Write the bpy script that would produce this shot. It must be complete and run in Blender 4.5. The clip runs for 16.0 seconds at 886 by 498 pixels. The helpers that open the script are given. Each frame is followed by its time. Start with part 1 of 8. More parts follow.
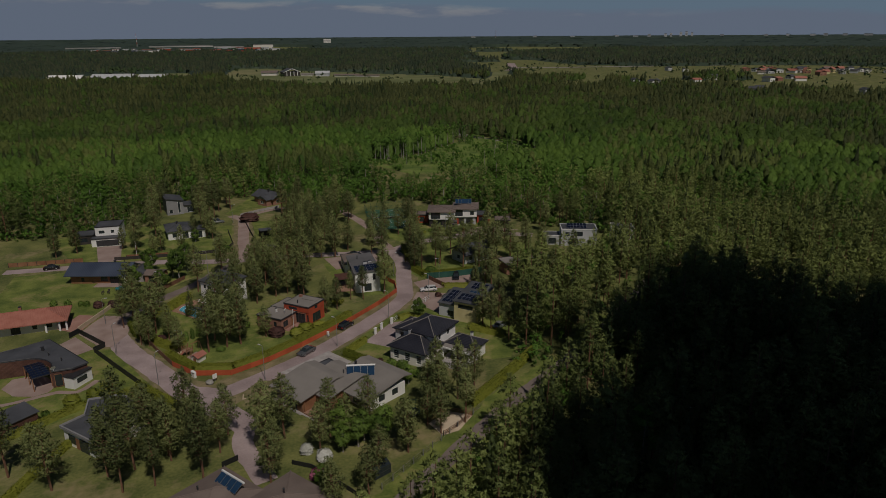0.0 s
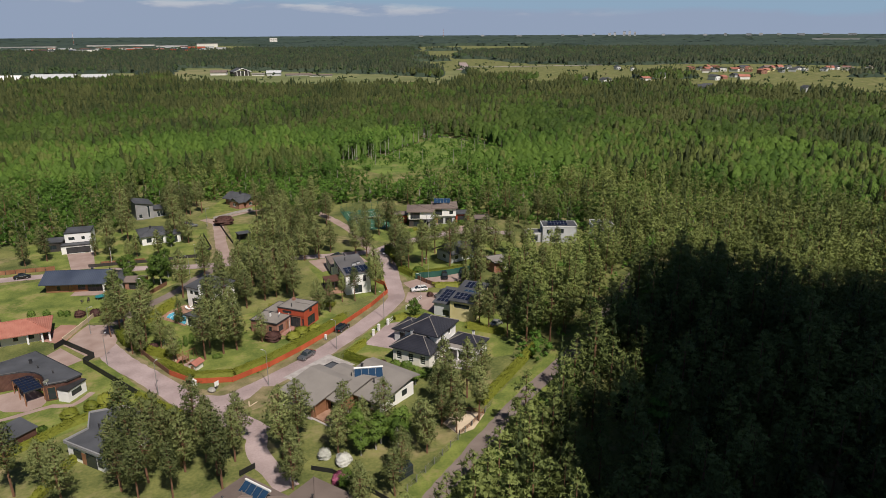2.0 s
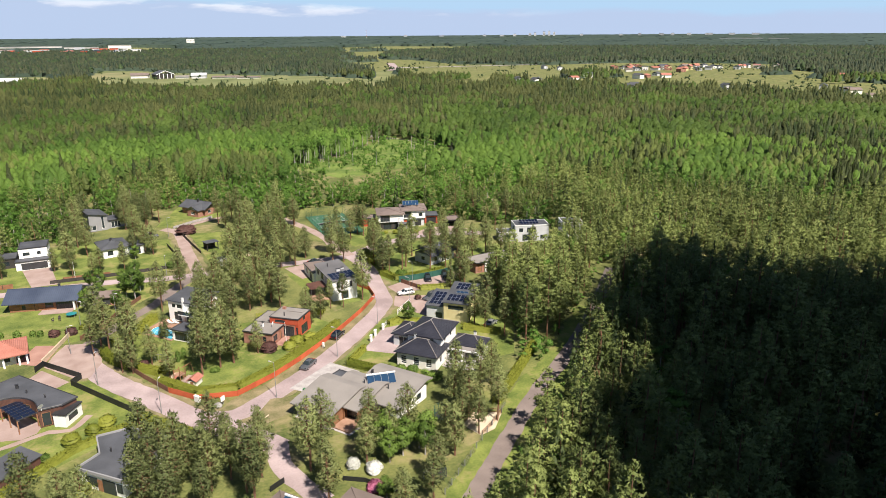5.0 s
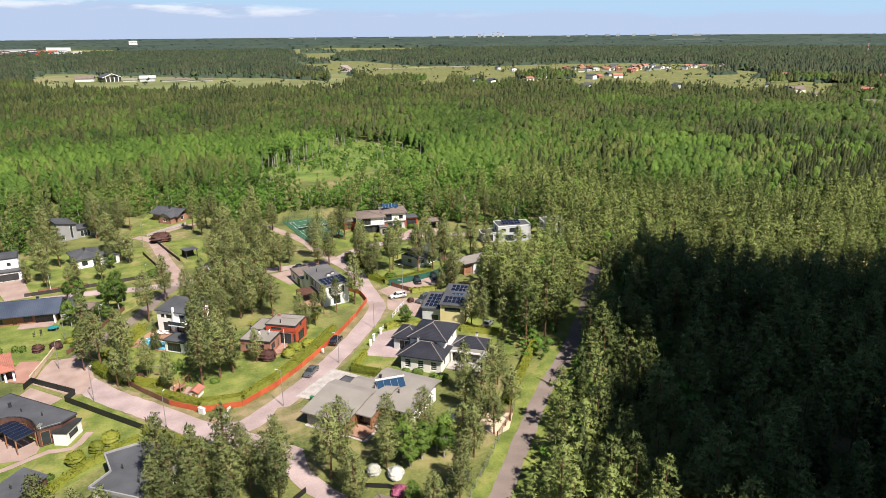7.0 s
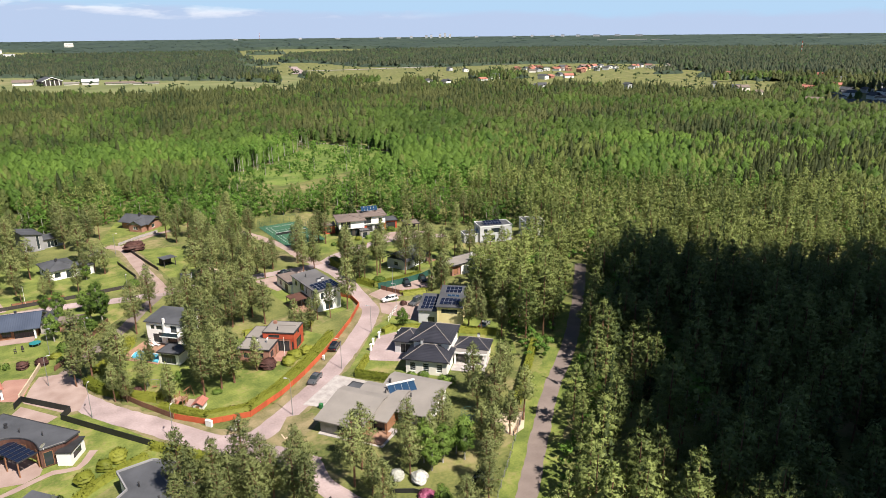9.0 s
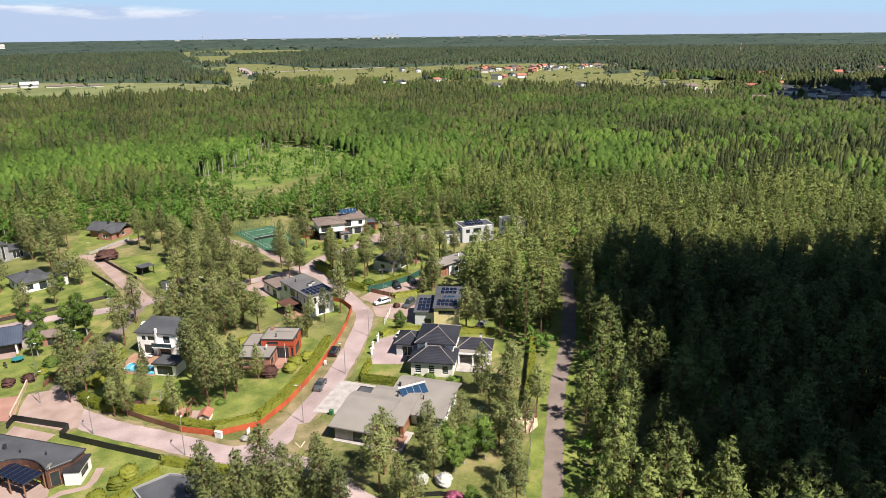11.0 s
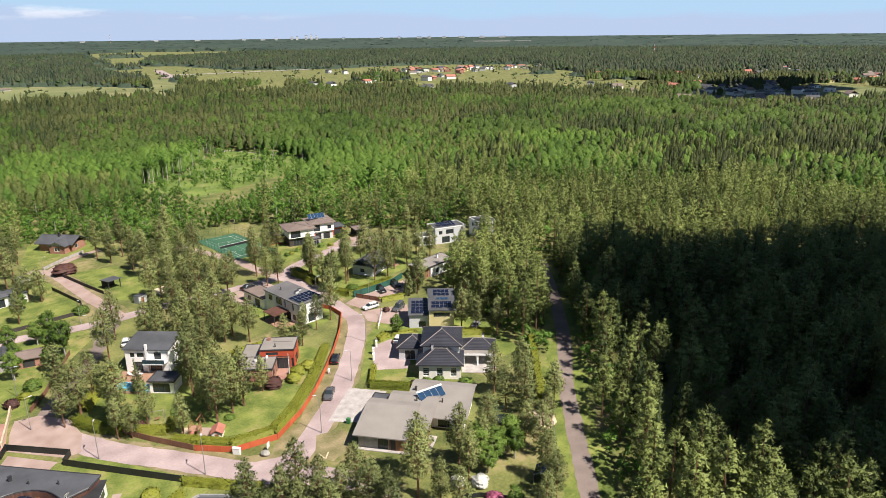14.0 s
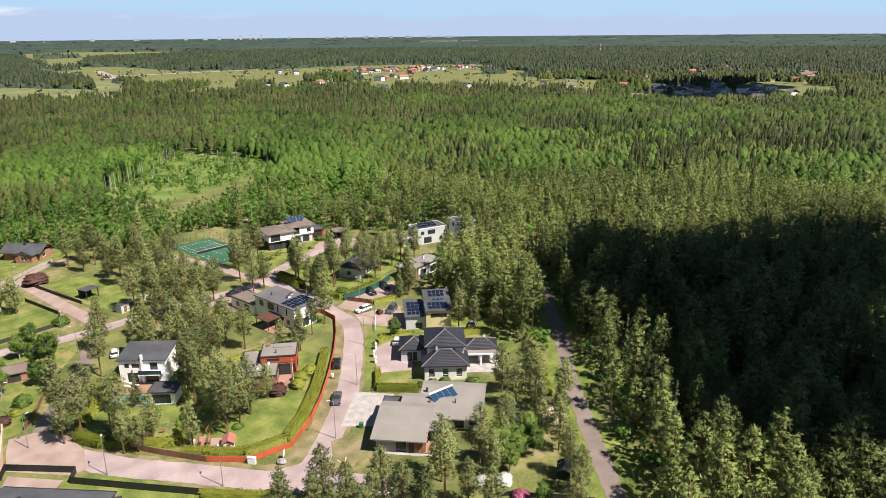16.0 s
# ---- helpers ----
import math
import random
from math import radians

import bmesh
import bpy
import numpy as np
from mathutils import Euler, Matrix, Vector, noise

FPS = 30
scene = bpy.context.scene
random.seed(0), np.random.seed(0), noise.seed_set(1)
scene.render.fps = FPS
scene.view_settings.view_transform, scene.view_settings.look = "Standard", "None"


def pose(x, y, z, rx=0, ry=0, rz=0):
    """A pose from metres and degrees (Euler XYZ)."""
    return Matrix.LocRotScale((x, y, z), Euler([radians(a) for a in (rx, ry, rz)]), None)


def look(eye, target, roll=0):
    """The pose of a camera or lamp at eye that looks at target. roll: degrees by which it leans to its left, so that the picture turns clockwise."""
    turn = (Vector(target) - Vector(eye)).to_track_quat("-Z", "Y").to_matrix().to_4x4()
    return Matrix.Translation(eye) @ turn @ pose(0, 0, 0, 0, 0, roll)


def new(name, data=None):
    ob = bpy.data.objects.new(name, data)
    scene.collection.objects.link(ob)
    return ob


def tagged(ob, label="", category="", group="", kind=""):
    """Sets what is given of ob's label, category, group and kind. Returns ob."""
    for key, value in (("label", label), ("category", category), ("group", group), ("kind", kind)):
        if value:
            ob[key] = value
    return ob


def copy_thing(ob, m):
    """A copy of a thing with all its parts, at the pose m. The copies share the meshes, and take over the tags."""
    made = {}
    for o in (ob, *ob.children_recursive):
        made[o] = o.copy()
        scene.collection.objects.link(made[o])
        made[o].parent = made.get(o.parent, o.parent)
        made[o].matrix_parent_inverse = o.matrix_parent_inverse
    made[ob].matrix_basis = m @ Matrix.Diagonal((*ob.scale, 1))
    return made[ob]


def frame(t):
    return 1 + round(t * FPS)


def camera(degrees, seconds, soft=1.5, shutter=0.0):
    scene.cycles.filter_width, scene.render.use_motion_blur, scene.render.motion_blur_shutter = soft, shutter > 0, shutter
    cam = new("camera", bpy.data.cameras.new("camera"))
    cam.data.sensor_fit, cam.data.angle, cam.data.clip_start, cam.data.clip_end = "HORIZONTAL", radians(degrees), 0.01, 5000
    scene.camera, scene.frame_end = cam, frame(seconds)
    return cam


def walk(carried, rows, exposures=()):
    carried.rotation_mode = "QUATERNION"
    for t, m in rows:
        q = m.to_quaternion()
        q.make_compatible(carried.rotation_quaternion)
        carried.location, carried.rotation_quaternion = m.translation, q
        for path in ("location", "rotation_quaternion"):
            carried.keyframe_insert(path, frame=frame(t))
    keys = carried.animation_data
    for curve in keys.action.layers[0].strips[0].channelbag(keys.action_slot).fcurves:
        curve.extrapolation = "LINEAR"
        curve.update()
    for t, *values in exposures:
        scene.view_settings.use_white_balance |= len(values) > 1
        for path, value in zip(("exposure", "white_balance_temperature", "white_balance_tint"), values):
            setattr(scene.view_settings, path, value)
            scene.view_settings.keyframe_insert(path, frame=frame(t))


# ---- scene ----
cam = camera(65.7, 16.0, soft=0.6)

EXPOSURES = [(0.0, -1.55), (1.0, -0.8), (2.0, -0.1), (3.0, 0.5), (3.6, 0.75), (16.0, 0.75)]
PATH = [
    (0, (37.515, -21.133, 67.571), (38.084, -19.312, 66.97), -0.4),
    (1, (32.326, -19.443, 67.753), (32.964, -17.646, 67.15), -0.3),
    (2, (27.325, -17.64, 67.799), (28.029, -15.868, 67.195), -0.3),
    (3, (22.316, -15.712, 68.19), (23.085, -13.967, 67.586), -0.3),
    (4, (17.618, -13.594, 68.346), (18.45, -11.879, 67.741), -0.4),
    (6.5, (6.215, -7.54, 68.809), (7.199, -5.907, 68.207), -0.4),
    (7.5, (1.828, -4.596, 68.942), (2.87, -2.999, 68.34), -0.5),
    (8.5, (-2.781, -1.637, 69.282), (-1.679, -0.08, 68.681), -0.5),
    (9, (-4.929, 0.193, 69.184), (-3.797, 1.728, 68.583), -0.6),
    (11.5, (-15.519, 8.986, 69.576), (-14.248, 10.408, 68.975), -0.6),
    (12.5, (-19.539, 12.946, 69.657), (-18.214, 14.319, 69.057), -0.5),
    (13.5, (-23.361, 16.864, 69.743), (-21.985, 18.185, 69.142), -0.6),
    (14.5, (-27.355, 20.928, 69.971), (-25.928, 22.194, 69.371), -0.6),
    (15.5, (-30.778, 25.235, 70.01), (-29.304, 26.447, 69.409), -0.6),
    (16, (-32.672, 27.477, 70.124), (-31.175, 28.659, 69.522), -0.5),
]
walk(cam, [(t, look(eye, target, roll)) for t, eye, target, roll in PATH], EXPOSURES)

# ---- world, sun, exposure ----
SUN_EL, SUN_AZ = 53.0, 7.0          # height; turn of the sun from south towards the east
TO_SUN = Vector((math.sin(radians(SUN_AZ)) * math.cos(radians(SUN_EL)), -math.cos(radians(SUN_AZ)) * math.cos(radians(SUN_EL)), math.sin(radians(SUN_EL))))
world = bpy.data.worlds.new("world")
scene.world = world
world.use_nodes = True
wn, wl = world.node_tree.nodes, world.node_tree.links
wn.clear()
w_out, w_bg, w_sky = wn.new("ShaderNodeOutputWorld"), wn.new("ShaderNodeBackground"), wn.new("ShaderNodeTexSky")
w_sky.sky_type, w_sky.sun_disc = "NISHITA", False
w_sky.sun_elevation, w_sky.sun_rotation = radians(SUN_EL), radians(180 - SUN_AZ)
w_sky.air_density, w_sky.dust_density, w_sky.ozone_density = 0.65, 0.15, 3.0
w_bg.inputs["Strength"].default_value = 0.05
# pale air near the horizon, and a bank of low cumulus in it
w_co, w_sep, w_low, w_air = wn.new("ShaderNodeTexCoord"), wn.new("ShaderNodeSeparateXYZ"), wn.new("ShaderNodeMapRange"), wn.new("ShaderNodeMixRGB")
w_low.inputs[1].default_value, w_low.inputs[2].default_value, w_low.inputs[3].default_value, w_low.inputs[4].default_value = 0.05, 0.20, 1.0, 0.0
w_air.inputs[2].default_value = (5.7, 8.2, 11.0, 1)
w_map, w_noise, w_edge, w_band, w_mix = wn.new("ShaderNodeMapping"), wn.new("ShaderNodeTexNoise"), wn.new("ShaderNodeMath"), wn.new("ShaderNodeMapRange"), wn.new("ShaderNodeMixRGB")
w_map.inputs["Scale"].default_value = (5.0, 5.0, 24.0)
w_noise.inputs["Scale"].default_value, w_noise.inputs["Detail"].default_value, w_noise.inputs["Roughness"].default_value = 1.7, 6.0, 0.6
w_edge.operation = "MULTIPLY_ADD"
w_edge.inputs[1].default_value = -0.026
w_band.inputs[1].default_value, w_band.inputs[2].default_value, w_band.inputs[3].default_value, w_band.inputs[4].default_value = 0.023, 0.032, 1.0, 0.0
w_tone, w_puff = wn.new("ShaderNodeMapRange"), wn.new("ShaderNodeMixRGB")
w_tone.inputs[1].default_value, w_tone.inputs[2].default_value = 0.018, 0.026
w_puff.inputs[1].default_value, w_puff.inputs[2].default_value = (6.1, 7.5, 10.2, 1), (11.6, 11.8, 12.6, 1)
# the bright heads of the bank fade out towards the east
w_west, w_head = wn.new("ShaderNodeMapRange"), wn.new("ShaderNodeMath")
w_west.inputs[1].default_value, w_west.inputs[2].default_value, w_west.inputs[3].default_value, w_west.inputs[4].default_value = 0.30, 0.62, 1.0, 0.0
w_head.operation = "MULTIPLY"
# the bank sinks towards the east, and only some of its heads are bright
w_sink, w_some, w_share, w_lit = wn.new("ShaderNodeMath"), wn.new("ShaderNodeTexNoise"), wn.new("ShaderNodeMapRange"), wn.new("ShaderNodeMath")
w_sink.operation, w_lit.operation = "MULTIPLY_ADD", "MULTIPLY"
w_sink.inputs[1].default_value = 0.024
w_some.inputs["Scale"].default_value, w_some.inputs["Detail"].default_value = 2.6, 4.0
w_share.inputs[1].default_value, w_share.inputs[2].default_value = 0.47, 0.58
wl.new(w_co.outputs["Generated"], w_sep.inputs[0])
wl.new(w_sep.outputs["Z"], w_low.inputs[0])
wl.new(w_low.outputs[0], w_air.inputs[0])
wl.new(w_sky.outputs["Color"], w_air.inputs[1])
wl.new(w_co.outputs["Generated"], w_map.inputs["Vector"])
wl.new(w_map.outputs["Vector"], w_noise.inputs["Vector"])
wl.new(w_noise.outputs["Fac"], w_edge.inputs[0])
wl.new(w_sep.outputs["Z"], w_edge.inputs[2])
wl.new(w_sep.outputs["X"], w_sink.inputs[0])
wl.new(w_edge.outputs[0], w_sink.inputs[2])
wl.new(w_sink.outputs[0], w_band.inputs[0])
wl.new(w_sink.outputs[0], w_tone.inputs[0])
wl.new(w_map.outputs["Vector"], w_some.inputs["Vector"])
wl.new(w_some.outputs["Fac"], w_share.inputs[0])
wl.new(w_sep.outputs["X"], w_west.inputs[0])
wl.new(w_west.outputs[0], w_head.inputs[0])
wl.new(w_tone.outputs[0], w_head.inputs[1])
wl.new(w_head.outputs[0], w_lit.inputs[0])
wl.new(w_share.outputs[0], w_lit.inputs[1])
wl.new(w_lit.outputs[0], w_puff.inputs[0])
wl.new(w_band.outputs[0], w_mix.inputs[0])
wl.new(w_air.outputs["Color"], w_mix.inputs[1])
wl.new(w_puff.outputs["Color"], w_mix.inputs[2])
wl.new(w_mix.outputs["Color"], w_bg.inputs["Color"])
wl.new(w_bg.outputs["Background"], w_out.inputs["Surface"])
sun = new("sun", bpy.data.lights.new("sun", "SUN"))
sun.data.energy, sun.data.angle, sun.data.color = 5.0, radians(0.53), (1.0, 0.91, 0.81)
sun.matrix_world = look(TO_SUN * 300, (0, 0, 0))


# ---- materials ----
def material(name, dark, light, scale=1.0, rough=0.8, metal=0.0, bump=0.0, fine=8.0, spots=0.35, vary=0.0, coords="Object"):
    """A surface of two tones mixed by a coarse and a fine noise, with fine relief."""
    m = bpy.data.materials.new(name)
    m.use_nodes = True
    n, l = m.node_tree.nodes, m.node_tree.links
    b = n["Principled BSDF"]
    b.inputs["Roughness"].default_value, b.inputs["Metallic"].default_value = rough, metal
    co = n.new("ShaderNodeTexCoord")
    a, c = n.new("ShaderNodeTexNoise"), n.new("ShaderNodeTexNoise")
    a.inputs["Scale"].default_value, a.inputs["Detail"].default_value = scale, 4.0
    c.inputs["Scale"].default_value, c.inputs["Detail"].default_value = scale * fine, 3.0
    add = n.new("ShaderNodeMath")
    add.operation = "MULTIPLY_ADD"
    add.inputs[1].default_value = spots
    half = n.new("ShaderNodeMath")
    half.operation = "MULTIPLY_ADD"
    half.inputs[1].default_value, half.inputs[2].default_value = 2.4, -0.7 - spots * 0.5
    mix = n.new("ShaderNodeMixRGB")
    mix.inputs[1].default_value, mix.inputs[2].default_value = (*dark, 1), (*light, 1)
    l.new(co.outputs[coords], a.inputs["Vector"])
    l.new(co.outputs[coords], c.inputs["Vector"])
    l.new(c.outputs["Fac"], add.inputs[0])
    l.new(a.outputs["Fac"], half.inputs[0])
    l.new(half.outputs[0], add.inputs[2])
    l.new(add.outputs[0], mix.inputs[0])
    last = mix.outputs["Color"]
    if vary:
        info, hsv, ran = n.new("ShaderNodeObjectInfo"), n.new("ShaderNodeHueSaturation"), n.new("ShaderNodeMapRange")
        ran.inputs[3].default_value, ran.inputs[4].default_value = 1 - vary, 1 + vary
        l.new(info.outputs["Random"], ran.inputs[0])
        l.new(ran.outputs[0], hsv.inputs["Value"])
        l.new(last, hsv.inputs["Color"])
        last = hsv.outputs["Color"]
    l.new(last, b.inputs["Base Color"])
    if bump:
        bp = n.new("ShaderNodeBump")
        bp.inputs["Strength"].default_value, bp.inputs["Distance"].default_value = bump, 0.05
        l.new(c.outputs["Fac"], bp.inputs["Height"])
        l.new(bp.outputs["Normal"], b.inputs["Normal"])
    return m


def ribbed(m, step, depth, axis="X"):
    """Adds the ribs of sheet metal, tiles or boards, step metres apart, as relief."""
    n, l = m.node_tree.nodes, m.node_tree.links
    co, w, bp = n.new("ShaderNodeTexCoord"), n.new("ShaderNodeTexWave"), n.new("ShaderNodeBump")
    w.bands_direction = axis
    w.inputs["Scale"].default_value = 0.314 / step
    bp.inputs["Distance"].default_value = depth
    l.new(co.outputs["Object"], w.inputs["Vector"])
    l.new(w.outputs["Fac"], bp.inputs["Height"])
    l.new(bp.outputs["Normal"], n["Principled BSDF"].inputs["Normal"])
    return m


def foliage(name, dark, light, attribute=True, shine=0.6, through_light=0.2, lace=0.0, island=0.35, grain=3.5, depth=1.3, relief=0.0, open_share=0.455):
    """Leaves or needles: tone by tree and by tuft, with some light passing through. lace: how many gaps a metre break up the
    sprays, so that their edges are ragged. relief: how deep the leaves stand out, in metres."""
    m = bpy.data.materials.new(name)
    m.use_nodes = True
    n, l = m.node_tree.nodes, m.node_tree.links
    b, out = n["Principled BSDF"], n["Material Output"]
    b.inputs["Roughness"].default_value = shine
    b.inputs["Specular IOR Level"].default_value = 0.2
    geo, mix, add = n.new("ShaderNodeNewGeometry"), n.new("ShaderNodeMixRGB"), n.new("ShaderNodeMath")
    mix.inputs[1].default_value, mix.inputs[2].default_value = (*dark, 1), (*light, 1)
    add.operation = "MULTIPLY_ADD"
    add.inputs[1].default_value = island
    if attribute:
        at = n.new("ShaderNodeAttribute")
        at.attribute_name = "tint"
        tone = at.outputs["Fac"]
    else:
        info = n.new("ShaderNodeObjectInfo")
        tone = info.outputs["Random"]
    sc = n.new("ShaderNodeMath")
    sc.operation = "MULTIPLY"
    sc.inputs[1].default_value = 1.0 - island
    l.new(tone, sc.inputs[0])
    l.new(geo.outputs["Random Per Island"], add.inputs[0])
    l.new(sc.outputs[0], add.inputs[2])
    gc, gn, gm, ga = n.new("ShaderNodeTexCoord"), n.new("ShaderNodeTexNoise"), n.new("ShaderNodeMath"), n.new("ShaderNodeMath")
    gn.inputs["Scale"].default_value, gn.inputs["Detail"].default_value, gn.inputs["Roughness"].default_value = grain, 2.0, 0.7
    gm.operation, ga.operation = "MULTIPLY_ADD", "ADD"
    gm.inputs[1].default_value, gm.inputs[2].default_value = 2 * depth, -depth
    l.new(gc.outputs["Object"], gn.inputs["Vector"])
    l.new(gn.outputs["Fac"], gm.inputs[0])
    l.new(add.outputs[0], ga.inputs[0])
    l.new(gm.outputs[0], ga.inputs[1])
    l.new(ga.outputs[0], mix.inputs[0])
    l.new(mix.outputs["Color"], b.inputs["Base Color"])
    if relief:
        bp, bn = n.new("ShaderNodeBump"), n.new("ShaderNodeTexNoise")
        bn.inputs["Scale"].default_value, bn.inputs["Detail"].default_value, bn.inputs["Roughness"].default_value = grain * 0.8, 2.0, 0.65
        bp.inputs["Strength"].default_value, bp.inputs["Distance"].default_value = 1.0, relief
        l.new(gc.outputs["Object"], bn.inputs["Vector"])
        l.new(bn.outputs["Fac"], bp.inputs["Height"])
        l.new(bp.outputs["Normal"], b.inputs["Normal"])
    tr, sh = n.new("ShaderNodeBsdfTranslucent"), n.new("ShaderNodeMixShader")
    l.new(mix.outputs["Color"], tr.inputs["Color"])
    sh.inputs[0].default_value = through_light
    l.new(b.outputs[0], sh.inputs[1])
    l.new(tr.outputs[0], sh.inputs[2])
    last = sh.outputs[0]
    if lace:
        co, no, cut, gap, ms = n.new("ShaderNodeTexCoord"), n.new("ShaderNodeTexNoise"), n.new("ShaderNodeMath"), n.new("ShaderNodeBsdfTransparent"), n.new("ShaderNodeMixShader")
        no.inputs["Scale"].default_value, no.inputs["Detail"].default_value = lace, 1.0
        cut.operation = "GREATER_THAN"
        cut.inputs[1].default_value = open_share
        l.new(co.outputs["Object"], no.inputs["Vector"])
        l.new(no.outputs["Fac"], cut.inputs[0])
        l.new(cut.outputs[0], ms.inputs[0])
        l.new(gap.outputs[0], ms.inputs[1])
        l.new(last, ms.inputs[2])
        last = ms.outputs[0]
    l.new(last, out.inputs["Surface"])
    return m



def turf(m, dry, scale, share):
    """Adds dry straw-coloured patches and worn spots to grass."""
    n, l = m.node_tree.nodes, m.node_tree.links
    b = n["Principled BSDF"]
    old = b.inputs["Base Color"].links[0].from_socket
    co, a, c, s, mix = n.new("ShaderNodeTexCoord"), n.new("ShaderNodeTexNoise"), n.new("ShaderNodeTexNoise"), n.new("ShaderNodeMath"), n.new("ShaderNodeMixRGB")
    ramp = n.new("ShaderNodeMapRange")
    a.inputs["Scale"].default_value, a.inputs["Detail"].default_value = scale, 5.0
    c.inputs["Scale"].default_value, c.inputs["Detail"].default_value = scale * 9, 3.0
    s.operation = "MULTIPLY_ADD"
    s.inputs[1].default_value = 0.45
    ramp.inputs[1].default_value, ramp.inputs[2].default_value, ramp.inputs[4].default_value = 0.86 - share, 1.0 - share * 0.6, 0.85
    mix.inputs[2].default_value = (*dry, 1)
    l.new(co.outputs["Object"], a.inputs["Vector"])
    l.new(co.outputs["Object"], c.inputs["Vector"])
    l.new(c.outputs["Fac"], s.inputs[0])
    l.new(a.outputs["Fac"], s.inputs[2])
    l.new(s.outputs[0], ramp.inputs[0])
    l.new(ramp.outputs[0], mix.inputs[0])
    l.new(old, mix.inputs[1])
    l.new(mix.outputs["Color"], b.inputs["Base Color"])
    return m


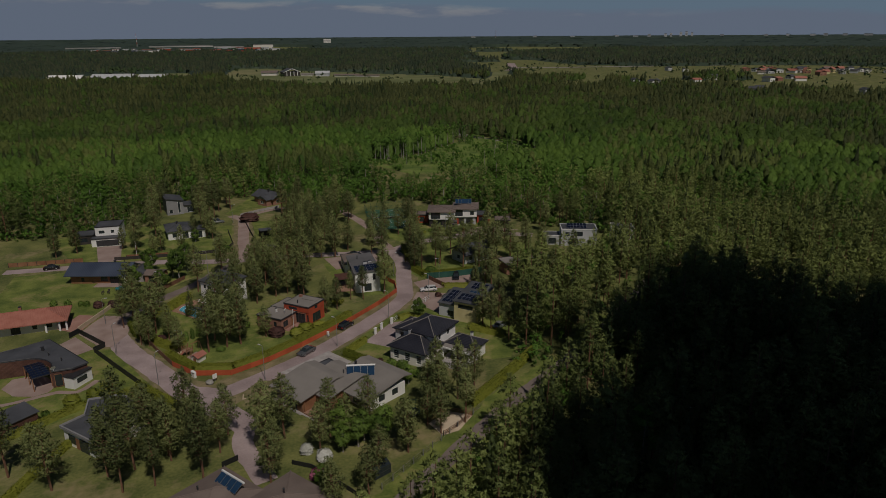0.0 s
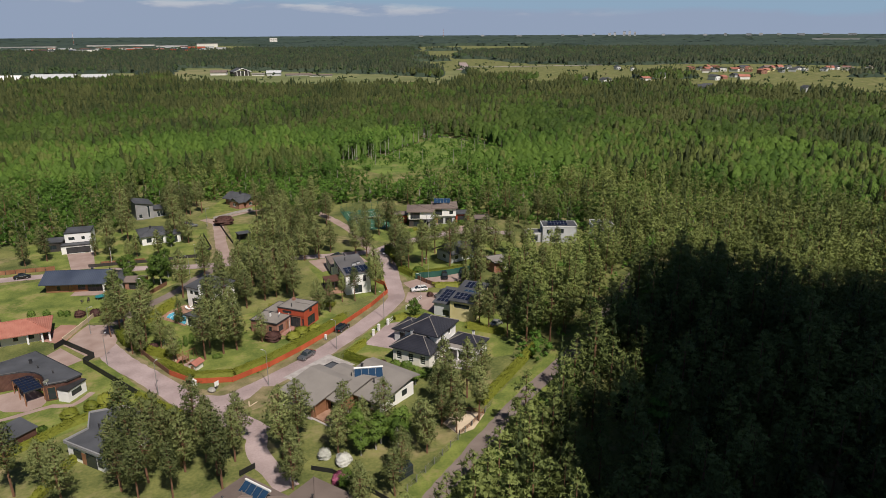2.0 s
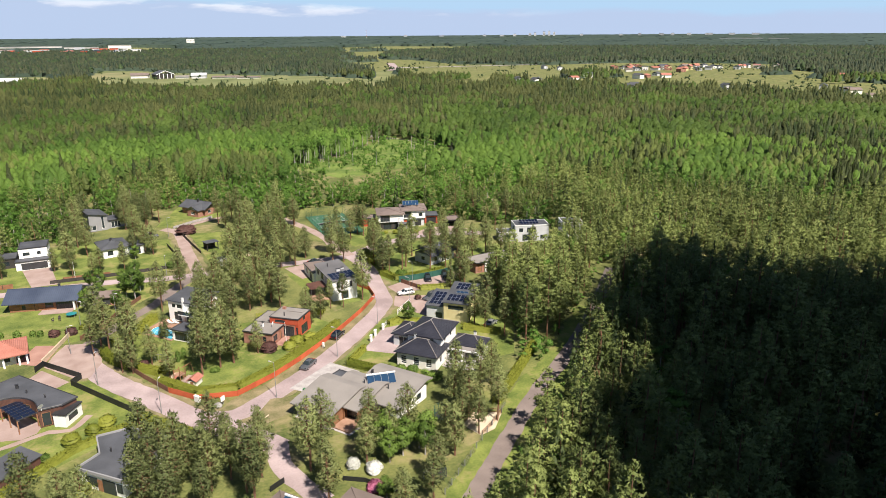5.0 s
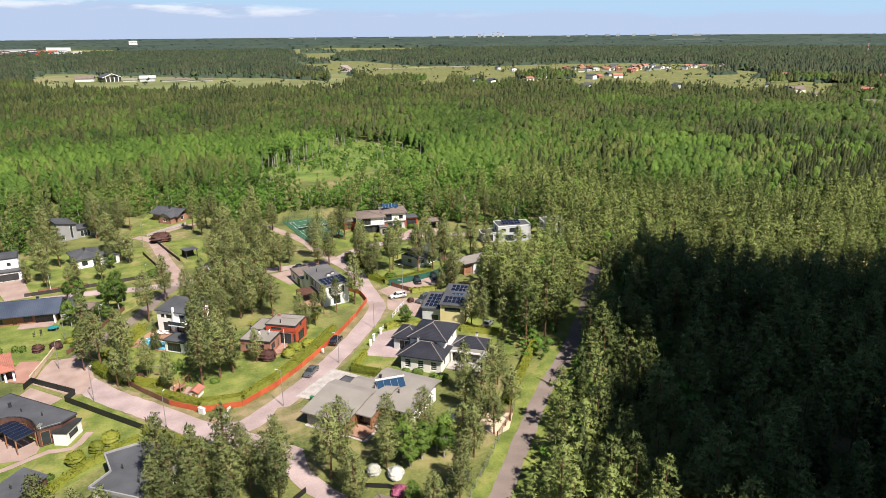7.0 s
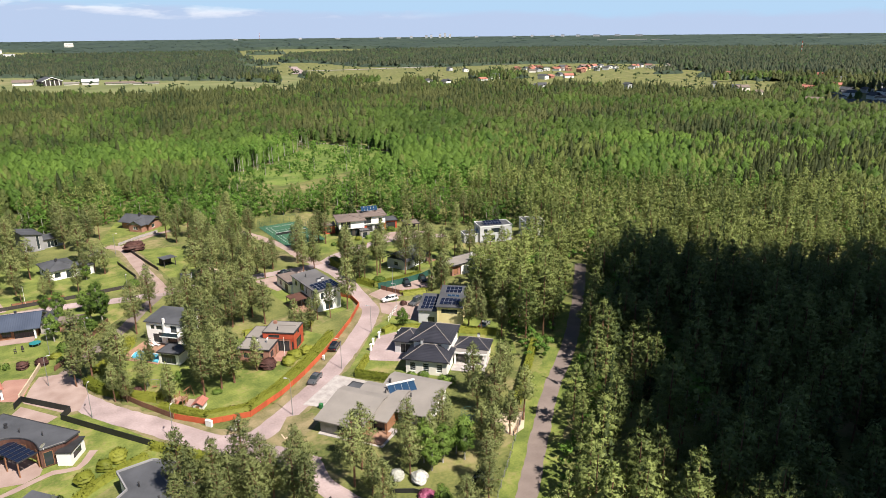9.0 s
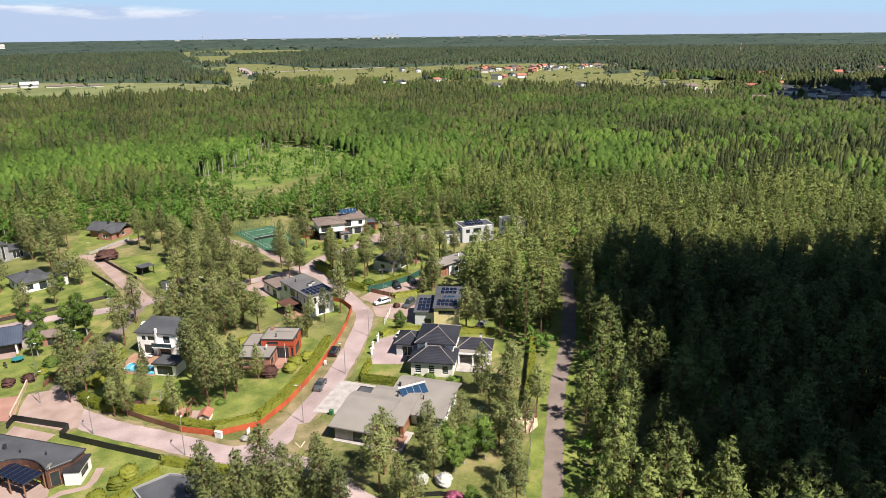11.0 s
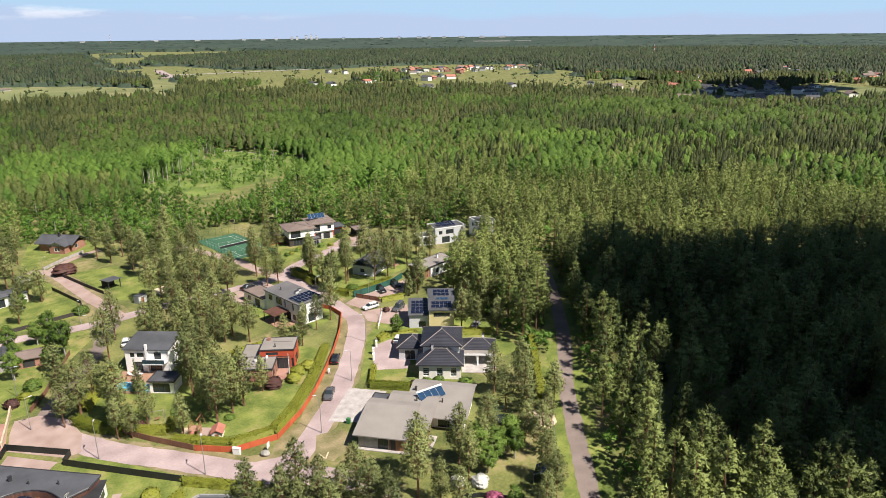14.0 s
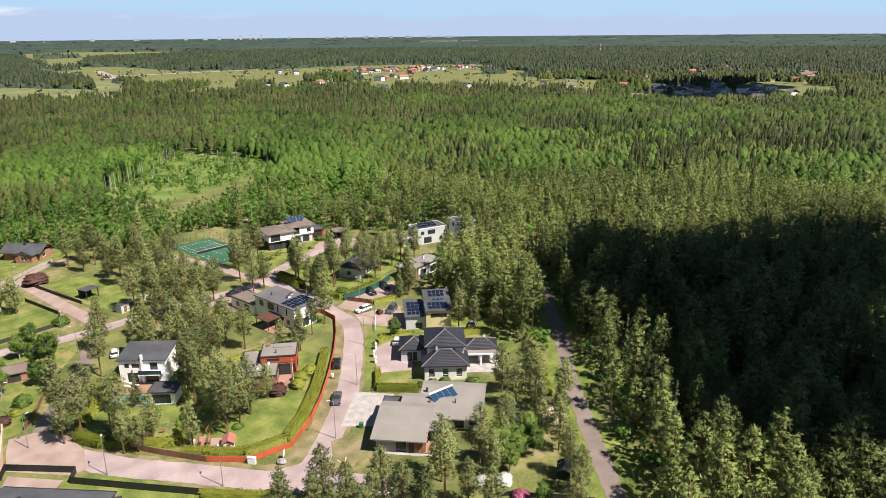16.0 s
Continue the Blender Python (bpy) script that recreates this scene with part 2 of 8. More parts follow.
M = {
    "grass": turf(material("grass", (0.0609, 0.08352, 0.0174), (0.2044, 0.2088, 0.06264), 0.12, 0.95, bump=0.6, fine=16, spots=1.0), (0.2784, 0.2262, 0.1131), 0.07, 0.10),
    "lawn": turf(material("lawn", (0.068, 0.104, 0.015), (0.212, 0.246, 0.052), 0.22, 0.95, bump=0.6, fine=11, spots=0.9), (0.2784, 0.2262, 0.0957), 0.11, 0.10),
    "tallgrass": turf(material("tall_grass", (0.070, 0.120, 0.018), (0.175, 0.240, 0.045), 0.1, 0.95, bump=0.6, fine=14, spots=0.9), (0.24, 0.22, 0.09), 0.09, 0.05),
    "verge": material("verge", (0.1131, 0.1131, 0.03915), (0.2871, 0.2306, 0.1305), 0.3, 0.95, bump=0.5, fine=9, spots=0.9),
    "asphalt": material("asphalt", (0.268, 0.207, 0.204), (0.438, 0.347, 0.345), 0.16, 0.9, bump=0.2, fine=16, spots=0.7),
    "lane": material("lane", (0.161, 0.1261, 0.1131), (0.2349, 0.1897, 0.1696), 0.2, 0.9, bump=0.15, fine=12, spots=0.5),
    "paving": material("paving", (0.2871, 0.2044, 0.178), (0.3828, 0.2915, 0.262), 0.3, 0.85, bump=0.15, fine=14, spots=0.6),
    "red_paving": material("red_paving", (0.2958, 0.1566, 0.1218), (0.4002, 0.2349, 0.1914), 0.3, 0.85, bump=0.15, fine=14, spots=0.6),
    "concrete": material("concrete", (0.300, 0.274, 0.264), (0.462, 0.432, 0.418), 0.7, 0.85, bump=0.15, fine=5, spots=0.9),
    "sand": material("sand", (0.48, 0.38, 0.27), (0.62, 0.51, 0.38), 0.4, 0.95, bump=0.3, fine=10, spots=0.5),
    "white": material("white_render", (0.76, 0.75, 0.74), (0.85, 0.845, 0.83), 0.3, 0.8, bump=0.05, fine=20, spots=0.3),
    "cream": material("cream_render", (0.70, 0.67, 0.62), (0.79, 0.76, 0.71), 0.3, 0.8, bump=0.05, fine=20, spots=0.3),
    "greywall": material("grey_render", (0.2262, 0.2262, 0.2349), (0.2958, 0.2958, 0.3045), 0.3, 0.8, bump=0.05, fine=20, spots=0.3),
    "palewall": material("pale_grey_render", (0.46, 0.47, 0.49), (0.55, 0.56, 0.58), 0.3, 0.8, bump=0.05, fine=20, spots=0.3),
    "stone": material("grey_stone", (0.2436, 0.2262, 0.2088), (0.4002, 0.3741, 0.348), 0.9, 0.9, bump=0.5, fine=5, spots=0.7),
    "red": material("red_render", (0.4002, 0.06525, 0.03045), (0.4872, 0.0957, 0.0435), 0.4, 0.7, bump=0.05, fine=14, spots=0.3),
    "brick": material("brick", (0.261, 0.1261, 0.087), (0.3741, 0.1958, 0.1436), 0.8, 0.9, bump=0.4, fine=9, spots=0.7),
    "yellow": ribbed(material("yellow_boards", (0.609, 0.522, 0.261), (0.696, 0.609, 0.348), 0.4, 0.7, fine=9, spots=0.4), 0.25, 0.02, "Y"),
    "brown": ribbed(material("brown_boards", (0.07395, 0.03132, 0.02262), (0.1305, 0.0609, 0.0435), 0.5, 0.75, fine=9, spots=0.5), 0.18, 0.02, "Z"),
    "wood": ribbed(material("oiled_wood", (0.2088, 0.09135, 0.0435), (0.3306, 0.1653, 0.087), 0.5, 0.75, fine=9, spots=0.5), 0.2, 0.02, "Z"),
    "deck": material("decking", (0.261, 0.1479, 0.0957), (0.3828, 0.2349, 0.1653), 0.6, 0.8, bump=0.2, fine=9, spots=0.5),
    "darkwood": material("dark_wood", (0.03045, 0.0261, 0.02436), (0.05655, 0.04785, 0.0435), 0.5, 0.75, bump=0.2, fine=9, spots=0.5),
    "roofgrey": material("grey_roofing", (0.2044, 0.187, 0.1723), (0.2697, 0.2479, 0.2279), 0.2, 0.85, bump=0.1, fine=18, spots=0.5),
    "roofmid": material("grey_felt", (0.100, 0.098, 0.102), (0.150, 0.147, 0.152), 0.2, 0.85, bump=0.1, fine=18, spots=0.5),
    "roofdark": ribbed(material("dark_tile", (0.01827, 0.01914, 0.02784), (0.0348, 0.03567, 0.04785), 0.3, 0.45, fine=9, spots=0.4), 0.35, 0.05, "X"),
    "roofslate": material("slate_roofing", (0.05394, 0.05742, 0.06525), (0.09135, 0.0957, 0.1087), 0.25, 0.7, bump=0.1, fine=16, spots=0.4),
    "roofblue": ribbed(material("blue_sheet_metal", (0.04176, 0.05394, 0.08526), (0.07134, 0.08874, 0.1288), 0.2, 0.4, fine=12, spots=0.4), 0.5, 0.03, "X"),
    "roofbrown": material("brown_roofing", (0.1479, 0.1131, 0.1001), (0.2088, 0.1653, 0.1436), 0.25, 0.85, bump=0.1, fine=16, spots=0.4),
    "roofred": ribbed(material("red_tile", (0.3393, 0.1218, 0.087), (0.4437, 0.187, 0.1392), 0.4, 0.75, fine=9, spots=0.5), 0.35, 0.05, "X"),
    "trim": material("white_trim", (0.76, 0.76, 0.75), (0.84, 0.84, 0.83), 0.5, 0.5),
    "darktrim": material("dark_trim", (0.0261, 0.0261, 0.02871), (0.04785, 0.04785, 0.0522), 0.5, 0.5),
    "redfence": material("red_fence", (0.4089, 0.07395, 0.03045), (0.522, 0.1175, 0.04785), 0.3, 0.7, bump=0.1, fine=12, spots=0.5, vary=0.12),
    "brownfence": material("brown_fence", (0.1392, 0.06525, 0.03915), (0.2262, 0.1131, 0.0696), 0.3, 0.8, bump=0.1, fine=12, spots=0.5, vary=0.15),
    "blackfence": material("black_fence", (0.01044, 0.01131, 0.01218), (0.02262, 0.02349, 0.02436), 0.3, 0.6, fine=12, spots=0.5),
    "greenmesh": material("green_mesh_fence", (0.01305, 0.06525, 0.04785), (0.0261, 0.1044, 0.0783), 0.3, 0.7, fine=12, spots=0.5),
    "court": material("court_surface", (0.0261, 0.09135, 0.05046), (0.04176, 0.1261, 0.0696), 0.1, 0.9, fine=18, spots=0.4),
    "steel": material("galvanised_steel", (0.3306, 0.3306, 0.3393), (0.435, 0.435, 0.4437), 0.5, 0.45, metal=0.6),
    "rubber": material("rubber", (0.01305, 0.01305, 0.01392), (0.0261, 0.0261, 0.0261), 3, 0.9),
    "bark": material("pine_bark", (0.1131, 0.05655, 0.0348), (0.261, 0.1392, 0.0783), 0.6, 0.95, bump=0.6, fine=7, spots=0.8),
    "palebark": material("pale_bark", (0.2088, 0.1914, 0.174), (0.4524, 0.435, 0.4002), 0.6, 0.95, bump=0.4, fine=7, spots=0.9),
    "rock": material("rock", (0.2175, 0.2088, 0.1914), (0.3654, 0.348, 0.3219), 1.2, 0.95, bump=0.5, fine=5, spots=0.7),
    "cloud": material("cloud_vapour", (0.80, 0.80, 0.82), (0.86, 0.86, 0.87), 0.02, 1.0),
    "greenplastic": material("green_plastic", (0.0261, 0.1392, 0.0435), (0.0435, 0.1914, 0.0696), 2, 0.5),
    "teal": material("teal_cover", (0.0174, 0.174, 0.1914), (0.0348, 0.2436, 0.261), 1, 0.5),
    "needles": foliage("pine_needles", (0.092, 0.114, 0.042), (0.290, 0.328, 0.122), False, lace=5.0, through_light=0.22, island=0.12, grain=2.5, depth=0.6, open_share=0.46),
    "leaves": foliage("broad_leaves", (0.055, 0.102, 0.016), (0.190, 0.285, 0.056), False, lace=6.0, island=0.2, grain=2.5, depth=0.6),
    "hedge": foliage("hedge_leaves", (0.0962, 0.1221, 0.01332), (0.2738, 0.2886, 0.04588), False, island=0.12, grain=2.0, depth=0.35),
    "purple": foliage("purple_leaves", (0.050, 0.025, 0.024), (0.130, 0.066, 0.055), False),
    "blossom": foliage("white_blossom", (0.405, 0.414, 0.36), (0.72, 0.72, 0.684), False),
    "pinkbloom": foliage("pink_blossom", (0.315, 0.063, 0.144), (0.63, 0.27, 0.378), False),
    "f_pine": foliage("forest_needles", (0.073, 0.101, 0.029), (0.280, 0.331, 0.101), lace=4.0, through_light=0.22, island=0.12, grain=2.0, depth=0.6, open_share=0.46),
    "f_leaf": foliage("forest_leaves", (0.043, 0.097, 0.014), (0.150, 0.278, 0.047), lace=4.0, through_light=0.2, island=0.2, grain=2.0, depth=0.6),
    "f_spruce": foliage("spruce_needles", (0.018, 0.034, 0.010), (0.089, 0.115, 0.034), through_light=0.15, island=0.15, depth=0.6),
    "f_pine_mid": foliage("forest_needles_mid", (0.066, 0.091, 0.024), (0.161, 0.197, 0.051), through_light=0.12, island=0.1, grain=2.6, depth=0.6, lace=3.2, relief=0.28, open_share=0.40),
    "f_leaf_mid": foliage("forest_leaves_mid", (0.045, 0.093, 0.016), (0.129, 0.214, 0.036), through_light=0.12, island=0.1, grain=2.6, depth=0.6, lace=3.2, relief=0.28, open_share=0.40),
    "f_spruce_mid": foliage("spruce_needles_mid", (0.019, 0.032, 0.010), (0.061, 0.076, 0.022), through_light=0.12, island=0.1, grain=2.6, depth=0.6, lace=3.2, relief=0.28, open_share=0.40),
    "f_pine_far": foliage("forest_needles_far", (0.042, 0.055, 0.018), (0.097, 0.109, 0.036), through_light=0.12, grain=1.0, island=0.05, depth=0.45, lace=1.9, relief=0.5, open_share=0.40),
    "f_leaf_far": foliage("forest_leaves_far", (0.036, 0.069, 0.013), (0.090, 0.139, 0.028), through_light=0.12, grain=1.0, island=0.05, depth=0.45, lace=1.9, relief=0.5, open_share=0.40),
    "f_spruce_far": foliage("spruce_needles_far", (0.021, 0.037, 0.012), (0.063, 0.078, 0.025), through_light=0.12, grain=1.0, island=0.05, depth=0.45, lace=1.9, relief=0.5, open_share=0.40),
    # the _dim greens carry distance haze: blue mixed into their base colours
    "f_pine_dim": foliage("pine_canopy_hazed", (0.029, 0.041, 0.024), (0.077, 0.090, 0.047), grain=0.35),
    "f_leaf_dim": foliage("leafy_canopy_hazed", (0.027, 0.051, 0.021), (0.072, 0.106, 0.042), grain=0.35),
    "f_spruce_dim": foliage("spruce_canopy_hazed", (0.018, 0.033, 0.021), (0.054, 0.074, 0.042), grain=0.35),
    "meadow": turf(material("meadow", (0.100, 0.125, 0.038), (0.200, 0.216, 0.086), 0.012, 0.95, fine=12, spots=0.8), (0.261, 0.2262, 0.1131), 0.006, 0.14),
    # distance haze painted as a bluish tone of the canopy itself
    "f_far": foliage("far_canopy_hazed", (0.030, 0.048, 0.033), (0.062, 0.086, 0.056), through_light=0.0, grain=0.05, depth=0.7),
}


def glossy(name, colour, rough, metal=0.0, coat=0.0):
    m = material(name, tuple(c * 0.85 for c in colour), colour, 1.5, rough, metal, fine=6)
    m.node_tree.nodes["Principled BSDF"].inputs["Coat Weight"].default_value = coat
    return m


M["glass"] = glossy("window_glass", (0.03, 0.04, 0.045), 0.04)
M["water"] = glossy("pool_cover", (0.12, 0.45, 0.62), 0.15)
M["panel"] = glossy("solar_cells", (0.016, 0.024, 0.055), 0.12, 0.3)
M["collector"] = glossy("solar_collector", (0.03, 0.075, 0.15), 0.15, 0.3)
M["carblack"] = glossy("black_paint", (0.014, 0.014, 0.016), 0.25, 0.2, 0.8)
M["cargrey"] = glossy("grey_paint", (0.15, 0.155, 0.165), 0.25, 0.4, 0.8)
M["carsilver"] = glossy("silver_paint", (0.42, 0.43, 0.45), 0.25, 0.5, 0.8)
M["carwhite"] = glossy("white_paint", (0.78, 0.78, 0.78), 0.25, 0.0, 0.8)
M["carred"] = glossy("red_lens", (0.45, 0.02, 0.02), 0.2)


# ---- building helpers ----
def mesh_of(name, bm, mat):
    me = bpy.data.meshes.new(name)
    bm.normal_update()
    bm.to_mesh(me)
    bm.free()
    me.materials.append(mat)
    return me


def part(name, bm, mat, parent, label=""):
    """Links a bmesh as one mesh under a thing or a part."""
    ob = new(name, mesh_of(name, bm, M[mat]))
    ob.parent = parent
    if label:
        ob["label"] = label
    return ob


def thing(name, m, label, category, group="", kind=""):
    ob = new(name)
    ob.empty_display_size = 0.3
    ob.matrix_world = m
    return tagged(ob, label, category, group, kind)


def box(bm, x0, x1, y0, y1, z0, z1, m=None, bevel=0.0):
    g = bmesh.ops.create_cube(bm, size=1.0, matrix=Matrix.LocRotScale(((x0 + x1) / 2, (y0 + y1) / 2, (z0 + z1) / 2), None, (x1 - x0, y1 - y0, z1 - z0)))
    if bevel:
        es = list({e for v in g["verts"] for e in v.link_edges})
        g = bmesh.ops.bevel(bm, geom=es, offset=bevel, segments=1, affect="EDGES")
    if m is not None:
        bmesh.ops.transform(bm, matrix=m, verts=g["verts"])
    return bm


def tube(bm, a, b, r0, r1, sides=8):
    a, b = Vector(a), Vector(b)
    d = b - a
    bmesh.ops.create_cone(bm, cap_ends=True, segments=sides, radius1=r0, radius2=r1, depth=d.length,
                          matrix=Matrix.Translation((a + b) / 2) @ d.to_track_quat("Z", "Y").to_matrix().to_4x4())
    return bm


def slab(bm, top, faces, th):
    """A solid under the given top faces, th thick, with straight-down sides."""
    up = [bm.verts.new(p) for p in top]
    dn = [bm.verts.new((p[0], p[1], p[2] - th)) for p in top]
    used = {}
    for f in faces:
        bm.faces.new([up[i] for i in f])
        bm.faces.new([dn[i] for i in reversed(f)])
        for i, j in zip(f, f[1:] + f[:1]):
            used[(i, j)] = True
    for i, j in list(used):
        if (j, i) not in used:
            bm.faces.new((up[j], up[i], dn[i], dn[j]))
    return bm


FACES = {"W": ((0, 1), (-1, 0)), "E": ((1, 0), (1, 0)), "S": ((0, 0), (0, -1)), "N": ((1, 1), (0, 1))}


def block(house, x0, x1, y0, y1, z0, z1, mat, openings=(), frame_mat="darktrim", name="wall", tops=None):
    """A storey block of a house whose windows and doors are cut into its outer walls. An opening: side, distance of its middle
    from the wall's left corner as seen from outside, width, bottom, height, and its name if it is no window. tops: heights of
    the four corners (x0y0, x1y0, x1y1, x0y1) where the block's top slopes."""
    bm = bmesh.new()
    tops = tops or (z1,) * 4
    size = {"W": y1 - y0, "E": y1 - y0, "S": x1 - x0, "N": x1 - x0}
    low = min(tops)
    for side in "WESN":
        wdt = size[side]
        if side == "W":
            o, ex, nn = Vector((x0, y1, 0)), Vector((0, -1, 0)), Vector((-1, 0, 0))
            hl, hr = tops[3], tops[0]
        elif side == "E":
            o, ex, nn = Vector((x1, y0, 0)), Vector((0, 1, 0)), Vector((1, 0, 0))
            hl, hr = tops[1], tops[2]
        elif side == "S":
            o, ex, nn = Vector((x0, y0, 0)), Vector((1, 0, 0)), Vector((0, -1, 0))
            hl, hr = tops[0], tops[1]
        else:
            o, ex, nn = Vector((x1, y1, 0)), Vector((-1, 0, 0)), Vector((0, 1, 0))
            hl, hr = tops[2], tops[3]
        ops = [q for q in openings if q[0] == side]
        xs = sorted({0.0, wdt} | {q[1] - q[2] / 2 for q in ops} | {q[1] + q[2] / 2 for q in ops})
        zs = sorted({z0, low} | {z0 + q[3] for q in ops} | {z0 + q[3] + q[4] for q in ops})
        for a, b in zip(xs, xs[1:]):
            for c, d in zip(zs, zs[1:]):
                mx, mz = (a + b) / 2, (c + d) / 2
                if any(abs(mx - q[1]) < q[2] / 2 and z0 + q[3] < mz < z0 + q[3] + q[4] for q in ops):
                    continue
                bm.faces.new([bm.verts.new(o + ex * s + Vector((0, 0, h))) for s, h in ((a, c), (b, c), (b, d), (a, d))])
        if max(hl, hr) > low:
            pts = [o + Vector((0, 0, low)), o + ex * wdt + Vector((0, 0, low))]
            if hr > low:
                pts.append(o + ex * wdt + Vector((0, 0, hr)))
            if hl > low:
                pts.append(o + Vector((0, 0, hl)))
            bm.faces.new([bm.verts.new(p) for p in pts])
        for q in ops:
            a, b, c, d = q[1] - q[2] / 2, q[1] + q[2] / 2, z0 + q[3], z0 + q[3] + q[4]
            ring = [o + ex * s + Vector((0, 0, h)) for s, h in ((a, c), (b, c), (b, d), (a, d))]
            for p, r in zip(ring, ring[1:] + ring[:1]):
                bm.faces.new([bm.verts.new(v) for v in (p, r, r - nn * 0.16, p - nn * 0.16)])
            turn = Matrix.Translation(o) @ Matrix((ex, -nn, Vector((0, 0, 1)))).transposed().to_4x4()
            kind = q[5] if len(q) > 5 else "window"
            fb = bmesh.new()
            t = 0.07
            box(fb, a, a + t, 0.08, 0.14, c, d, turn)
            box(fb, b - t, b, 0.08, 0.14, c, d, turn)
            box(fb, a + t, b - t, 0.08, 0.14, c, c + t, turn)
            box(fb, a + t, b - t, 0.08, 0.14, d - t, d, turn)
            n = max(1, round(q[2] / 1.1))
            for k in range(1, n):
                xm = a + (b - a) * k / n
                box(fb, xm - t / 2, xm + t / 2, 0.08, 0.14, c + t, d - t, turn)
            if kind == "grid":
                zm = (c + d) / 2
                for k in (1, 2, 3):
                    zm = c + (d - c) * k / 4
                    box(fb, a + t, b - t, 0.085, 0.135, zm - 0.03, zm + 0.03, turn)
            win = part("window" if kind in ("window", "grid") else kind, fb, frame_mat, house)
            gb = box(bmesh.new(), a + 0.02, b - 0.02, 0.125, 0.155, c + 0.02, d - 0.02, turn)
            part("pane" if kind in ("window", "grid", "glass_door") else "leaf", gb, "glass" if kind in ("window", "grid", "glass_door") else ("wood" if kind == "door" else "darktrim"), win)
    bm.faces.new([bm.verts.new(p) for p in ((x0, y0, tops[0]), (x1, y0, tops[1]), (x1, y1, tops[2]), (x0, y1, tops[3]))])
    bmesh.ops.remove_doubles(bm, verts=bm.verts, dist=0.001)
    return part(name, bm, mat, house)


def roof_flat(house, x0, x1, y0, y1, z, mat, rim="darktrim", over=0.15, up=0.18):
    x0, x1, y0, y1 = x0 - over, x1 + over, y0 - over, y1 + over
    bm = bmesh.new()
    box(bm, x0 + 0.1, x1 - 0.1, y0 + 0.1, y1 - 0.1, z + 0.005, z + 0.10)
    r = part("roof", bm, mat, house)
    bm = bmesh.new()
    for a, b, c, d in ((x0, x1, y0, y0 + 0.2), (x0, x1, y1 - 0.2, y1), (x0, x0 + 0.2, y0 + 0.2, y1 - 0.2), (x1 - 0.2, x1, y0 + 0.2, y1 - 0.2)):
        box(bm, a, b, c, d, z - 0.12, z + up)
    part("parapet", bm, rim, r)
    return r


def roof_slope(house, pts, mat, th=0.22, rim="darktrim", faces=None):
    """A pitched roof from its corner points and faces, with verge boards round it."""
    faces = faces or [tuple(range(len(pts)))]
    r = part("roof", slab(bmesh.new(), pts, faces, th), mat, house)
    return r


def ridge(roof, a, b, mat, w=0.16):
    a, b = Vector(a), Vector(b)
    bm = tube(bmesh.new(), a + Vector((0, 0, 0.03)), b + Vector((0, 0, 0.03)), w * 0.55, w * 0.55, 6)
    part("ridge_cap", bm, mat, roof)


def roof_gable(house, x0, x1, y0, y1, z, rise, mat, over=0.5, along="x", cap=None, at=0.5):
    """A gable roof; its ridge runs along x or y, at that share of the width."""
    x0, x1, y0, y1 = x0 - over, x1 + over, y0 - over, y1 + over
    if along == "x":
        m = y0 + (y1 - y0) * at
        pts = [(x0, y0, z), (x1, y0, z), (x1, m, z + rise), (x0, m, z + rise), (x1, y1, z), (x0, y1, z)]
        ends = ((x0, m, z + rise), (x1, m, z + rise))
    else:
        m = x0 + (x1 - x0) * at
        pts = [(x0, y1, z), (x0, y0, z), (m, y0, z + rise), (m, y1, z + rise), (x1, y0, z), (x1, y1, z)]
        ends = ((m, y0, z + rise), (m, y1, z + rise))
    r = roof_slope(house, pts, mat, faces=[(0, 1, 2, 3), (3, 2, 4, 5)])
    ridge(r, *ends, cap or mat)
    return r


def roof_hip(house, x0, x1, y0, y1, z, rise, mat, over=0.5, cap=None):
    x0, x1, y0, y1 = x0 - over, x1 + over, y0 - over, y1 + over
    w, d = x1 - x0, y1 - y0
    h = min(w, d) / 2
    if w >= d:
        a, b = (x0 + h, (y0 + y1) / 2, z + rise), (x1 - h - 0.01, (y0 + y1) / 2, z + rise)
        faces = [(0, 1, 5, 4), (1, 2, 5), (2, 3, 4, 5), (3, 0, 4)]
    else:
        a, b = ((x0 + x1) / 2, y0 + h, z + rise), ((x0 + x1) / 2, y1 - h, z + rise)
        faces = [(0, 1, 4), (1, 2, 5, 4), (2, 3, 5), (3, 0, 4, 5)]
    c = [(x0, y0, z), (x1, y0, z), (x1, y1, z), (x0, y1, z)]
    r = roof_slope(house, c + [a, b], mat, faces=faces)
    near = ((0, a), (1, b), (2, b), (3, a)) if w >= d else ((0, a), (1, a), (2, b), (3, b))
    for i, p in near:
        ridge(r, c[i], p, cap or mat)
    if (Vector(a) - Vector(b)).length > 0.3:
        ridge(r, a, b, cap or mat)
    return r


def panels(house, m, rows, cols, w=1.0, h=1.65, mat="panel", tilt=0.0, gap=0.06):
    """Rows of solar panels on a plane given by m (x across, y up the slope), each with its frame."""
    for r in range(rows):
        for c in range(cols):
            bm = box(bmesh.new(), c * (w + gap), c * (w + gap) + w, r * (h + gap), r * (h + gap) + h, 0.08, 0.12, m)
            fr = part("solar_panel", bm, "roofgrey" if mat == "panel" else "steel", house)
            bm = box(bmesh.new(), c * (w + gap) + 0.02, c * (w + gap) + w - 0.02, r * (h + gap) + 0.02, r * (h + gap) + h - 0.02, 0.12, 0.126, m)
            part("cell_face", bm, mat, fr)


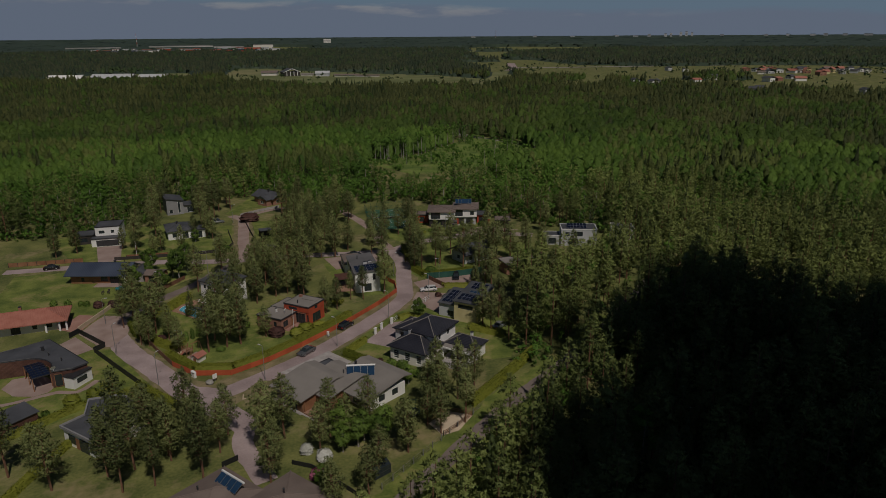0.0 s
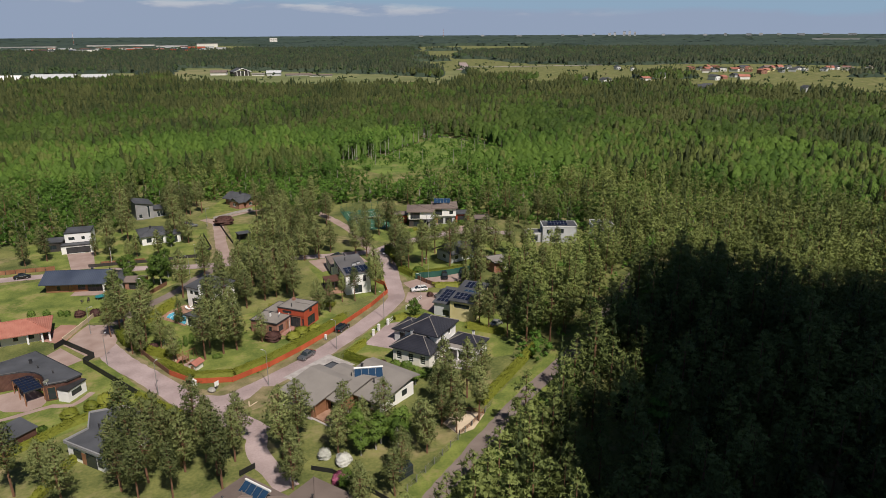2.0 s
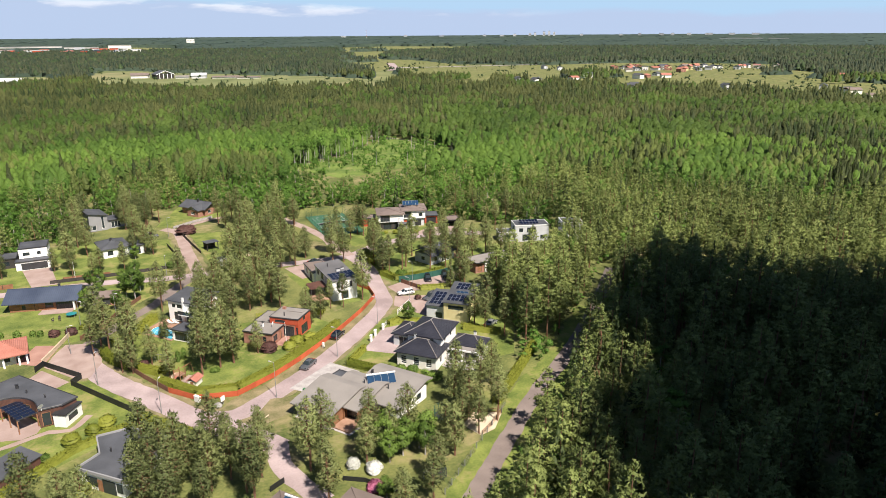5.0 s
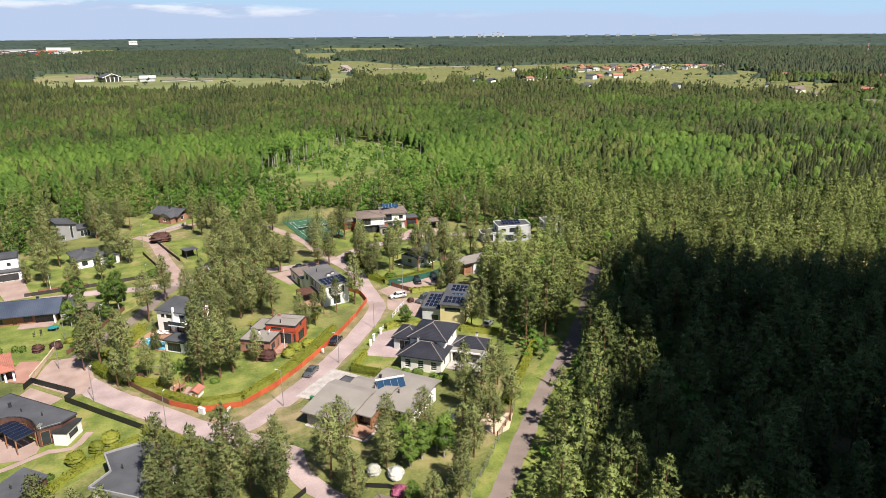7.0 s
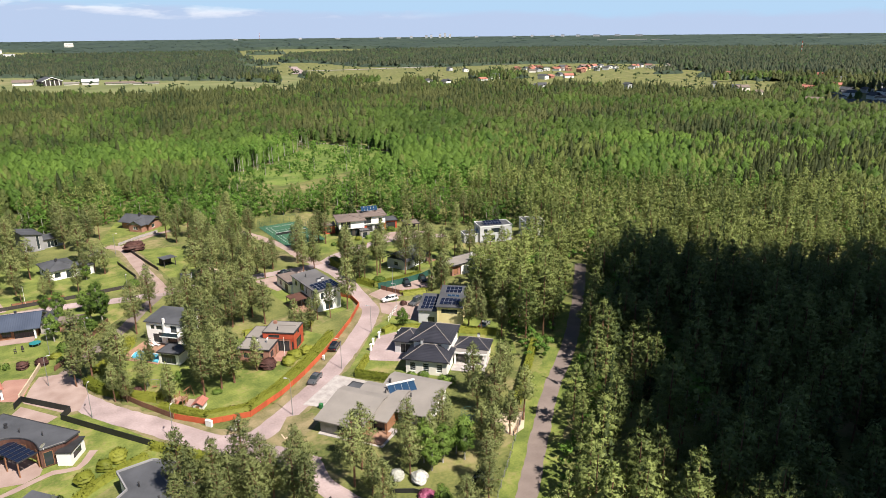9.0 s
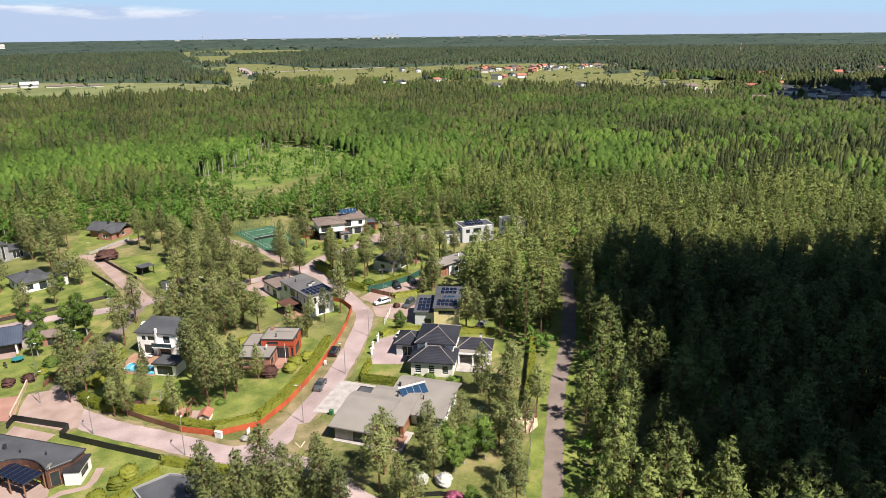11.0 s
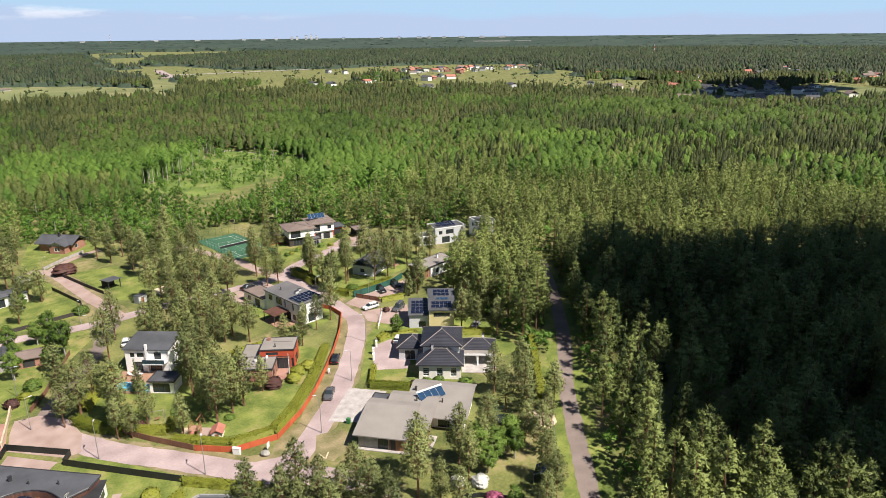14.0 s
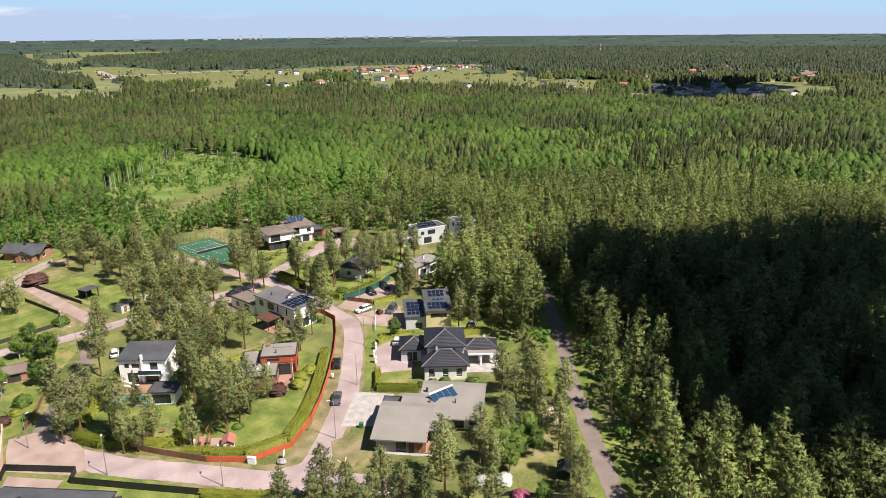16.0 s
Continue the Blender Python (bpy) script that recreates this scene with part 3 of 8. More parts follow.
def chimney(house, x, y, z0, z1, mat="darktrim", w=0.5, d=0.5):
    bm = box(bmesh.new(), x - w / 2, x + w / 2, y - d / 2, y + d / 2, z0, z1)
    c = part("chimney", bm, mat, house)
    part("cap", box(bmesh.new(), x - w / 2 - 0.06, x + w / 2 + 0.06, y - d / 2 - 0.06, y + d / 2 + 0.06, z1 + 0.002, z1 + 0.08), "darktrim", c)


def vent(house, x, y, z, h=0.7, r=0.12):
    v = part("roof_vent", tube(bmesh.new(), (x, y, z - 0.2), (x, y, z + h), r, r, 8), "darktrim", house)
    part("cowl", tube(bmesh.new(), (x, y, z + h), (x, y, z + h + 0.14), r * 1.7, r * 0.6, 8), "darktrim", v)


def sheet(name, pts, z, mat, label, kind="structure", th=0.0):
    """A flat piece of ground from its outline."""
    bm = bmesh.new()
    bm.faces.new([bm.verts.new((x, y, z)) for x, y in pts])
    bmesh.ops.recalc_face_normals(bm, faces=bm.faces)
    if bm.faces[:][0].normal.z < 0:
        bmesh.ops.reverse_faces(bm, faces=bm.faces[:])
    ob = new(name, mesh_of(name, bm, M[mat]))
    return tagged(ob, label, kind=kind, category=name.split("_")[0])


def smooth_line(pts, step=1.5):
    """Points along a smooth curve through pts."""
    out = []
    p = [Vector((*q, 0)) for q in pts]
    p = [2 * p[0] - p[1]] + p + [2 * p[-1] - p[-2]]
    for i in range(1, len(p) - 2):
        a, b, c, d = p[i - 1:i + 3]
        n = max(2, int((c - b).length / step))
        for k in range(n):
            t = k / n
            out.append(0.5 * (2 * b + (c - a) * t + (2 * a - 5 * b + 4 * c - d) * t * t + (3 * b - a - 3 * c + d) * t ** 3))
    out.append(p[-2])
    return out


def ribbon(name, pts, width, z, mat, label, rag=0.12, seed=0):
    """A road or verge along a line, with uneven edges."""
    line = smooth_line(pts)
    rng = random.Random(seed)
    bm = bmesh.new()
    prev = None
    for i, p in enumerate(line):
        d = (line[min(i + 1, len(line) - 1)] - line[max(i - 1, 0)]).normalized()
        n = Vector((-d.y, d.x, 0))
        w = width / 2
        row = [bm.verts.new(p + n * s * (w + rng.uniform(-rag, rag)) + Vector((0, 0, z))) for s in (1, 0, -1)]
        if prev:
            bm.faces.new((prev[0], prev[1], row[1], row[0]))
            bm.faces.new((prev[1], prev[2], row[2], row[1]))
        prev = row
    for f in bm.faces:
        f.normal_update()
    for f in bm.faces[:]:
        if f.normal.z < 0:
            f.normal_flip()
    ob = new(name, mesh_of(name, bm, M[mat]))
    return tagged(ob, label, kind="structure", category="road" if "road" in name else "verge")


# ---- plants ----
def blob(kind):
    """Corner points of a small closed body, three for each triangle: 8 or 20 faces."""
    if kind == 8:
        p = np.array(((1, 0, 0), (0, 1, 0), (-1, 0, 0), (0, -1, 0), (0, 0, 1), (0, 0, -1)), float)
        f = [(0, 1, 4), (1, 2, 4), (2, 3, 4), (3, 0, 4), (1, 0, 5), (2, 1, 5), (3, 2, 5), (0, 3, 5)]
    else:
        t = (1 + 5 ** 0.5) / 2
        p = np.array([(-1, t, 0), (1, t, 0), (-1, -t, 0), (1, -t, 0), (0, -1, t), (0, 1, t), (0, -1, -t), (0, 1, -t), (t, 0, -1), (t, 0, 1), (-t, 0, -1), (-t, 0, 1)]) / math.hypot(1, t)
        f = [(0, 11, 5), (0, 5, 1), (0, 1, 7), (0, 7, 10), (0, 10, 11), (1, 5, 9), (5, 11, 4), (11, 10, 2), (10, 7, 6), (7, 1, 8), (3, 9, 4), (3, 4, 2), (3, 2, 6), (3, 6, 8), (3, 8, 9), (4, 9, 5), (2, 4, 11), (6, 2, 10), (8, 6, 7), (9, 8, 1)]
    return p, np.array(f)


def tufts(rng, centres, radii, per, size, core=0, fill=0.8, needles=False):
    """A crown as loose triangles: sprays of leaves on the skins of many clumps, with a dense body inside each clump where core
    gives its faces. needles: the sprays are narrow and point outwards. Gives the vertices, three for each triangle, and the way in which each one faces."""
    centres, radii = np.asarray(centres, float), np.asarray(radii, float)
    mid = centres.mean(axis=0)
    reach = np.abs(centres - mid).max(axis=0) + radii.mean(axis=0) + 0.05
    out_v, out_n = [], []

    def facing(pos, d):
        n = 0.6 * d + 0.75 * (pos - mid) / reach + np.array((0, 0, 0.25)) + rng.normal(size=pos.shape) * 0.24
        return n / np.linalg.norm(n, axis=1, keepdims=True)

    if core:
        p, f = blob(core)
        for c, r in zip(centres, radii):
            q = p * rng.uniform(0.75, 1.2, (len(p), 1)) + rng.normal(size=p.shape) * 0.08
            pos = c + q * r * fill
            nn = facing(pos, p)
            out_v.append(pos[f].reshape(-1, 3))
            out_n.append(nn[f].reshape(-1, 3))
    if per:
        c, r = np.repeat(centres, per, axis=0), np.repeat(radii, per, axis=0)
        n = len(c)
        d = rng.normal(size=(n, 3))
        d /= np.linalg.norm(d, axis=1, keepdims=True)
        d[:, 2] = np.where(rng.random(n) < 0.4, np.abs(d[:, 2]), d[:, 2])
        pos = c + d * r * rng.uniform(0.65, 1.12, (n, 1))
        nor = d + rng.normal(size=(n, 3)) * 0.4
        nor[:, 2] += 0.3
        nor /= np.linalg.norm(nor, axis=1, keepdims=True)
        a = np.cross(nor, rng.normal(size=(n, 3)))
        a /= np.linalg.norm(a, axis=1, keepdims=True)
        b = np.cross(nor, a)
        s = size * rng.uniform(0.6, 1.4, (n, 1))
        if needles:
            way = 0.6 * d + np.array((0, 0, 0.25)) + rng.normal(size=(n, 3)) * 0.6
            way /= np.linalg.norm(way, axis=1, keepdims=True)
            across = np.cross(way, d + np.array((0, 0, 0.3)) + rng.normal(size=(n, 3)) * 0.3)
            across /= np.linalg.norm(across, axis=1, keepdims=True)
            v = np.stack([pos + way * s * 1.5, pos - way * s * 0.5 + across * s * 0.55, pos - way * s * 0.5 - across * s * 0.55], axis=1)
        else:
            v = np.stack([pos + a * s * 1.2, pos - a * s * 0.5 + b * s * 0.6, pos - a * s * 0.5 - b * s * 0.6], axis=1)
        nn = facing(pos, d)
        out_v.append(v.reshape(-1, 3))
        out_n.append(np.repeat(nn, 3, axis=0))
    return np.concatenate(out_v), np.concatenate(out_n)


def stem(a, b, r0, r1, sides=5):
    """Vertices, three for each triangle, of a tapered limb."""
    a, b = np.asarray(a, float), np.asarray(b, float)
    d = (b - a) / np.linalg.norm(b - a)
    e = np.cross(d, (1, 0, 0) if abs(d[0]) < 0.8 else (0, 1, 0))
    e /= np.linalg.norm(e)
    f = np.cross(d, e)
    out = []
    for i in range(sides):
        t, u = 2 * math.pi * i / sides, 2 * math.pi * (i + 1) / sides
        p, q = e * math.cos(t) + f * math.sin(t), e * math.cos(u) + f * math.sin(u)
        out += [a + p * r0, a + q * r0, b + q * r1, a + p * r0, b + q * r1, b + p * r1]
    return np.array(out)


NO_WOOD = np.zeros((0, 3))


def tiered_pine_shape(seed, h=15.0, tiers=13, arms=5, per=9, size=0.26, spread=3.0, low=0.30, core=8, trunk=True, limbs=False, dense=1.0, fill=0.62):
    """A pine in a close stand: tiers of branches with upturned pads of needles, a rounded top and a bare lower stem."""
    rng = np.random.default_rng(seed)
    wood = [stem((0, 0, -0.2), (rng.normal() * 0.15, rng.normal() * 0.15, h * 0.6), 0.20, 0.13, 5), stem((0, 0, h * 0.59), (0, 0, h * 0.97), 0.13, 0.03, 4)]
    cs, rs = [], []
    lean = rng.uniform(0.75, 1.2, 8)
    for i in range(tiers):
        t = (i + 0.5) / tiers
        z = h * (low + (0.97 - low) * t)
        full = spread * ((1 - t) ** 0.52) * (0.52 + 0.48 * min(1.0, t / 0.35)) + 0.15
        n = max(2, round(arms * (1.1 - 0.6 * t)))
        for k in range(n):
            w = 2 * math.pi * (k + rng.uniform(-0.3, 0.3)) / n + i * 1.9
            reach = full * rng.uniform(0.5, 1.0) * lean[int(w / (2 * math.pi) * 8) % 8]
            c = np.array((math.cos(w) * reach, math.sin(w) * reach, z + 0.16 * reach + rng.normal() * 0.18))
            a = (0.34 + 0.26 * full) * rng.uniform(0.7, 1.25) * dense
            cs.append(c)
            rs.append((a, a, a * rng.uniform(0.5, 0.75)))
            if limbs:
                wood.append(stem((0, 0, z - 0.35), c, 0.05, 0.02, 3))
    cs.append(np.array((0, 0, h * 0.97)))
    rs.append((0.45 * dense, 0.45 * dense, 0.7 * dense))
    return (np.concatenate(wood) if trunk else NO_WOOD, *tufts(rng, cs, rs, per, size, core, fill, True))


def leafy_shape(seed, h=9.0, clumps=26, per=36, size=0.28, spread=2.4, low=0.22, limbs=True, core=8, trunk=True, fat=1.0):
    """A broad-leaved tree with a rounded, uneven crown."""
    rng = np.random.default_rng(seed)
    wood = [stem((0, 0, -0.2), (rng.normal() * 0.15, rng.normal() * 0.15, h * 0.7), 0.17, 0.06, 6)]
    cs, rs = [], []
    mid, half = h * (1 + low) / 2, h * (1 - low) / 2
    for i in range(clumps):
        d = rng.normal(size=3)
        d /= np.linalg.norm(d)
        if clumps < 12:
            d[2] = abs(d[2]) if i % 3 else d[2]
        q = rng.uniform(0.5, 0.85)
        c = np.array((d[0] * spread * q, d[1] * spread * q, mid + d[2] * half * q))
        k = spread * rng.uniform(0.28, 0.46) * fat
        cs.append(c)
        rs.append((k, k, k * 0.9))
        if limbs and i % 2 == 0:
            wood.append(stem((0, 0, c[2] * 0.6), c, 0.06, 0.02, 3))
    return (np.concatenate(wood) if trunk else NO_WOOD, *tufts(rng, cs, rs, per, size, core))


def spruce_shape(seed, h=14.0, layers=11, per=8, size=0.30, spread=2.2, core=8, trunk=True, arms=5):
    """A spruce: a pointed cone of drooping tiers."""
    rng = np.random.default_rng(seed)
    wood = [stem((0, 0, -0.2), (0, 0, h * 0.97), 0.19, 0.02, 5)]
    cs, rs = [], []
    for i in range(layers):
        t = i / max(1, layers - 1)
        z, reach = h * (0.12 + 0.84 * t), spread * (1 - t) ** 0.85 + 0.15
        n = max(1, int(round(arms * (1 - t))))
        for k in range(n):
            w = 2 * math.pi * (k + rng.random() * 0.6) / n + i
            far = 0.55 if n > 1 else 0.0
            cs.append((math.cos(w) * reach * far, math.sin(w) * reach * far, z))
            rs.append((max(0.25, reach * (0.55 if n > 1 else 0.9)), max(0.25, reach * (0.55 if n > 1 else 0.9)), h / layers * 0.75))
    return (np.concatenate(wood) if trunk else NO_WOOD, *tufts(rng, cs, rs, per, size, core, 0.7, True))


def crown_shape(seed, kind, h, rings, sides, spread, low, per=0, size=0.4, ragged=0.2):
    """A tree of a closed stand, told apart by its crown alone: an uneven closed hull, pointed for a spruce, domed for a pine and
    round for a broad-leaved tree, with sprays standing off it. Gives no wood, the leaves and their facing."""
    rng = np.random.default_rng(seed)

    def radius(t):
        if kind == "spruce":
            return spread * (1 - t) ** 0.9
        if kind == "pine":
            return spread * (1 - t) ** 0.55 * (0.62 + 0.38 * np.minimum(1.0, t / 0.3))
        return spread * np.sqrt(np.clip(1 - ((t - 0.42) / 0.6) ** 2, 0.02, 1))

    up = {"spruce": 0.38, "pine": 0.55, "leafy": 0.5}[kind]
    ts = np.linspace(0, 1, rings + 1)[:-1] ** 0.9
    ring_p, ring_n = [], []
    lump = rng.uniform(0.8, 1.2, sides)
    for i, t in enumerate(ts):
        a = 2 * math.pi * (np.arange(sides) + 0.5 * (i % 2) + rng.uniform(-0.25, 0.25, sides)) / sides
        rad = radius(t) * lump * (1 + (0.14 if i % 2 else -0.10)) * rng.uniform(1 - ragged, 1 + ragged, sides)
        z = h * (low + (1 - low) * (t + rng.uniform(-0.35, 0.35, sides) / rings * (i > 0)))
        ring_p.append(np.stack([np.cos(a) * rad, np.sin(a) * rad, z], axis=-1))
        rise_n = up + 1.1 * t ** 2 + (0.35 if i % 2 else -0.2)
        n = np.stack([np.cos(a), np.sin(a), np.full(sides, rise_n)], axis=-1) + rng.normal(size=(sides, 3)) * 0.22
        ring_n.append(n / np.linalg.norm(n, axis=1, keepdims=True))
    tip, tip_n = np.array((rng.normal() * 0.15, rng.normal() * 0.15, h)), np.array((0, 0, 1.0))
    tri, nor = [], []
    for i in range(rings):
        for k in range(sides):
            q = (k + 1) % sides
            p0, p1, n0, n1 = ring_p[i][k], ring_p[i][q], ring_n[i][k], ring_n[i][q]
            if i == rings - 1:
                tri.append((p0, p1, tip))
                nor.append((n0, n1, tip_n))
                continue
            r0, r1, m0, m1 = ring_p[i + 1][k], ring_p[i + 1][q], ring_n[i + 1][k], ring_n[i + 1][q]
            tri += [(p0, p1, r0), (p1, r1, r0)]
            nor += [(n0, n1, m0), (n1, m1, m0)]
    v, f = np.array(tri).reshape(-1, 3), np.array(nor).reshape(-1, 3)
    if per:
        pick = rng.integers(0, len(tri), per)
        w = rng.dirichlet((1, 1, 1), per)[:, :, None]
        pos, face = (np.array(tri)[pick] * w).sum(axis=1), (np.array(nor)[pick] * w).sum(axis=1)
        face /= np.linalg.norm(face, axis=1, keepdims=True)
        way = 0.6 * face + rng.normal(size=(per, 3)) * 0.6
        across = np.cross(way, face + rng.normal(size=(per, 3)) * 0.3)
        across /= np.linalg.norm(across, axis=1, keepdims=True)
        sz = size * rng.uniform(0.6, 1.5, (per, 1))
        spray = np.stack([pos + way * sz, pos - way * sz * 0.4 + across * sz * 0.55, pos - way * sz * 0.4 - across * sz * 0.55], axis=1)
        face = face + rng.normal(size=(per, 3)) * 0.2
        face /= np.linalg.norm(face, axis=1, keepdims=True)
        v, f = np.concatenate([v, spray.reshape(-1, 3)]), np.concatenate([f, np.repeat(face, 3, axis=0)])
    return NO_WOOD, v, f


def soup(name, verts, mat, tint=None, split=None, mat2=None, facing=None):
    """A mesh of loose triangles; those past the split take the second material. facing: the way each corner faces."""
    me = bpy.data.meshes.new(name)
    n = len(verts)
    if facing is not None:
        # wind each triangle so that its outer side is the one that it faces with
        tri, way = np.array(verts, np.float32).reshape(-1, 3, 3), np.array(facing, np.float32).reshape(-1, 3, 3)
        back = (np.cross(tri[:, 1] - tri[:, 0], tri[:, 2] - tri[:, 0]) * way.mean(axis=1)).sum(axis=1) < 0
        tri[back], way[back] = tri[back][:, ::-1], way[back][:, ::-1]
        verts, facing = tri.reshape(-1, 3), way.reshape(-1, 3)
    me.vertices.add(n)
    me.vertices.foreach_set("co", verts.astype(np.float32).ravel())
    me.loops.add(n)
    me.loops.foreach_set("vertex_index", np.arange(n, dtype=np.int32))
    me.polygons.add(n // 3)
    me.polygons.foreach_set("loop_start", np.arange(0, n, 3, dtype=np.int32))
    me.materials.append(M[mat])
    if mat2:
        me.materials.append(M[mat2])
        idx = np.zeros(n // 3, dtype=np.int32)
        idx[split // 3:] = 1
        me.polygons.foreach_set("material_index", idx)
    if tint is not None:
        at = me.attributes.new("tint", "FLOAT", "FACE")
        at.data.foreach_set("value", tint.astype(np.float32))
    if facing is not None:
        at = me.attributes.new("custom_normal", "FLOAT_VECTOR", "POINT")
        at.data.foreach_set("vector", facing.astype(np.float32).ravel())
    me.update(calc_edges=True)
    return me


def tree_kind(name, shape, bark, leaf, label, category):
    """One tree with trunk and crown, to be copied."""
    wood, green, face = shape
    t = thing(name, pose(0, 0, 0), label, category)
    for nm, v, mt, fc in (("trunk", wood, bark, None), ("crown", green, leaf, face)):
        o = new(nm, soup(nm, v, mt, facing=fc))
        o.parent = t
    return t


def scatter(name, shapes, spots, scales, turns, tints, leaf, bark, label, category):
    """A stretch of forest as one mesh: every tree a turned and scaled copy of one of a few shapes."""
    wood_all, leaf_all, tint_w, tint_l, face_w, face_l = [], [], [], [], [], []
    which = np.arange(len(spots)) % len(shapes)
    for k, (wood, green, face) in enumerate(shapes):
        sel = which == k
        if not sel.any():
            continue
        p, s, a, tn = spots[sel], scales[sel], turns[sel], tints[sel]
        ca, sa = np.cos(a)[:, None], np.sin(a)[:, None]

        def placed(v, sc, at):
            q = np.empty((len(p), len(v), 3), np.float32)
            q[:, :, 0] = (v[None, :, 0] * ca - v[None, :, 1] * sa) * sc + at[:, 0:1]
            q[:, :, 1] = (v[None, :, 0] * sa + v[None, :, 1] * ca) * sc + at[:, 1:2]
            q[:, :, 2] = v[None, :, 2] * sc + at[:, 2:3]
            return q.reshape(-1, 3)

        if len(wood):
            wood_all.append(placed(wood, s[:, None], p))
            tri = wood.reshape(-1, 3, 3)
            flat = np.cross(tri[:, 1] - tri[:, 0], tri[:, 2] - tri[:, 0])
            flat = np.repeat(flat / (np.linalg.norm(flat, axis=1, keepdims=True) + 1e-9), 3, axis=0)
            face_w.append(placed(flat, 1.0, np.zeros((len(p), 3))))
            tint_w.append(np.repeat(tn, len(wood) // 3))
        leaf_all.append(placed(green, s[:, None], p))
        face_l.append(placed(face, 1.0, np.zeros((len(p), 3))))
        tint_l.append(np.repeat(tn, len(green) // 3))
    n_wood = sum(len(w) for w in wood_all)
    ob = new(name, soup(name, np.concatenate(wood_all + leaf_all), bark, np.concatenate(tint_w + tint_l), n_wood, leaf, np.concatenate(face_w + face_l)))
    return tagged(ob, label, category, kind="stuff")


def shrub(name, x, y, r, h, mat, label, seed, z=0.0, per=520, category="shrub"):
    """A rounded bush: a closed leafy body down to the ground with many sprays on it."""
    _, v, fc = crown_shape(seed, "leafy", h, 7, 11, r * 0.92, 0.0, per, 0.10 + r * 0.05, 0.12)
    ob = new(name, soup(name, v, mat, facing=fc))
    ob.matrix_world = pose(x, y, z)
    return tagged(ob, label, category)


def hedge(pts, w, h, label, mat="hedge", seed=1, density=34, z=0.0):
    """A clipped hedge along a line of corners."""
    rng = np.random.default_rng(seed)
    vs, fs = [], []
    for (x0, y0), (x1, y1) in zip(pts, pts[1:]):
        ln = math.hypot(x1 - x0, y1 - y0)
        d, n = np.array(((x1 - x0) / ln, (y1 - y0) / ln, 0)), np.array((-(y1 - y0) / ln, (x1 - x0) / ln, 0))
        k = int(ln * density * (w + 2 * h) / 1.2)
        t = rng.uniform(-w / 2, ln + w / 2, k)
        u = rng.uniform(-1, 1, k) * (1 + h / w)
        side = np.clip(u, -1, 1) * w / 2
        top = np.where(np.abs(u) > 1, h * (1 - (np.abs(u) - 1) / (h / w)), h) + rng.normal(size=k) * 0.06
        c = np.array((x0, y0, z)) + d * t[:, None] + n * (side + rng.normal(size=k) * 0.05)[:, None]
        c[:, 2] += np.maximum(top, 0.05)
        vs.append(tufts(rng, c, np.full((k, 3), 0.09), 1, 0.14)[0])
        look_out = np.where(np.abs(u)[:, None] > 1, n * np.sign(u)[:, None] + np.array((0, 0, 0.7)), np.array((0, 0, 1.0))) + rng.normal(size=(k, 3)) * 0.22
        fs.append(np.repeat(look_out / np.linalg.norm(look_out, axis=1, keepdims=True), 3, axis=0))
        a, b = np.array((x0, y0, z)) + n * (w / 2 - 0.06), np.array((x0, y0, z)) - n * (w / 2 - 0.06)
        up, go = np.array((0, 0, h - 0.05)), d * ln
        for p, q, r, t_, way in ((a, a + go, a + go + up, a + up, n), (b + go, b, b + up, b + go + up, -n), (a + up, a + go + up, b + go + up, b + up, up)):
            vs.append(np.array((p, q, r, p, r, t_)))
            fs.append(np.tile(way / np.linalg.norm(way) * 0.8 + np.array((0, 0, 0.6)), (6, 1)))
    v = np.concatenate(vs)
    ob = new("hedge", soup("hedge", v, mat, facing=np.concatenate(fs)))
    return tagged(ob, label, "hedge")


# ---- terrain ----
def rise(x, y):
    """Height of the ground: level round the houses, swelling slowly far away."""
    r = np.hypot(x, y)
    return 30.0 * np.clip((r - 1500) / 3400, 0, None) ** 2.6


def inside(px, py, poly):
    """Which points lie inside an outline."""
    px, py = np.asarray(px, float), np.asarray(py, float)
    hit = np.zeros(px.shape, bool)
    for (x0, y0), (x1, y1) in zip(poly, poly[1:] + poly[:1]):
        if y0 == y1:
            continue
        hit ^= ((y0 > py) != (y1 > py)) & (px < (x1 - x0) * (py - y0) / (y1 - y0) + x0)
    return hit


def polar_grid(radii, angles):
    r, a = np.meshgrid(np.asarray(radii), np.radians(angles), indexing="ij")
    return r * np.sin(a), r * np.cos(a)


def grid_mesh(name, x, y, z, mat, wrap=False, tint=None):
    rows, cols = x.shape
    v = np.stack([x, y, z], axis=-1).reshape(-1, 3)
    i = np.arange(rows * cols).reshape(rows, cols)
    a, b = i[:-1, :-1], i[:-1, 1:]
    c, d = i[1:, 1:], i[1:, :-1]
    q = np.stack([a, d, c, b], axis=-1).reshape(-1, 4)
    me = bpy.data.meshes.new(name)
    me.vertices.add(len(v))
    me.vertices.foreach_set("co", v.astype(np.float32).ravel())
    me.loops.add(len(q) * 4)
    me.loops.foreach_set("vertex_index", q.astype(np.int32).ravel())
    me.polygons.add(len(q))
    me.polygons.foreach_set("loop_start", np.arange(0, len(q) * 4, 4, dtype=np.int32))
    me.materials.append(M[mat])
    if tint is not None:
        at = me.attributes.new("tint", "FLOAT", "POINT")
        at.data.foreach_set("value", tint.astype(np.float32).ravel())
    me.polygons.foreach_set("use_smooth", np.ones(len(q), bool))
    me.update(calc_edges=True)
    return new(name, me)


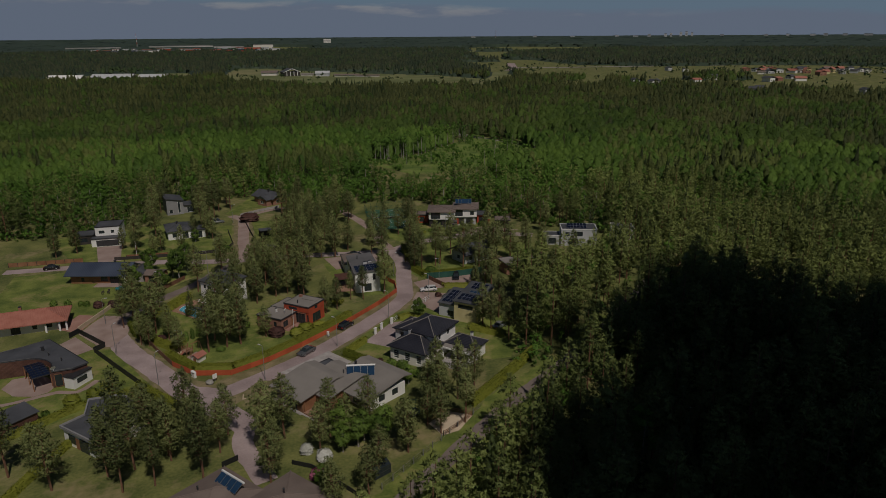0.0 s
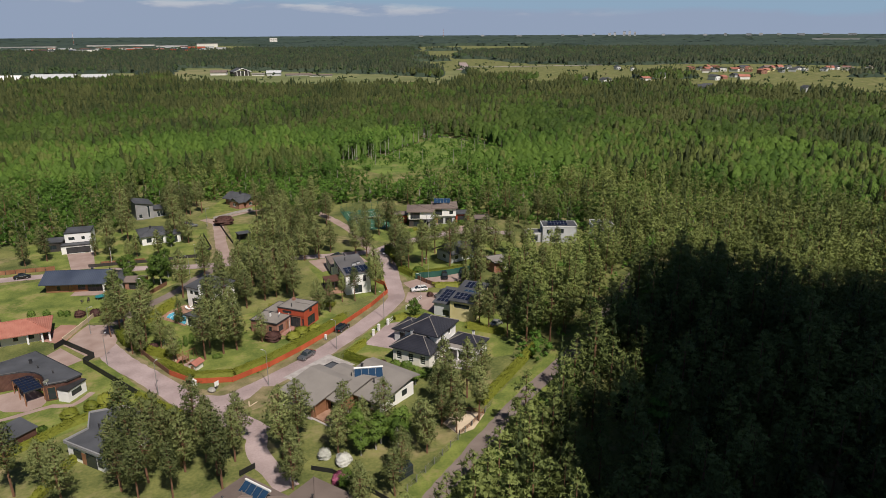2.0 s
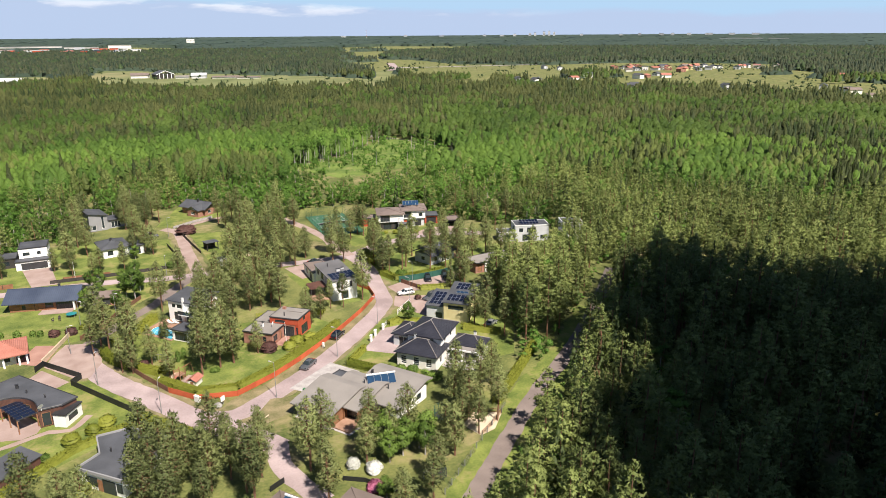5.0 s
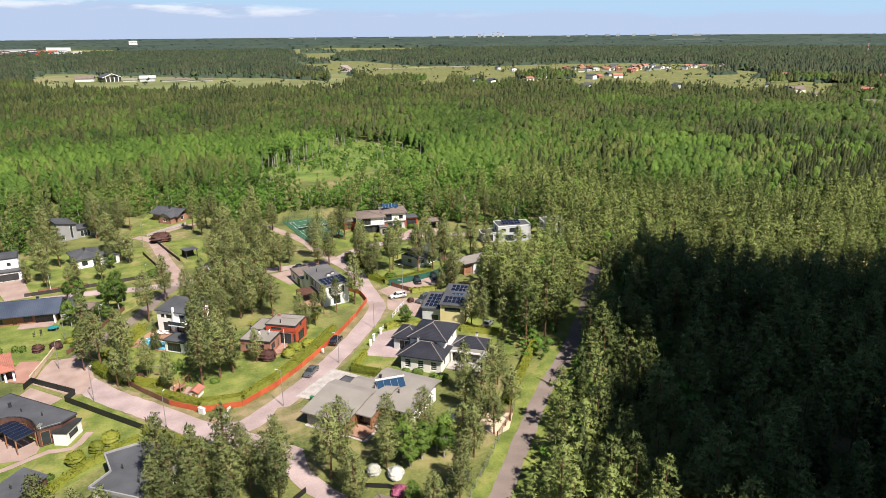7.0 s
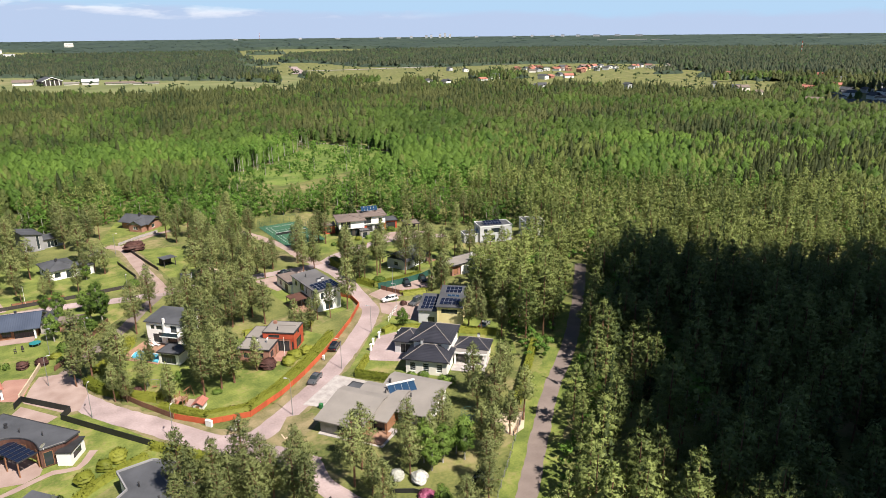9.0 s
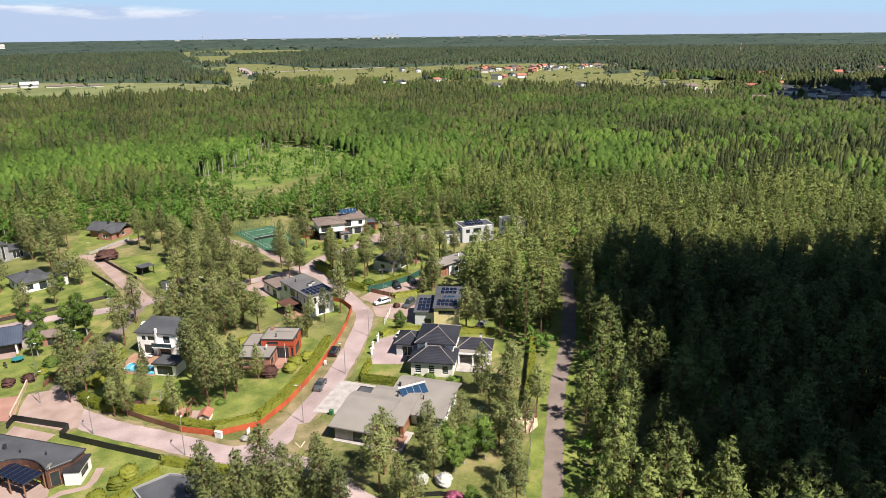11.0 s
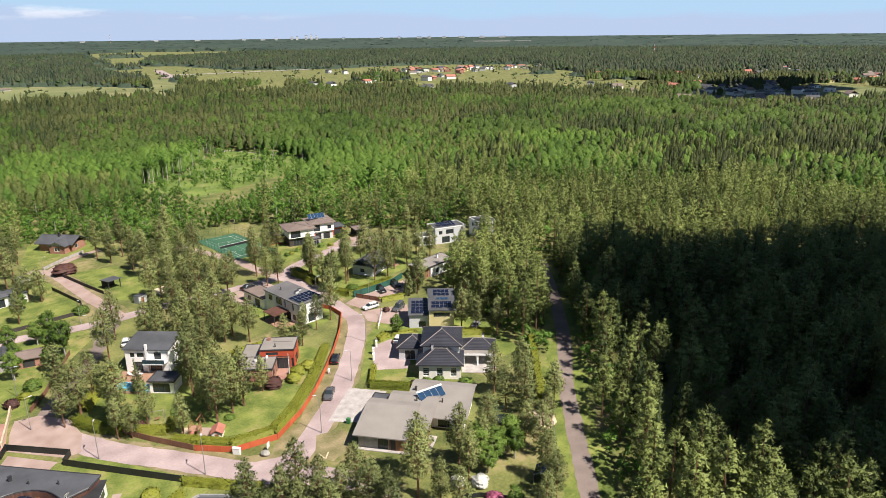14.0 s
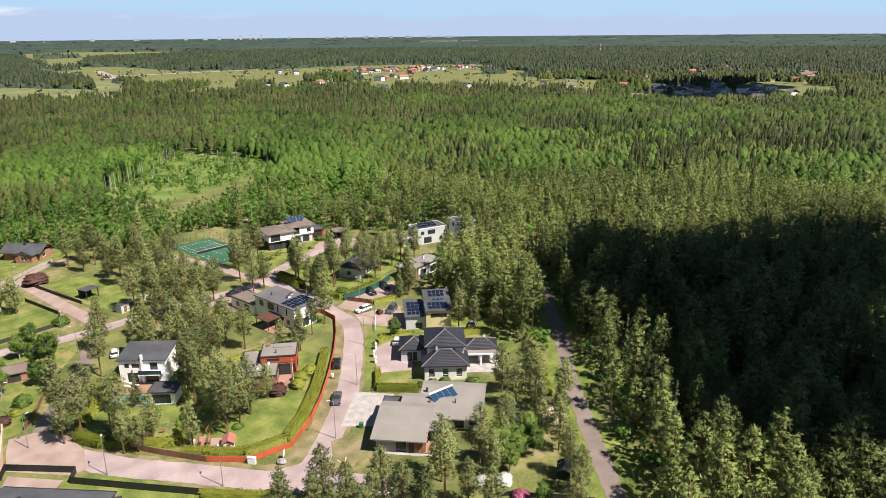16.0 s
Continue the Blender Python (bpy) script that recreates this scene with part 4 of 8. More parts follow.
gx, gy = polar_grid(np.concatenate([[0.01], np.geomspace(30, 4980, 70)]), np.linspace(0, 360, 181))
ground = tagged(grid_mesh("ground", gx, gy, rise(gx, gy), "grass"), "rough green grass and open fields between woods", "ground", kind="structure")

# the open land among the woods
FIELDS = [
    [(50, 1010), (95, 960), (150, 880), (215, 840), (285, 850), (310, 800), (400, 930), (421, 991), (383, 1102), (292, 1205), (271, 1245), (200, 1330), (131, 1480), (60, 1500), (40, 1200)],
    [(430, 1000), (320, 790), (345, 770), (470, 980), (556, 1224), (495, 1142)],
    [(556, 1224), (495, 1142), (551, 1490), (627, 1695), (666, 1833), (744, 1856), (806, 1852), (747, 1690), (800, 1640), (790, 1500), (778, 1333), (908, 1208), (1079, 1187), (1209, 1112), (1288, 963), (1299, 943), (1193, 867), (1140, 804), (1107, 726),
     (982, 654), (951, 594), (949, 528), (904, 438), (856, 425), (770, 430), (697, 453), (704, 511), (686, 570), (653, 621), (640, 690), (570, 740), (507, 764), (420, 760), (480, 960)],
    [(747, 1690), (806, 1852), (1007, 2222), (1268, 2282), (1615, 2498), (1637, 2717), (1339, 2989), (1066, 2963), (958, 2734), (891, 2432), (826, 2214), (744, 1856)],
    [(125, 2916), (263, 2748), (507, 3236), (425, 3414), (185, 3666)],
    [(575, 2179), (705, 2186), (743, 2302), (605, 2291)],
    [(770, 244), (756, 196), (800, 157), (972, 186), (980, 247), (978, 281), (933, 291)],
    [(-230, 1120), (-60, 1090), (20, 1170), (-20, 1360), (-180, 1360)],
]
FAR_SPOTS = [(878.9, 923.5), (905, 935), (932.9, 942.3), (960.3, 912.9), (937.8, 861.2), (975, 890), (995.2, 875.6), (1030, 885), (1060.8, 886.7), (1080.3, 865.4), (1126.1, 849.9), (787.8, 789.1), (832.6, 812.4), (810, 770), (760, 775),
             (791.4, 504.2), (800.2, 481.9), (771.9, 456.6), (738.4, 417.8), (825.6, 405.8), (673.2, 323.6), (894.3, 405.7), (851.5, 351.6), (908.9, 358.5), (860, 300), (900, 310), (820, 320), (790, 345), (940, 330), (700, 300), (760, 270), (830, 260), (880, 240), (930, 270), (740, 220), (800, 200), (993.8, 613), (1052, 501), (1004, 454), (1085, 468)]
far_rng = random.Random(8)
FAR_SPOTS += [(809, 1028), (808, 1075), (667, 809), (719, 842), (570, 809), (601, 806), (582, 785), (620, 640), (705, 569), (640, 655)]
for k in range(40):
    u = far_rng.random()
    spot = (905 + 270 * u, 985 - 100 * u + far_rng.uniform(-50, 45))
    if all(math.dist(spot, q) > 15 for q in FAR_SPOTS):
        FAR_SPOTS.append(spot)
for count, (ax, ay), (bx_, by_), (cx_, cy_), (dx_, dy_) in ((34, (650, 318), (720, 216), (900, 262), (815, 386)), (10, (950, 300), (1025, 218), (1215, 255), (1190, 290)), (14, (1000, 380), (1190, 320), (1440, 470), (1160, 490))):
    for k in range(count):
        u, v = far_rng.random(), far_rng.random()
        spot = ((ax * (1 - u) + bx_ * u) * (1 - v) + (dx_ * (1 - u) + cx_ * u) * v, (ay * (1 - u) + by_ * u) * (1 - v) + (dy_ * (1 - u) + cy_ * u) * v)
        if all(math.dist(spot, q) > 17 for q in FAR_SPOTS):
            FAR_SPOTS.append(spot)
COPSES = [(440, 850, 46), (500, 900, 40), (735, 850, 55), (690, 805, 36), (560, 815, 30), (1015, 735, 30), (905, 560, 26), (900, 2560, 60), (1000, 2420, 70), (812, 1790, 40), (640, 1600, 50)]
CLEARING = [(106, 354), (122, 352), (148, 367), (172, 392), (192, 412), (202, 410), (217, 357), (209, 335), (172, 318), (151, 311), (125, 304)]
VILLAGE = [(-160, -60), (20, -60), (38, 40), (52, 54), (62, 62), (78, 74), (108, 99), (128, 118), (150, 150), (166, 172), (150, 190), (132, 215), (118, 228), (112, 252), (86, 254), (74, 232), (66, 262), (58, 284), (34, 280), (8, 276), (6, 250), (-4, 237), (-160, 240)]
LANE_WOOD = [(90, 97), (94, 106), (100, 116), (104, 130), (112, 146), (128, 150), (138, 166), (150, 168), (166, 172), (150, 150), (128, 118), (106, 101)]
YARD = [(118, 150), (133, 148), (151, 164), (152, 178), (128, 180)]
LANE = [(30, 40), (46, 54.5), (55.5, 62.7), (71.5, 75.7), (86.2, 87.3), (103, 98.6), (125, 116), (150, 138)]


def wooded(x, y):
    open_land = (inside(x, y, VILLAGE) & ~inside(x, y, LANE_WOOD)) | inside(x, y, YARD)
    for k in (1.0, 1.03):
        for f in FIELDS:
            open_land |= inside(x * k, y * k, f)
    for k in (1.0, 1.04, 1.08, 1.12):
        open_land |= inside(x * k, y * k, CLEARING)
    for wx, wy, wr in COPSES:
        open_land &= np.hypot((x - wx) / wr, (y - wy) / (wr * 0.6)) > 1
    for hx, hy in FAR_SPOTS:
        for k in (0.92, 0.95, 0.98, 1.0):
            open_land |= np.hypot(x - hx * k, y - hy * k) < 13
    for (x0, y0), (x1, y1) in zip(LANE, LANE[1:]):
        t = np.clip(((x - x0) * (x1 - x0) + (y - y0) * (y1 - y0)) / ((x1 - x0) ** 2 + (y1 - y0) ** 2), 0, 1)
        open_land |= np.hypot(x - x0 - t * (x1 - x0), y - y0 - t * (y1 - y0)) < 3.6
    return ~open_land


def mottle(x, y, size, seed):
    """A smooth random pattern between 0 and 1 over the land."""
    rng = np.random.default_rng(seed)
    out = np.zeros(np.shape(x))
    for k in range(7):
        a, ph = rng.uniform(0, 2 * math.pi), rng.uniform(0, 2 * math.pi)
        f = rng.uniform(0.5, 1.6) / size
        out = out + np.sin((x * math.cos(a) + y * math.sin(a)) * f * 2 * math.pi + ph + 1.3 * np.sin((x * math.sin(a) - y * math.cos(a)) * f * 4 + ph))
    return np.clip(0.5 + out / 6, 0, 1)


# ---- woods ----
rng = np.random.default_rng(11)


def spots_in(r0, r1, gap, growth=0.0, seed=3):
    """Tree places on a jittered grid over the sector that the woods fill."""
    g = np.random.default_rng(seed)
    xs, ys = np.meshgrid(np.arange(-r1 * 0.42, r1, gap), np.arange(-120, r1, gap), indexing="ij")
    xs = (xs + g.uniform(-0.48, 0.48, xs.shape) * gap).ravel()
    ys = (ys + g.uniform(-0.48, 0.48, ys.shape) * gap).ravel()
    r, a = np.hypot(xs, ys), np.degrees(np.arctan2(xs, ys))
    keep = (r > r0) & (r < r1) & (a > -17) & (a < 88) & wooded(xs, ys)
    keep |= (r0 < 70) & (r < r1) & inside(xs, ys, [(52, -22), (170, -22), (240, 0), (240, 20), (62, 20)]) & wooded(xs, ys)
    return xs[keep], ys[keep]


def plant_woods(r0, r1, gap, pines, leafies, spruces, seed, near, keep=None):
    x, y = spots_in(r0, r1, gap, seed=seed)
    if keep is not None:
        k_ = keep(x, y)
        x, y = x[k_], y[k_]
    g = np.random.default_rng(seed + 1)
    n = len(x)
    pick = g.random(n)
    r, turned = np.hypot(x, y), np.degrees(np.arctan2(x, y))
    east = np.clip((turned - 43) / 14, 0, 1)
    patch = mottle(x, y, 150, 5) - 0.5
    belt = np.exp(-((r - 410) / 145) ** 2) * (1 - 0.75 * east) + 0.75 * east * np.exp(-((r - 600) / 90) ** 2)
    by_lane = np.clip(1 - (np.hypot(x - 116, y - 84) - 120) / 60, 0, 1)
    p_leaf = np.clip(0.12 + 0.85 * belt + 0.25 * (r < 330) * (1 - east) + 1.0 * patch * (1 - by_lane) - 0.3 * by_lane, 0.04, 0.94)
    p_spruce = np.clip(0.06 + 0.22 * (r > 480) + 0.70 * east * np.exp(-((r - 430) / 110) ** 2) + 0.9 * (mottle(x, y, 110, 9) - 0.5) * (1 - by_lane), 0.02, 0.85)
    kind = np.where(pick < p_leaf, 1, np.where(pick < p_leaf + (1 - p_leaf) * p_spruce, 2, 0))
    size = np.where(r < 430, g.uniform(0.80, 1.12, n), g.uniform(0.72, 1.08, n)) * (0.88 + 0.24 * mottle(x, y, 90, 4))
    tone = np.clip(0.18 + 0.64 * g.random(n) + 0.6 * (mottle(x, y, 120, 8) - 0.5), 0, 1)
    turn = g.uniform(0, 6.28, n)
    z = rise(x, y)
    for k, (shapes, leaf, bark, label, cat) in enumerate((
            (pines, "f_pine", "bark", "dense stand of tall olive-green pines in sunlight", "pine forest"),
            (leafies, "f_leaf", "palebark", "bright green broad-leaved wood of birch and aspen", "broadleaf forest"),
            (spruces, "f_spruce", "bark", "dark green pointed spruces among the pines", "spruce forest"))):
        s = kind == k
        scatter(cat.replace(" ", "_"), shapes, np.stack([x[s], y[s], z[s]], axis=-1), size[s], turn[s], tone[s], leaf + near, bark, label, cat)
    return n


def beside_lane(x, y):
    return (np.hypot(x - 30, y - 20) < 165) & (y < x * 1.35 + 60)


plant_woods(30, 330, 5.0,
            [tiered_pine_shape(40 + i, 13.6 + 0.5 * i, 11, 5, 12, 0.32, 2.9 + 0.12 * i, 0.18 + 0.03 * i, dense=1.12) for i in range(6)],
            [leafy_shape(50 + i, 10.5 + 0.6 * i, 18, 30, 0.22, 2.9, 0.05, False) for i in range(4)],
            [spruce_shape(60 + i, 14.0 + i, 9, 9, 0.25, 2.1, trunk=i < 1) for i in range(3)], 21, "", beside_lane)
plant_woods(30, 325, 4.5,
            [tiered_pine_shape(340 + i, 12.0 + 0.4 * i, 8, 4, 9, 0.36, 2.3 + 0.1 * i, 0.24, trunk=i < 2, dense=1.15, fill=0.6) for i in range(6)],
            [leafy_shape(350 + i, 9.6 + 0.5 * i, 13, 16, 0.30, 2.5, 0.06, False, trunk=i < 2) for i in range(5)],
            [spruce_shape(360 + i, 13.0 + 0.7 * i, 8, 7, 0.30, 1.9, trunk=False) for i in range(4)], 27, "", lambda x, y: ~beside_lane(x, y))
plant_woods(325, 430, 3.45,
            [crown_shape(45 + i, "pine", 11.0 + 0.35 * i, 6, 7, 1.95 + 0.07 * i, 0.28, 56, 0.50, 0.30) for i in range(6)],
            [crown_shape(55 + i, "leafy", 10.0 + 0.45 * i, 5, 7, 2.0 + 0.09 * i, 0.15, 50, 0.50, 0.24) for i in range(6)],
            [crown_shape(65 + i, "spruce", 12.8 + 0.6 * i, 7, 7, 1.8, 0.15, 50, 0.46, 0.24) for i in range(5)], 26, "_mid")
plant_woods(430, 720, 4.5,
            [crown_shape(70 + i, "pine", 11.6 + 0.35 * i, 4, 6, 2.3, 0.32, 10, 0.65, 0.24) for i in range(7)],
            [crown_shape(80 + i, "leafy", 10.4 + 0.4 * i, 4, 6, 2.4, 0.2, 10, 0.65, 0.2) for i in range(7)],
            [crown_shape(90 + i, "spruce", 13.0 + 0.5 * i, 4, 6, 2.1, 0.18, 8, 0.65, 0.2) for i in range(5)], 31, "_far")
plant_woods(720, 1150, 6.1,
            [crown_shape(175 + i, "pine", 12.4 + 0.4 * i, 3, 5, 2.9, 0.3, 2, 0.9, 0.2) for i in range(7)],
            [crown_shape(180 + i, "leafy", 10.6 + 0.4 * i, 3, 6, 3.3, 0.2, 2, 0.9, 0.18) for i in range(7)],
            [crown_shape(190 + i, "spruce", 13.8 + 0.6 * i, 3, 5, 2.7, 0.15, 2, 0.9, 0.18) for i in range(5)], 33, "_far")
# past 1150 m the stands take the _dim greens with haze in their colour
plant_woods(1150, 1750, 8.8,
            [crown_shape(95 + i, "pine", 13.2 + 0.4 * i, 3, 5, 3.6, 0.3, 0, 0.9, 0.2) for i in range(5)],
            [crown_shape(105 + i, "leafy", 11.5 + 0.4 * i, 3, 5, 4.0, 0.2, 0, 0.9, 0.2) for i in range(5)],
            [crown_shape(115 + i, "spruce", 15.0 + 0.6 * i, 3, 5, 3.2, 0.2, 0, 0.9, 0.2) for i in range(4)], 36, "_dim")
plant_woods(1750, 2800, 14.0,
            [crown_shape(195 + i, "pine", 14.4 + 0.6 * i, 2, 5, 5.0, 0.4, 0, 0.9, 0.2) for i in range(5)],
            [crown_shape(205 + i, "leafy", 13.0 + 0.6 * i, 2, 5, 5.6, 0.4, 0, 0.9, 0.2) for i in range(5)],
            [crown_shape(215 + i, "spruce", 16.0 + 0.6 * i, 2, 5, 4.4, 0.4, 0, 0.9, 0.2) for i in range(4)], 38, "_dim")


# bushes along the edges of the woods, and saplings and birches in the clearing
def along_edges(x, y):
    r = np.hypot(x, y) + 1e-6
    return ~wooded(x - 9 * x / r, y - 9 * y / r) | ~wooded(x - 5, y + 3)


def bushes(x, y, shapes, seed, low, high, leaf, label, category, bark="palebark"):
    g = np.random.default_rng(seed)
    n = len(x)
    scatter(category.replace(" ", "_"), shapes, np.stack([x, y, rise(x, y)], axis=-1), g.uniform(low, high, n), g.uniform(0, 6.28, n), g.uniform(0, 1, n), leaf, bark, label, category)


ex, ey = spots_in(30, 430, 2.6, seed=41)
ek = along_edges(ex, ey)
bushes(ex[ek], ey[ek], [leafy_shape(140 + i, 3.2, 5, 8, 0.26, 1.3, 0.0, False, trunk=False, fat=1.3) for i in range(4)], 42, 0.6, 1.4, "f_leaf", "leafy green bushes along the edge of the wood", "undergrowth")
g = np.random.default_rng(43)
bx, by = g.uniform(100, 218, 1400), g.uniform(300, 414, 1400)
bk = inside(bx, by, CLEARING) & (mottle(bx, by, 26, 13) > 0.30)
bushes(bx[bk], by[bk], [leafy_shape(150 + i, 2.6, 4, 6, 0.30, 1.3, 0.0, False, trunk=False, fat=1.3) for i in range(3)], 44, 0.4, 1.5, "f_leaf", "young saplings and tall bushes in a clearing", "saplings")
bx, by = g.uniform(88, 218, 900), g.uniform(300, 425, 900)
bk = inside(bx, by, [(92, 352), (106, 346), (124, 344), (148, 362), (172, 388), (196, 414), (186, 420), (160, 396), (140, 374), (118, 362), (98, 366)]) | (inside(bx, by, CLEARING) & (g.random(900) < 0.05))
bk &= g.random(900) < 0.8
bushes(bx[bk], by[bk], [leafy_shape(160 + i, 12.8, 9, 9, 0.34, 1.6, 0.52, False, fat=1.1) for i in range(3)], 45, 0.8, 1.15, "f_leaf", "slender birches with white trunks at the clearing's edge", "birch trees")

# hedgerow trees and lone bushes out on the fields
bx, by = g.uniform(60, 1330, 26000), g.uniform(430, 1400, 26000)
bk = ~wooded(bx, by) & (np.hypot(bx, by) > 600) & (mottle(bx, by, 70, 17) + 0.5 * mottle(bx, by, 24, 19) > 1.16) & (g.random(26000) < 0.5)
bushes(bx[bk], by[bk], [leafy_shape(170 + i, 5.0, 3, 4, 0.8, 2.6, 0.0, False, trunk=False, fat=1.3) for i in range(4)], 46, 0.5, 1.5, "f_leaf_dim", "scattered bushes and hedgerow trees on the fields", "field bushes")

# the unbroken canopy far away, its green blued to paint in distance haze
radii = np.geomspace(1080, 4960, 150)
angles = np.linspace(-20, 90, 560)
cx, cy = polar_grid(radii, angles)
g = np.random.default_rng(5)
cx = cx + g.uniform(-0.45, 0.45, cx.shape) * np.hypot(cx, cy) * 0.010
cy = cy + g.uniform(-0.45, 0.45, cy.shape) * np.hypot(cx, cy) * 0.010
far = np.clip((np.hypot(cx, cy) - 1500) / 1500, 0, 1)
tall = 6.0 + 5.2 * far + g.uniform(-0.5, 0.5, cx.shape) * (1 - 0.6 * far) + far * g.uniform(-0.25, 0.35, cx.shape) * (1 + 0.6 * mottle(cx, cy, 300, 6))
tall = np.where(wooded(cx, cy), tall, -2.0)
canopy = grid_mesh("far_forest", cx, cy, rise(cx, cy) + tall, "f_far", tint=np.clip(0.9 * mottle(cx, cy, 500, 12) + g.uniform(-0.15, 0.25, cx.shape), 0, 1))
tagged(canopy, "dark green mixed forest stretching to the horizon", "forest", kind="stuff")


# ---- roads and open surfaces ----
ribbon("verge_main", [(28, 106), (34, 109.5), (43, 114.2), (52, 120.8), (62, 129.3), (72, 138.6), (79, 147), (81.5, 155), (82, 165)], 8.2, 0.012, "verge", "dry grass verge with bare gravelly patches", 0.5, 1)
ribbon("verge_west", [(33, 101), (24, 111.8), (18, 121), (12, 131.5), (8, 143)], 8.5, 0.008, "verge", "dry grass verge with bare gravelly patches", 0.5, 2)
ribbon("road_main", [(26, 109.5), (31.5, 107.3), (36.5, 109.6), (43.8, 113.9), (52.5, 120.0), (61.8, 128.0), (71.5, 137.2), (78.5, 145.5), (80.8, 154), (82.2, 160), (84.6, 170), (85.6, 180), (84.5, 189)], 4.5, 0.03, "asphalt", "pale worn asphalt residential street", 0.12, 3)
ribbon("road_west", [(36, 93), (32.0, 100.0), (26.5, 107.0), (21.5, 116), (17, 124.2), (12.5, 132), (8.8, 141), (6.0, 149)], 5.2, 0.034, "asphalt", "pale worn asphalt residential street", 0.15, 4)
sheet("plaza", [(3.6, 157.3), (7.5, 156), (11, 150), (10.5, 143), (8, 137), (5.5, 137.5), (-0.6, 147), (1.5, 153)], 0.042, "paving", "pale paved turning place at the street's end")
ribbon("road_side", [(6, 152), (11, 158.5), (18, 166.5), (25.5, 175), (31, 183.5), (37, 191)], 3.2, 0.026, "lane", "narrow asphalt side road with grass verges", 0.15, 5)
ribbon("road_north", [(-30, 203), (0, 200.5), (17, 198), (27, 194.7), (37, 192.8), (47, 192.2), (60, 190.5), (72, 188.5), (85, 188), (94, 192.5), (108, 196.5), (122, 196.5), (136, 189)], 4.2, 0.022, "asphalt", "pale asphalt road between gardens", 0.15, 6)
ribbon("verge_north", [(39.5, 246), (40, 234), (39.6, 215), (39.5, 203), (39, 193)], 6.8, 0.010, "verge", "dry grass verge beside the road", 0.4, 7)
ribbon("road_north_branch", [(36, 251), (40, 244), (40.2, 234), (39.4, 214), (39.5, 203), (39, 193)], 3.8, 0.030, "paving", "pale gravel road between lawns", 0.15, 8)
ribbon("road_drive", [(39.5, 246), (46, 252), (54, 256.5), (60, 258)], 2.4, 0.035, "paving", "pale gravel drive between low walls", 0.1, 9)
ribbon("road_court", [(85, 188), (84, 200), (84.5, 212), (82, 228), (78, 246)], 3.4, 0.036, "paving", "gravel track beside the tennis court", 0.2, 10)
ribbon("road_lane", [(30, 40), (46, 54.5), (55.5, 62.7), (71.5, 75.7), (86.2, 87.3), (103, 98.6), (125, 116), (150, 138)], 3.3, 0.028, "lane", "narrow straight asphalt lane along the forest edge", 0.15, 11)
ribbon("verge_lane", [(30, 40), (46, 54.5), (55.5, 62.7), (71.5, 75.7), (86.2, 87.3), (103, 98.6), (125, 116)], 9.0, 0.006, "lawn", "grass verge along the forest lane", 0.7, 12)
ribbon("road_forest", [(190, 440), (197.6, 420), (204, 396), (213, 362), (222, 340)], 6.0, 0.05, "concrete", "pale road seen through a gap in the woods", 0.2, 13)
for k, (pts, label) in enumerate((
        ([(20, 128.5), (27, 118.5), (34, 117), (41.5, 121), (49, 125.6), (63, 137.5), (58, 147), (46, 150), (37, 150), (30, 160), (22, 162), (13, 149)], "mown garden lawn under pines"),
        ([(8, 136), (17, 117), (20, 111), (8, 108), (-6, 101), (-22, 96), (-30, 130), (-5, 138)], "bright mown lawn with round bushes"),
        ([(-26, 162), (6, 158), (12, 166), (22, 178), (34, 190), (16, 195), (-26, 198)], "bright mown lawn round a long house"),
        ([(-10, 204), (32, 201.5), (35.5, 211), (36, 236), (10, 246), (-26, 236)], "bright mown lawn behind a low fence"),
        ([(43.5, 240), (44, 206), (52, 196), (60, 200), (56, 236)], "bright mown lawn beside the gravel road"),
        ([(40, 270), (34, 255), (44, 250), (62, 262), (62, 280), (46, 284)], "lawn round a small dark-roofed house"),
        ([(45, 111), (36, 104), (40, 92), (52, 74), (72, 84), (82, 94), (70, 104), (58, 116)], "uneven garden grass under pines"),
        ([(58, 120), (70, 106), (92, 104), (100, 116), (98, 134), (84, 140), (74, 136)], "mown lawn between the houses"),
        ([(84, 166), (88, 158), (104, 164), (126, 165), (136, 178), (110, 193), (94, 190), (87, 184)], "mown lawn round houses under pines"),
        ([(64, 150), (76, 150), (80, 158), (82, 176), (74, 184), (62, 180)], "mown lawn behind the red fence"),
        ([(84, 210), (90, 196), (110, 199), (128, 200), (126, 222), (104, 230), (92, 214)], "garden lawn round a modern house"))):
    sheet("lawn", pts, 0.016 + 0.0008 * k, "grass" if "uneven" in label else "lawn", label)
for k, f in enumerate(FIELDS):
    if max(math.hypot(*p) for p in f) < 1900:
        sheet("meadow", f, 0.25 + 0.02 * k, "meadow", "pale green hay meadow between distant woods")
ribbon("road_highway", [(600, 1285), (641, 1262), (777, 1241), (917, 1219), (1079, 1187), (1170, 1180)], 16.0, 0.5, "concrete", "pale highway crossing the open fields", 0.3, 21)
ribbon("road_junction", [(545, 1190), (576, 1241), (620, 1350), (668, 1472)], 18.0, 0.55, "asphalt", "grey road running into the far fields", 0.5, 22)
sheet("clearing", [(x, y) for x, y in CLEARING], 0.10, "tallgrass", "overgrown clearing with tall grass and saplings")
sheet("driveway", [(43.4, 112.4), (54.5, 119.4), (58.6, 112.5), (48, 106.6), (46.7, 108.2)], 0.05, "concrete", "pale concrete forecourt of the grey bungalow")
sheet("driveway", [(63.0, 121.5), (71.5, 130.5), (76.5, 130.2), (75, 124), (71, 118), (68.5, 116.5)], 0.05, "asphalt", "paved forecourt of the white hip-roofed house")
